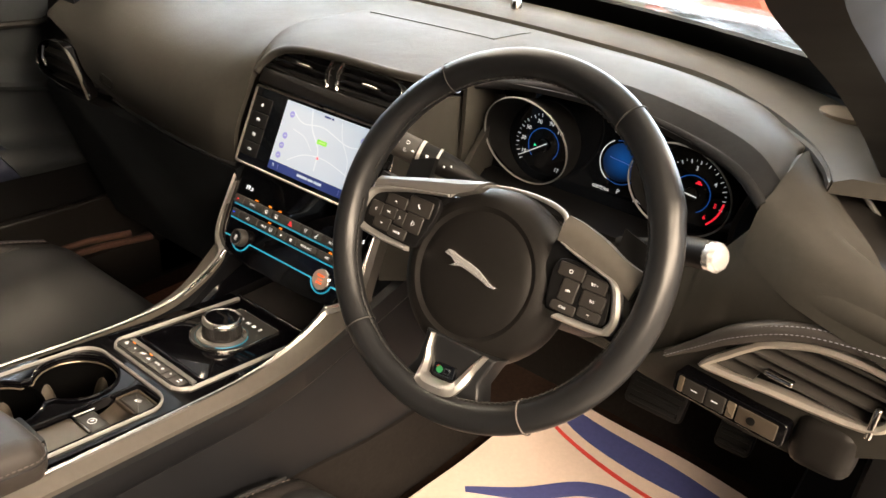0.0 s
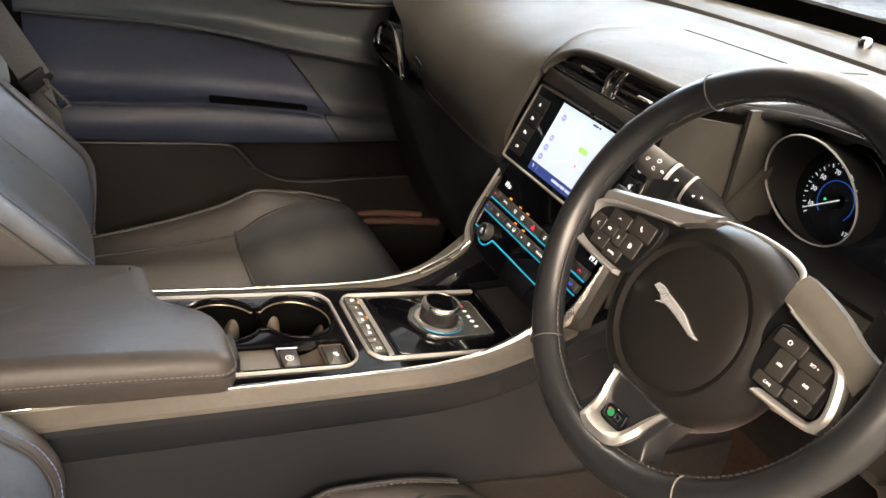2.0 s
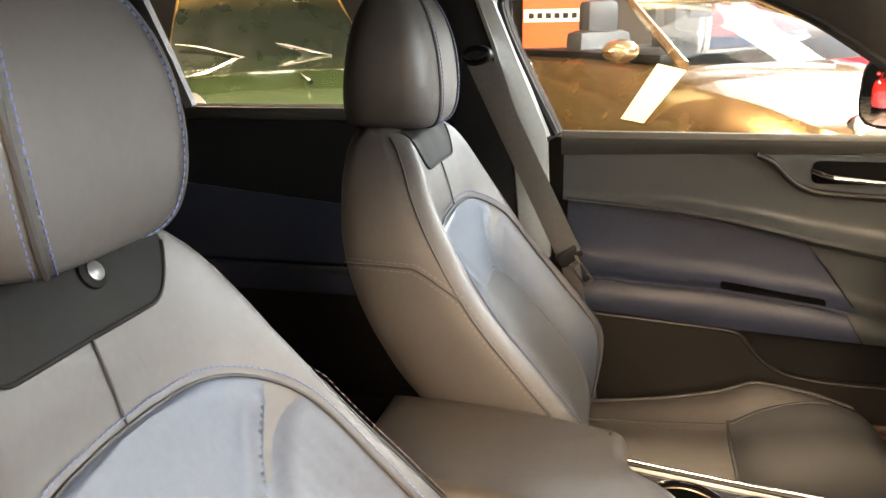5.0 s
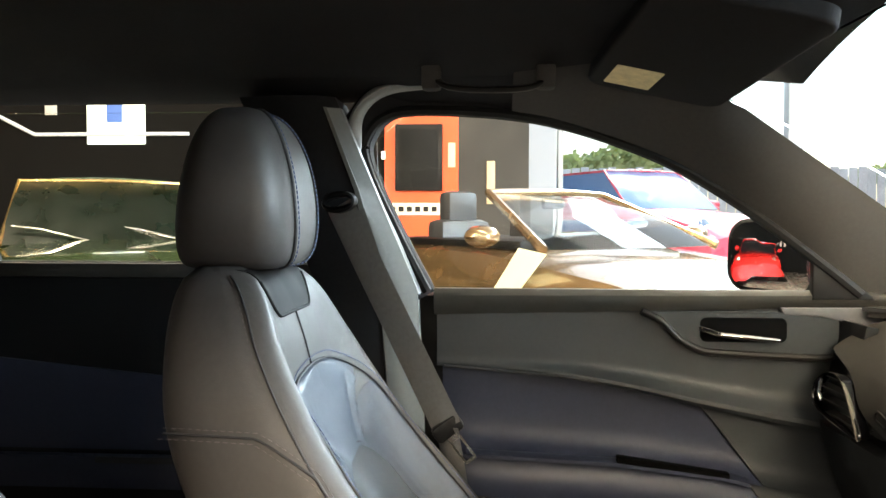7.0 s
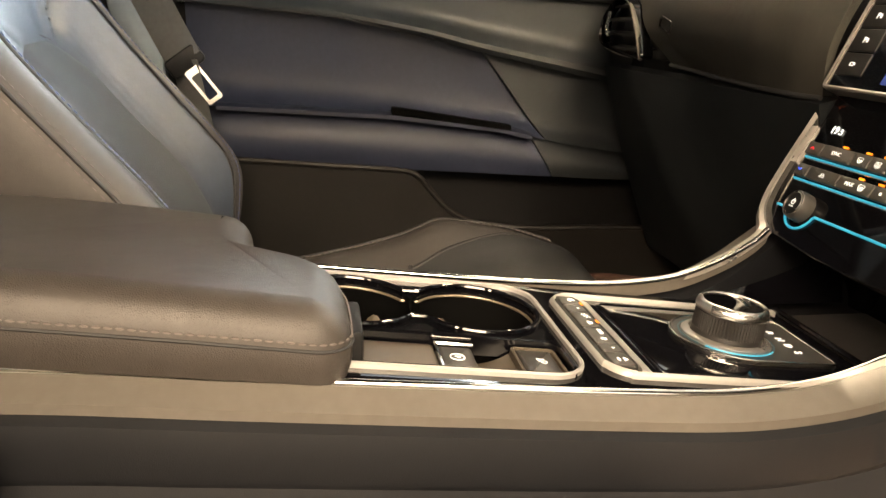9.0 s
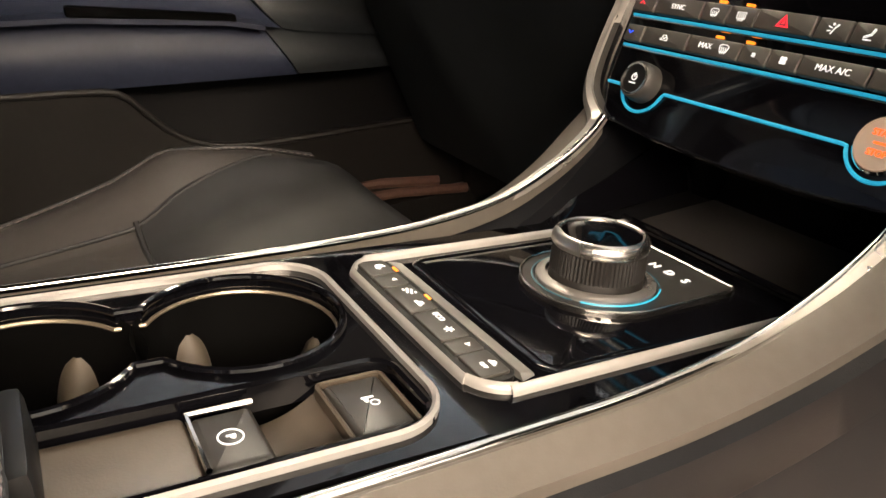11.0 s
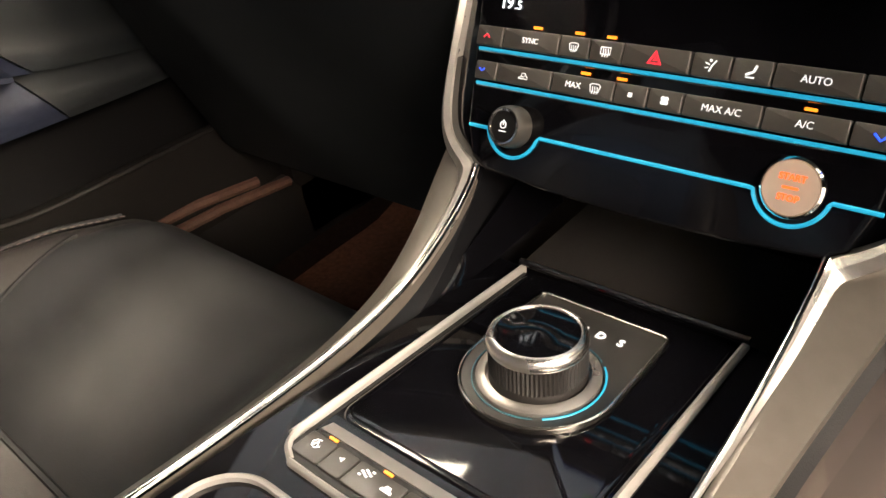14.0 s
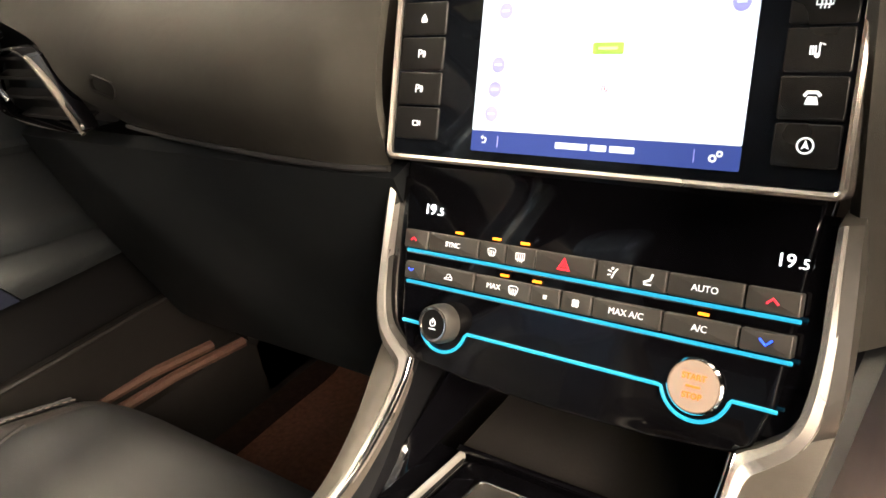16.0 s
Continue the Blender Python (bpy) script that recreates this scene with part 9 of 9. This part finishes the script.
            turned(bm, [(0.21, 0.085), (0.19, 0.07), (0.06, 0.085), (0.0, 0.09)], M, 20)
            part("rim", bm, CHROME, wl)
        if lamps:
            bm = bmesh.new()
            M = m @ Matrix.Translation((sx * W * 0.36, L / 2 - 0.22, hood - 0.12)) @ Matrix.Rotation(radians(-62), 4, "X")
            slab(bm, circle(0, 0, 0.085, 20, 0.13), -0.02, 0.03, M, 0.012)
            part("headlight", bm, BRIGHT, e, "clear headlight")
        bm = bmesh.new()
        M = m @ Matrix.Translation((sx * (W / 2 + 0.05), yw0 - 0.30, deck + 0.06))
        loft(bm, [[M @ Vector((0.11 * s * math.cos(b), yy, 0.065 * s * math.sin(b))) for b in np.linspace(0, 2 * math.pi, 14, endpoint=False)] for yy, s in ((-0.04, 0.96), (0.0, 1.0), (0.04, 0.85), (0.07, 0.3))])
        part("wing_mirror", bm, paint, e)
    bm = bmesh.new()
    box(bm, -W * 0.22, W * 0.22, L / 2 - 0.10, L / 2 - 0.03, 0.36, hood - 0.30, 0.02)
    bm.transform(m)
    part("grille", bm, DARK, e)
    return e


GOLD = mat("gold_paint", (0.25, 0.16, 0.075), 0.22, metal=0.75, coat=0.8, noise_amt=0.06)
GREEN = mat("green_paint", (0.035, 0.055, 0.020), 0.2, metal=0.2, coat=0.9, noise_amt=0.1)
RED = mat("red_paint", (0.55, 0.012, 0.012), 0.22, coat=0.9, noise_amt=0.06)
PINK = mat("crimson_paint", (0.62, 0.06, 0.10), 0.3, coat=0.6, noise_amt=0.06)
BLUE_GLASS = mat("blue_tinted_glass", (0.12, 0.22, 0.42), 0.12, noise_amt=0.05)
vehicle("convertible_car", "gold open-top convertible with grey seats in the showroom", pose(-4.81, -0.257, 0, 0, 0, -50), GOLD, L=4.3, W=1.85, H=1.31, hood=0.80, deck=0.98, open_top=True, wind=(0.531, 0.712))
card = thing("price_card", "cream price card propped on the gold car", "sign", (-3.55, -0.45, 0.62))
bm = bmesh.new()
slab(bm, [(0.0, 0.0), (0.194, -0.005), (0.492, 0.290), (0.279, 0.316)], 0, 0.006, basis((-3.734, -0.594, 0.667), (0.766, 0.643, 0), (0, 0, 1)))
part("card", bm, mat("card_cream", (0.75, 0.78, 0.55), 0.5, noise_amt=0.05), card)
vehicle("classic_car", "dark green classic car with bright windscreen frame", pose(-4.55, -3.15, 0, 0, 0, -58), GREEN, L=4.3, W=1.65, H=1.40, hood=0.90, deck=0.98, wind=(0.42, 0.53), roof=(0.08, 0.4), glass=mat("dark_green_glass", (0.003, 0.006, 0.003), 0.3, noise_amt=0.1), frame_mat=mat("brass_frame", (0.75, 0.52, 0.22), 0.2, metal=1.0, noise_amt=0.05), wipers=True)
vehicle("parked_car", "crimson estate car parked in the yard", pose(-10.6, 1.55, 0.22, 0, 0, -62), PINK, L=4.4, W=1.8, H=1.62, hood=0.95, deck=1.10, wind=(0.50, 0.66), roof=(0.02, 0.4), glass=BLUE_GLASS)
vehicle("parked_car", "white car parked in the yard by the fence", pose(-13.6, 0.6, 0.22, 0, 0, -80), WHITE, L=4.4, W=1.8, H=1.45, hood=0.85, deck=0.98, wind=(0.50, 0.66), roof=(0.05, 0.4), glass=BLUE_GLASS)
vehicle("red_car", "bright red car standing behind in the showroom", pose(-2.30, -8.3, 0, 0, 0, -6), RED, L=4.2, W=1.75, H=1.35, hood=0.85, deck=0.95, wind=(0.46, 0.62), roof=(0.08, 0.4))
vehicle("red_car", "coral red car standing ahead of the bonnet", pose(-0.95, 5.9, 0, 0, 0, 174), mat("coral_paint", (0.50, 0.17, 0.13), 0.25, coat=0.6, noise_amt=0.08), L=4.2, W=1.75, H=1.35, hood=0.85, deck=0.95, wind=(0.46, 0.62), roof=(0.08, 0.4))

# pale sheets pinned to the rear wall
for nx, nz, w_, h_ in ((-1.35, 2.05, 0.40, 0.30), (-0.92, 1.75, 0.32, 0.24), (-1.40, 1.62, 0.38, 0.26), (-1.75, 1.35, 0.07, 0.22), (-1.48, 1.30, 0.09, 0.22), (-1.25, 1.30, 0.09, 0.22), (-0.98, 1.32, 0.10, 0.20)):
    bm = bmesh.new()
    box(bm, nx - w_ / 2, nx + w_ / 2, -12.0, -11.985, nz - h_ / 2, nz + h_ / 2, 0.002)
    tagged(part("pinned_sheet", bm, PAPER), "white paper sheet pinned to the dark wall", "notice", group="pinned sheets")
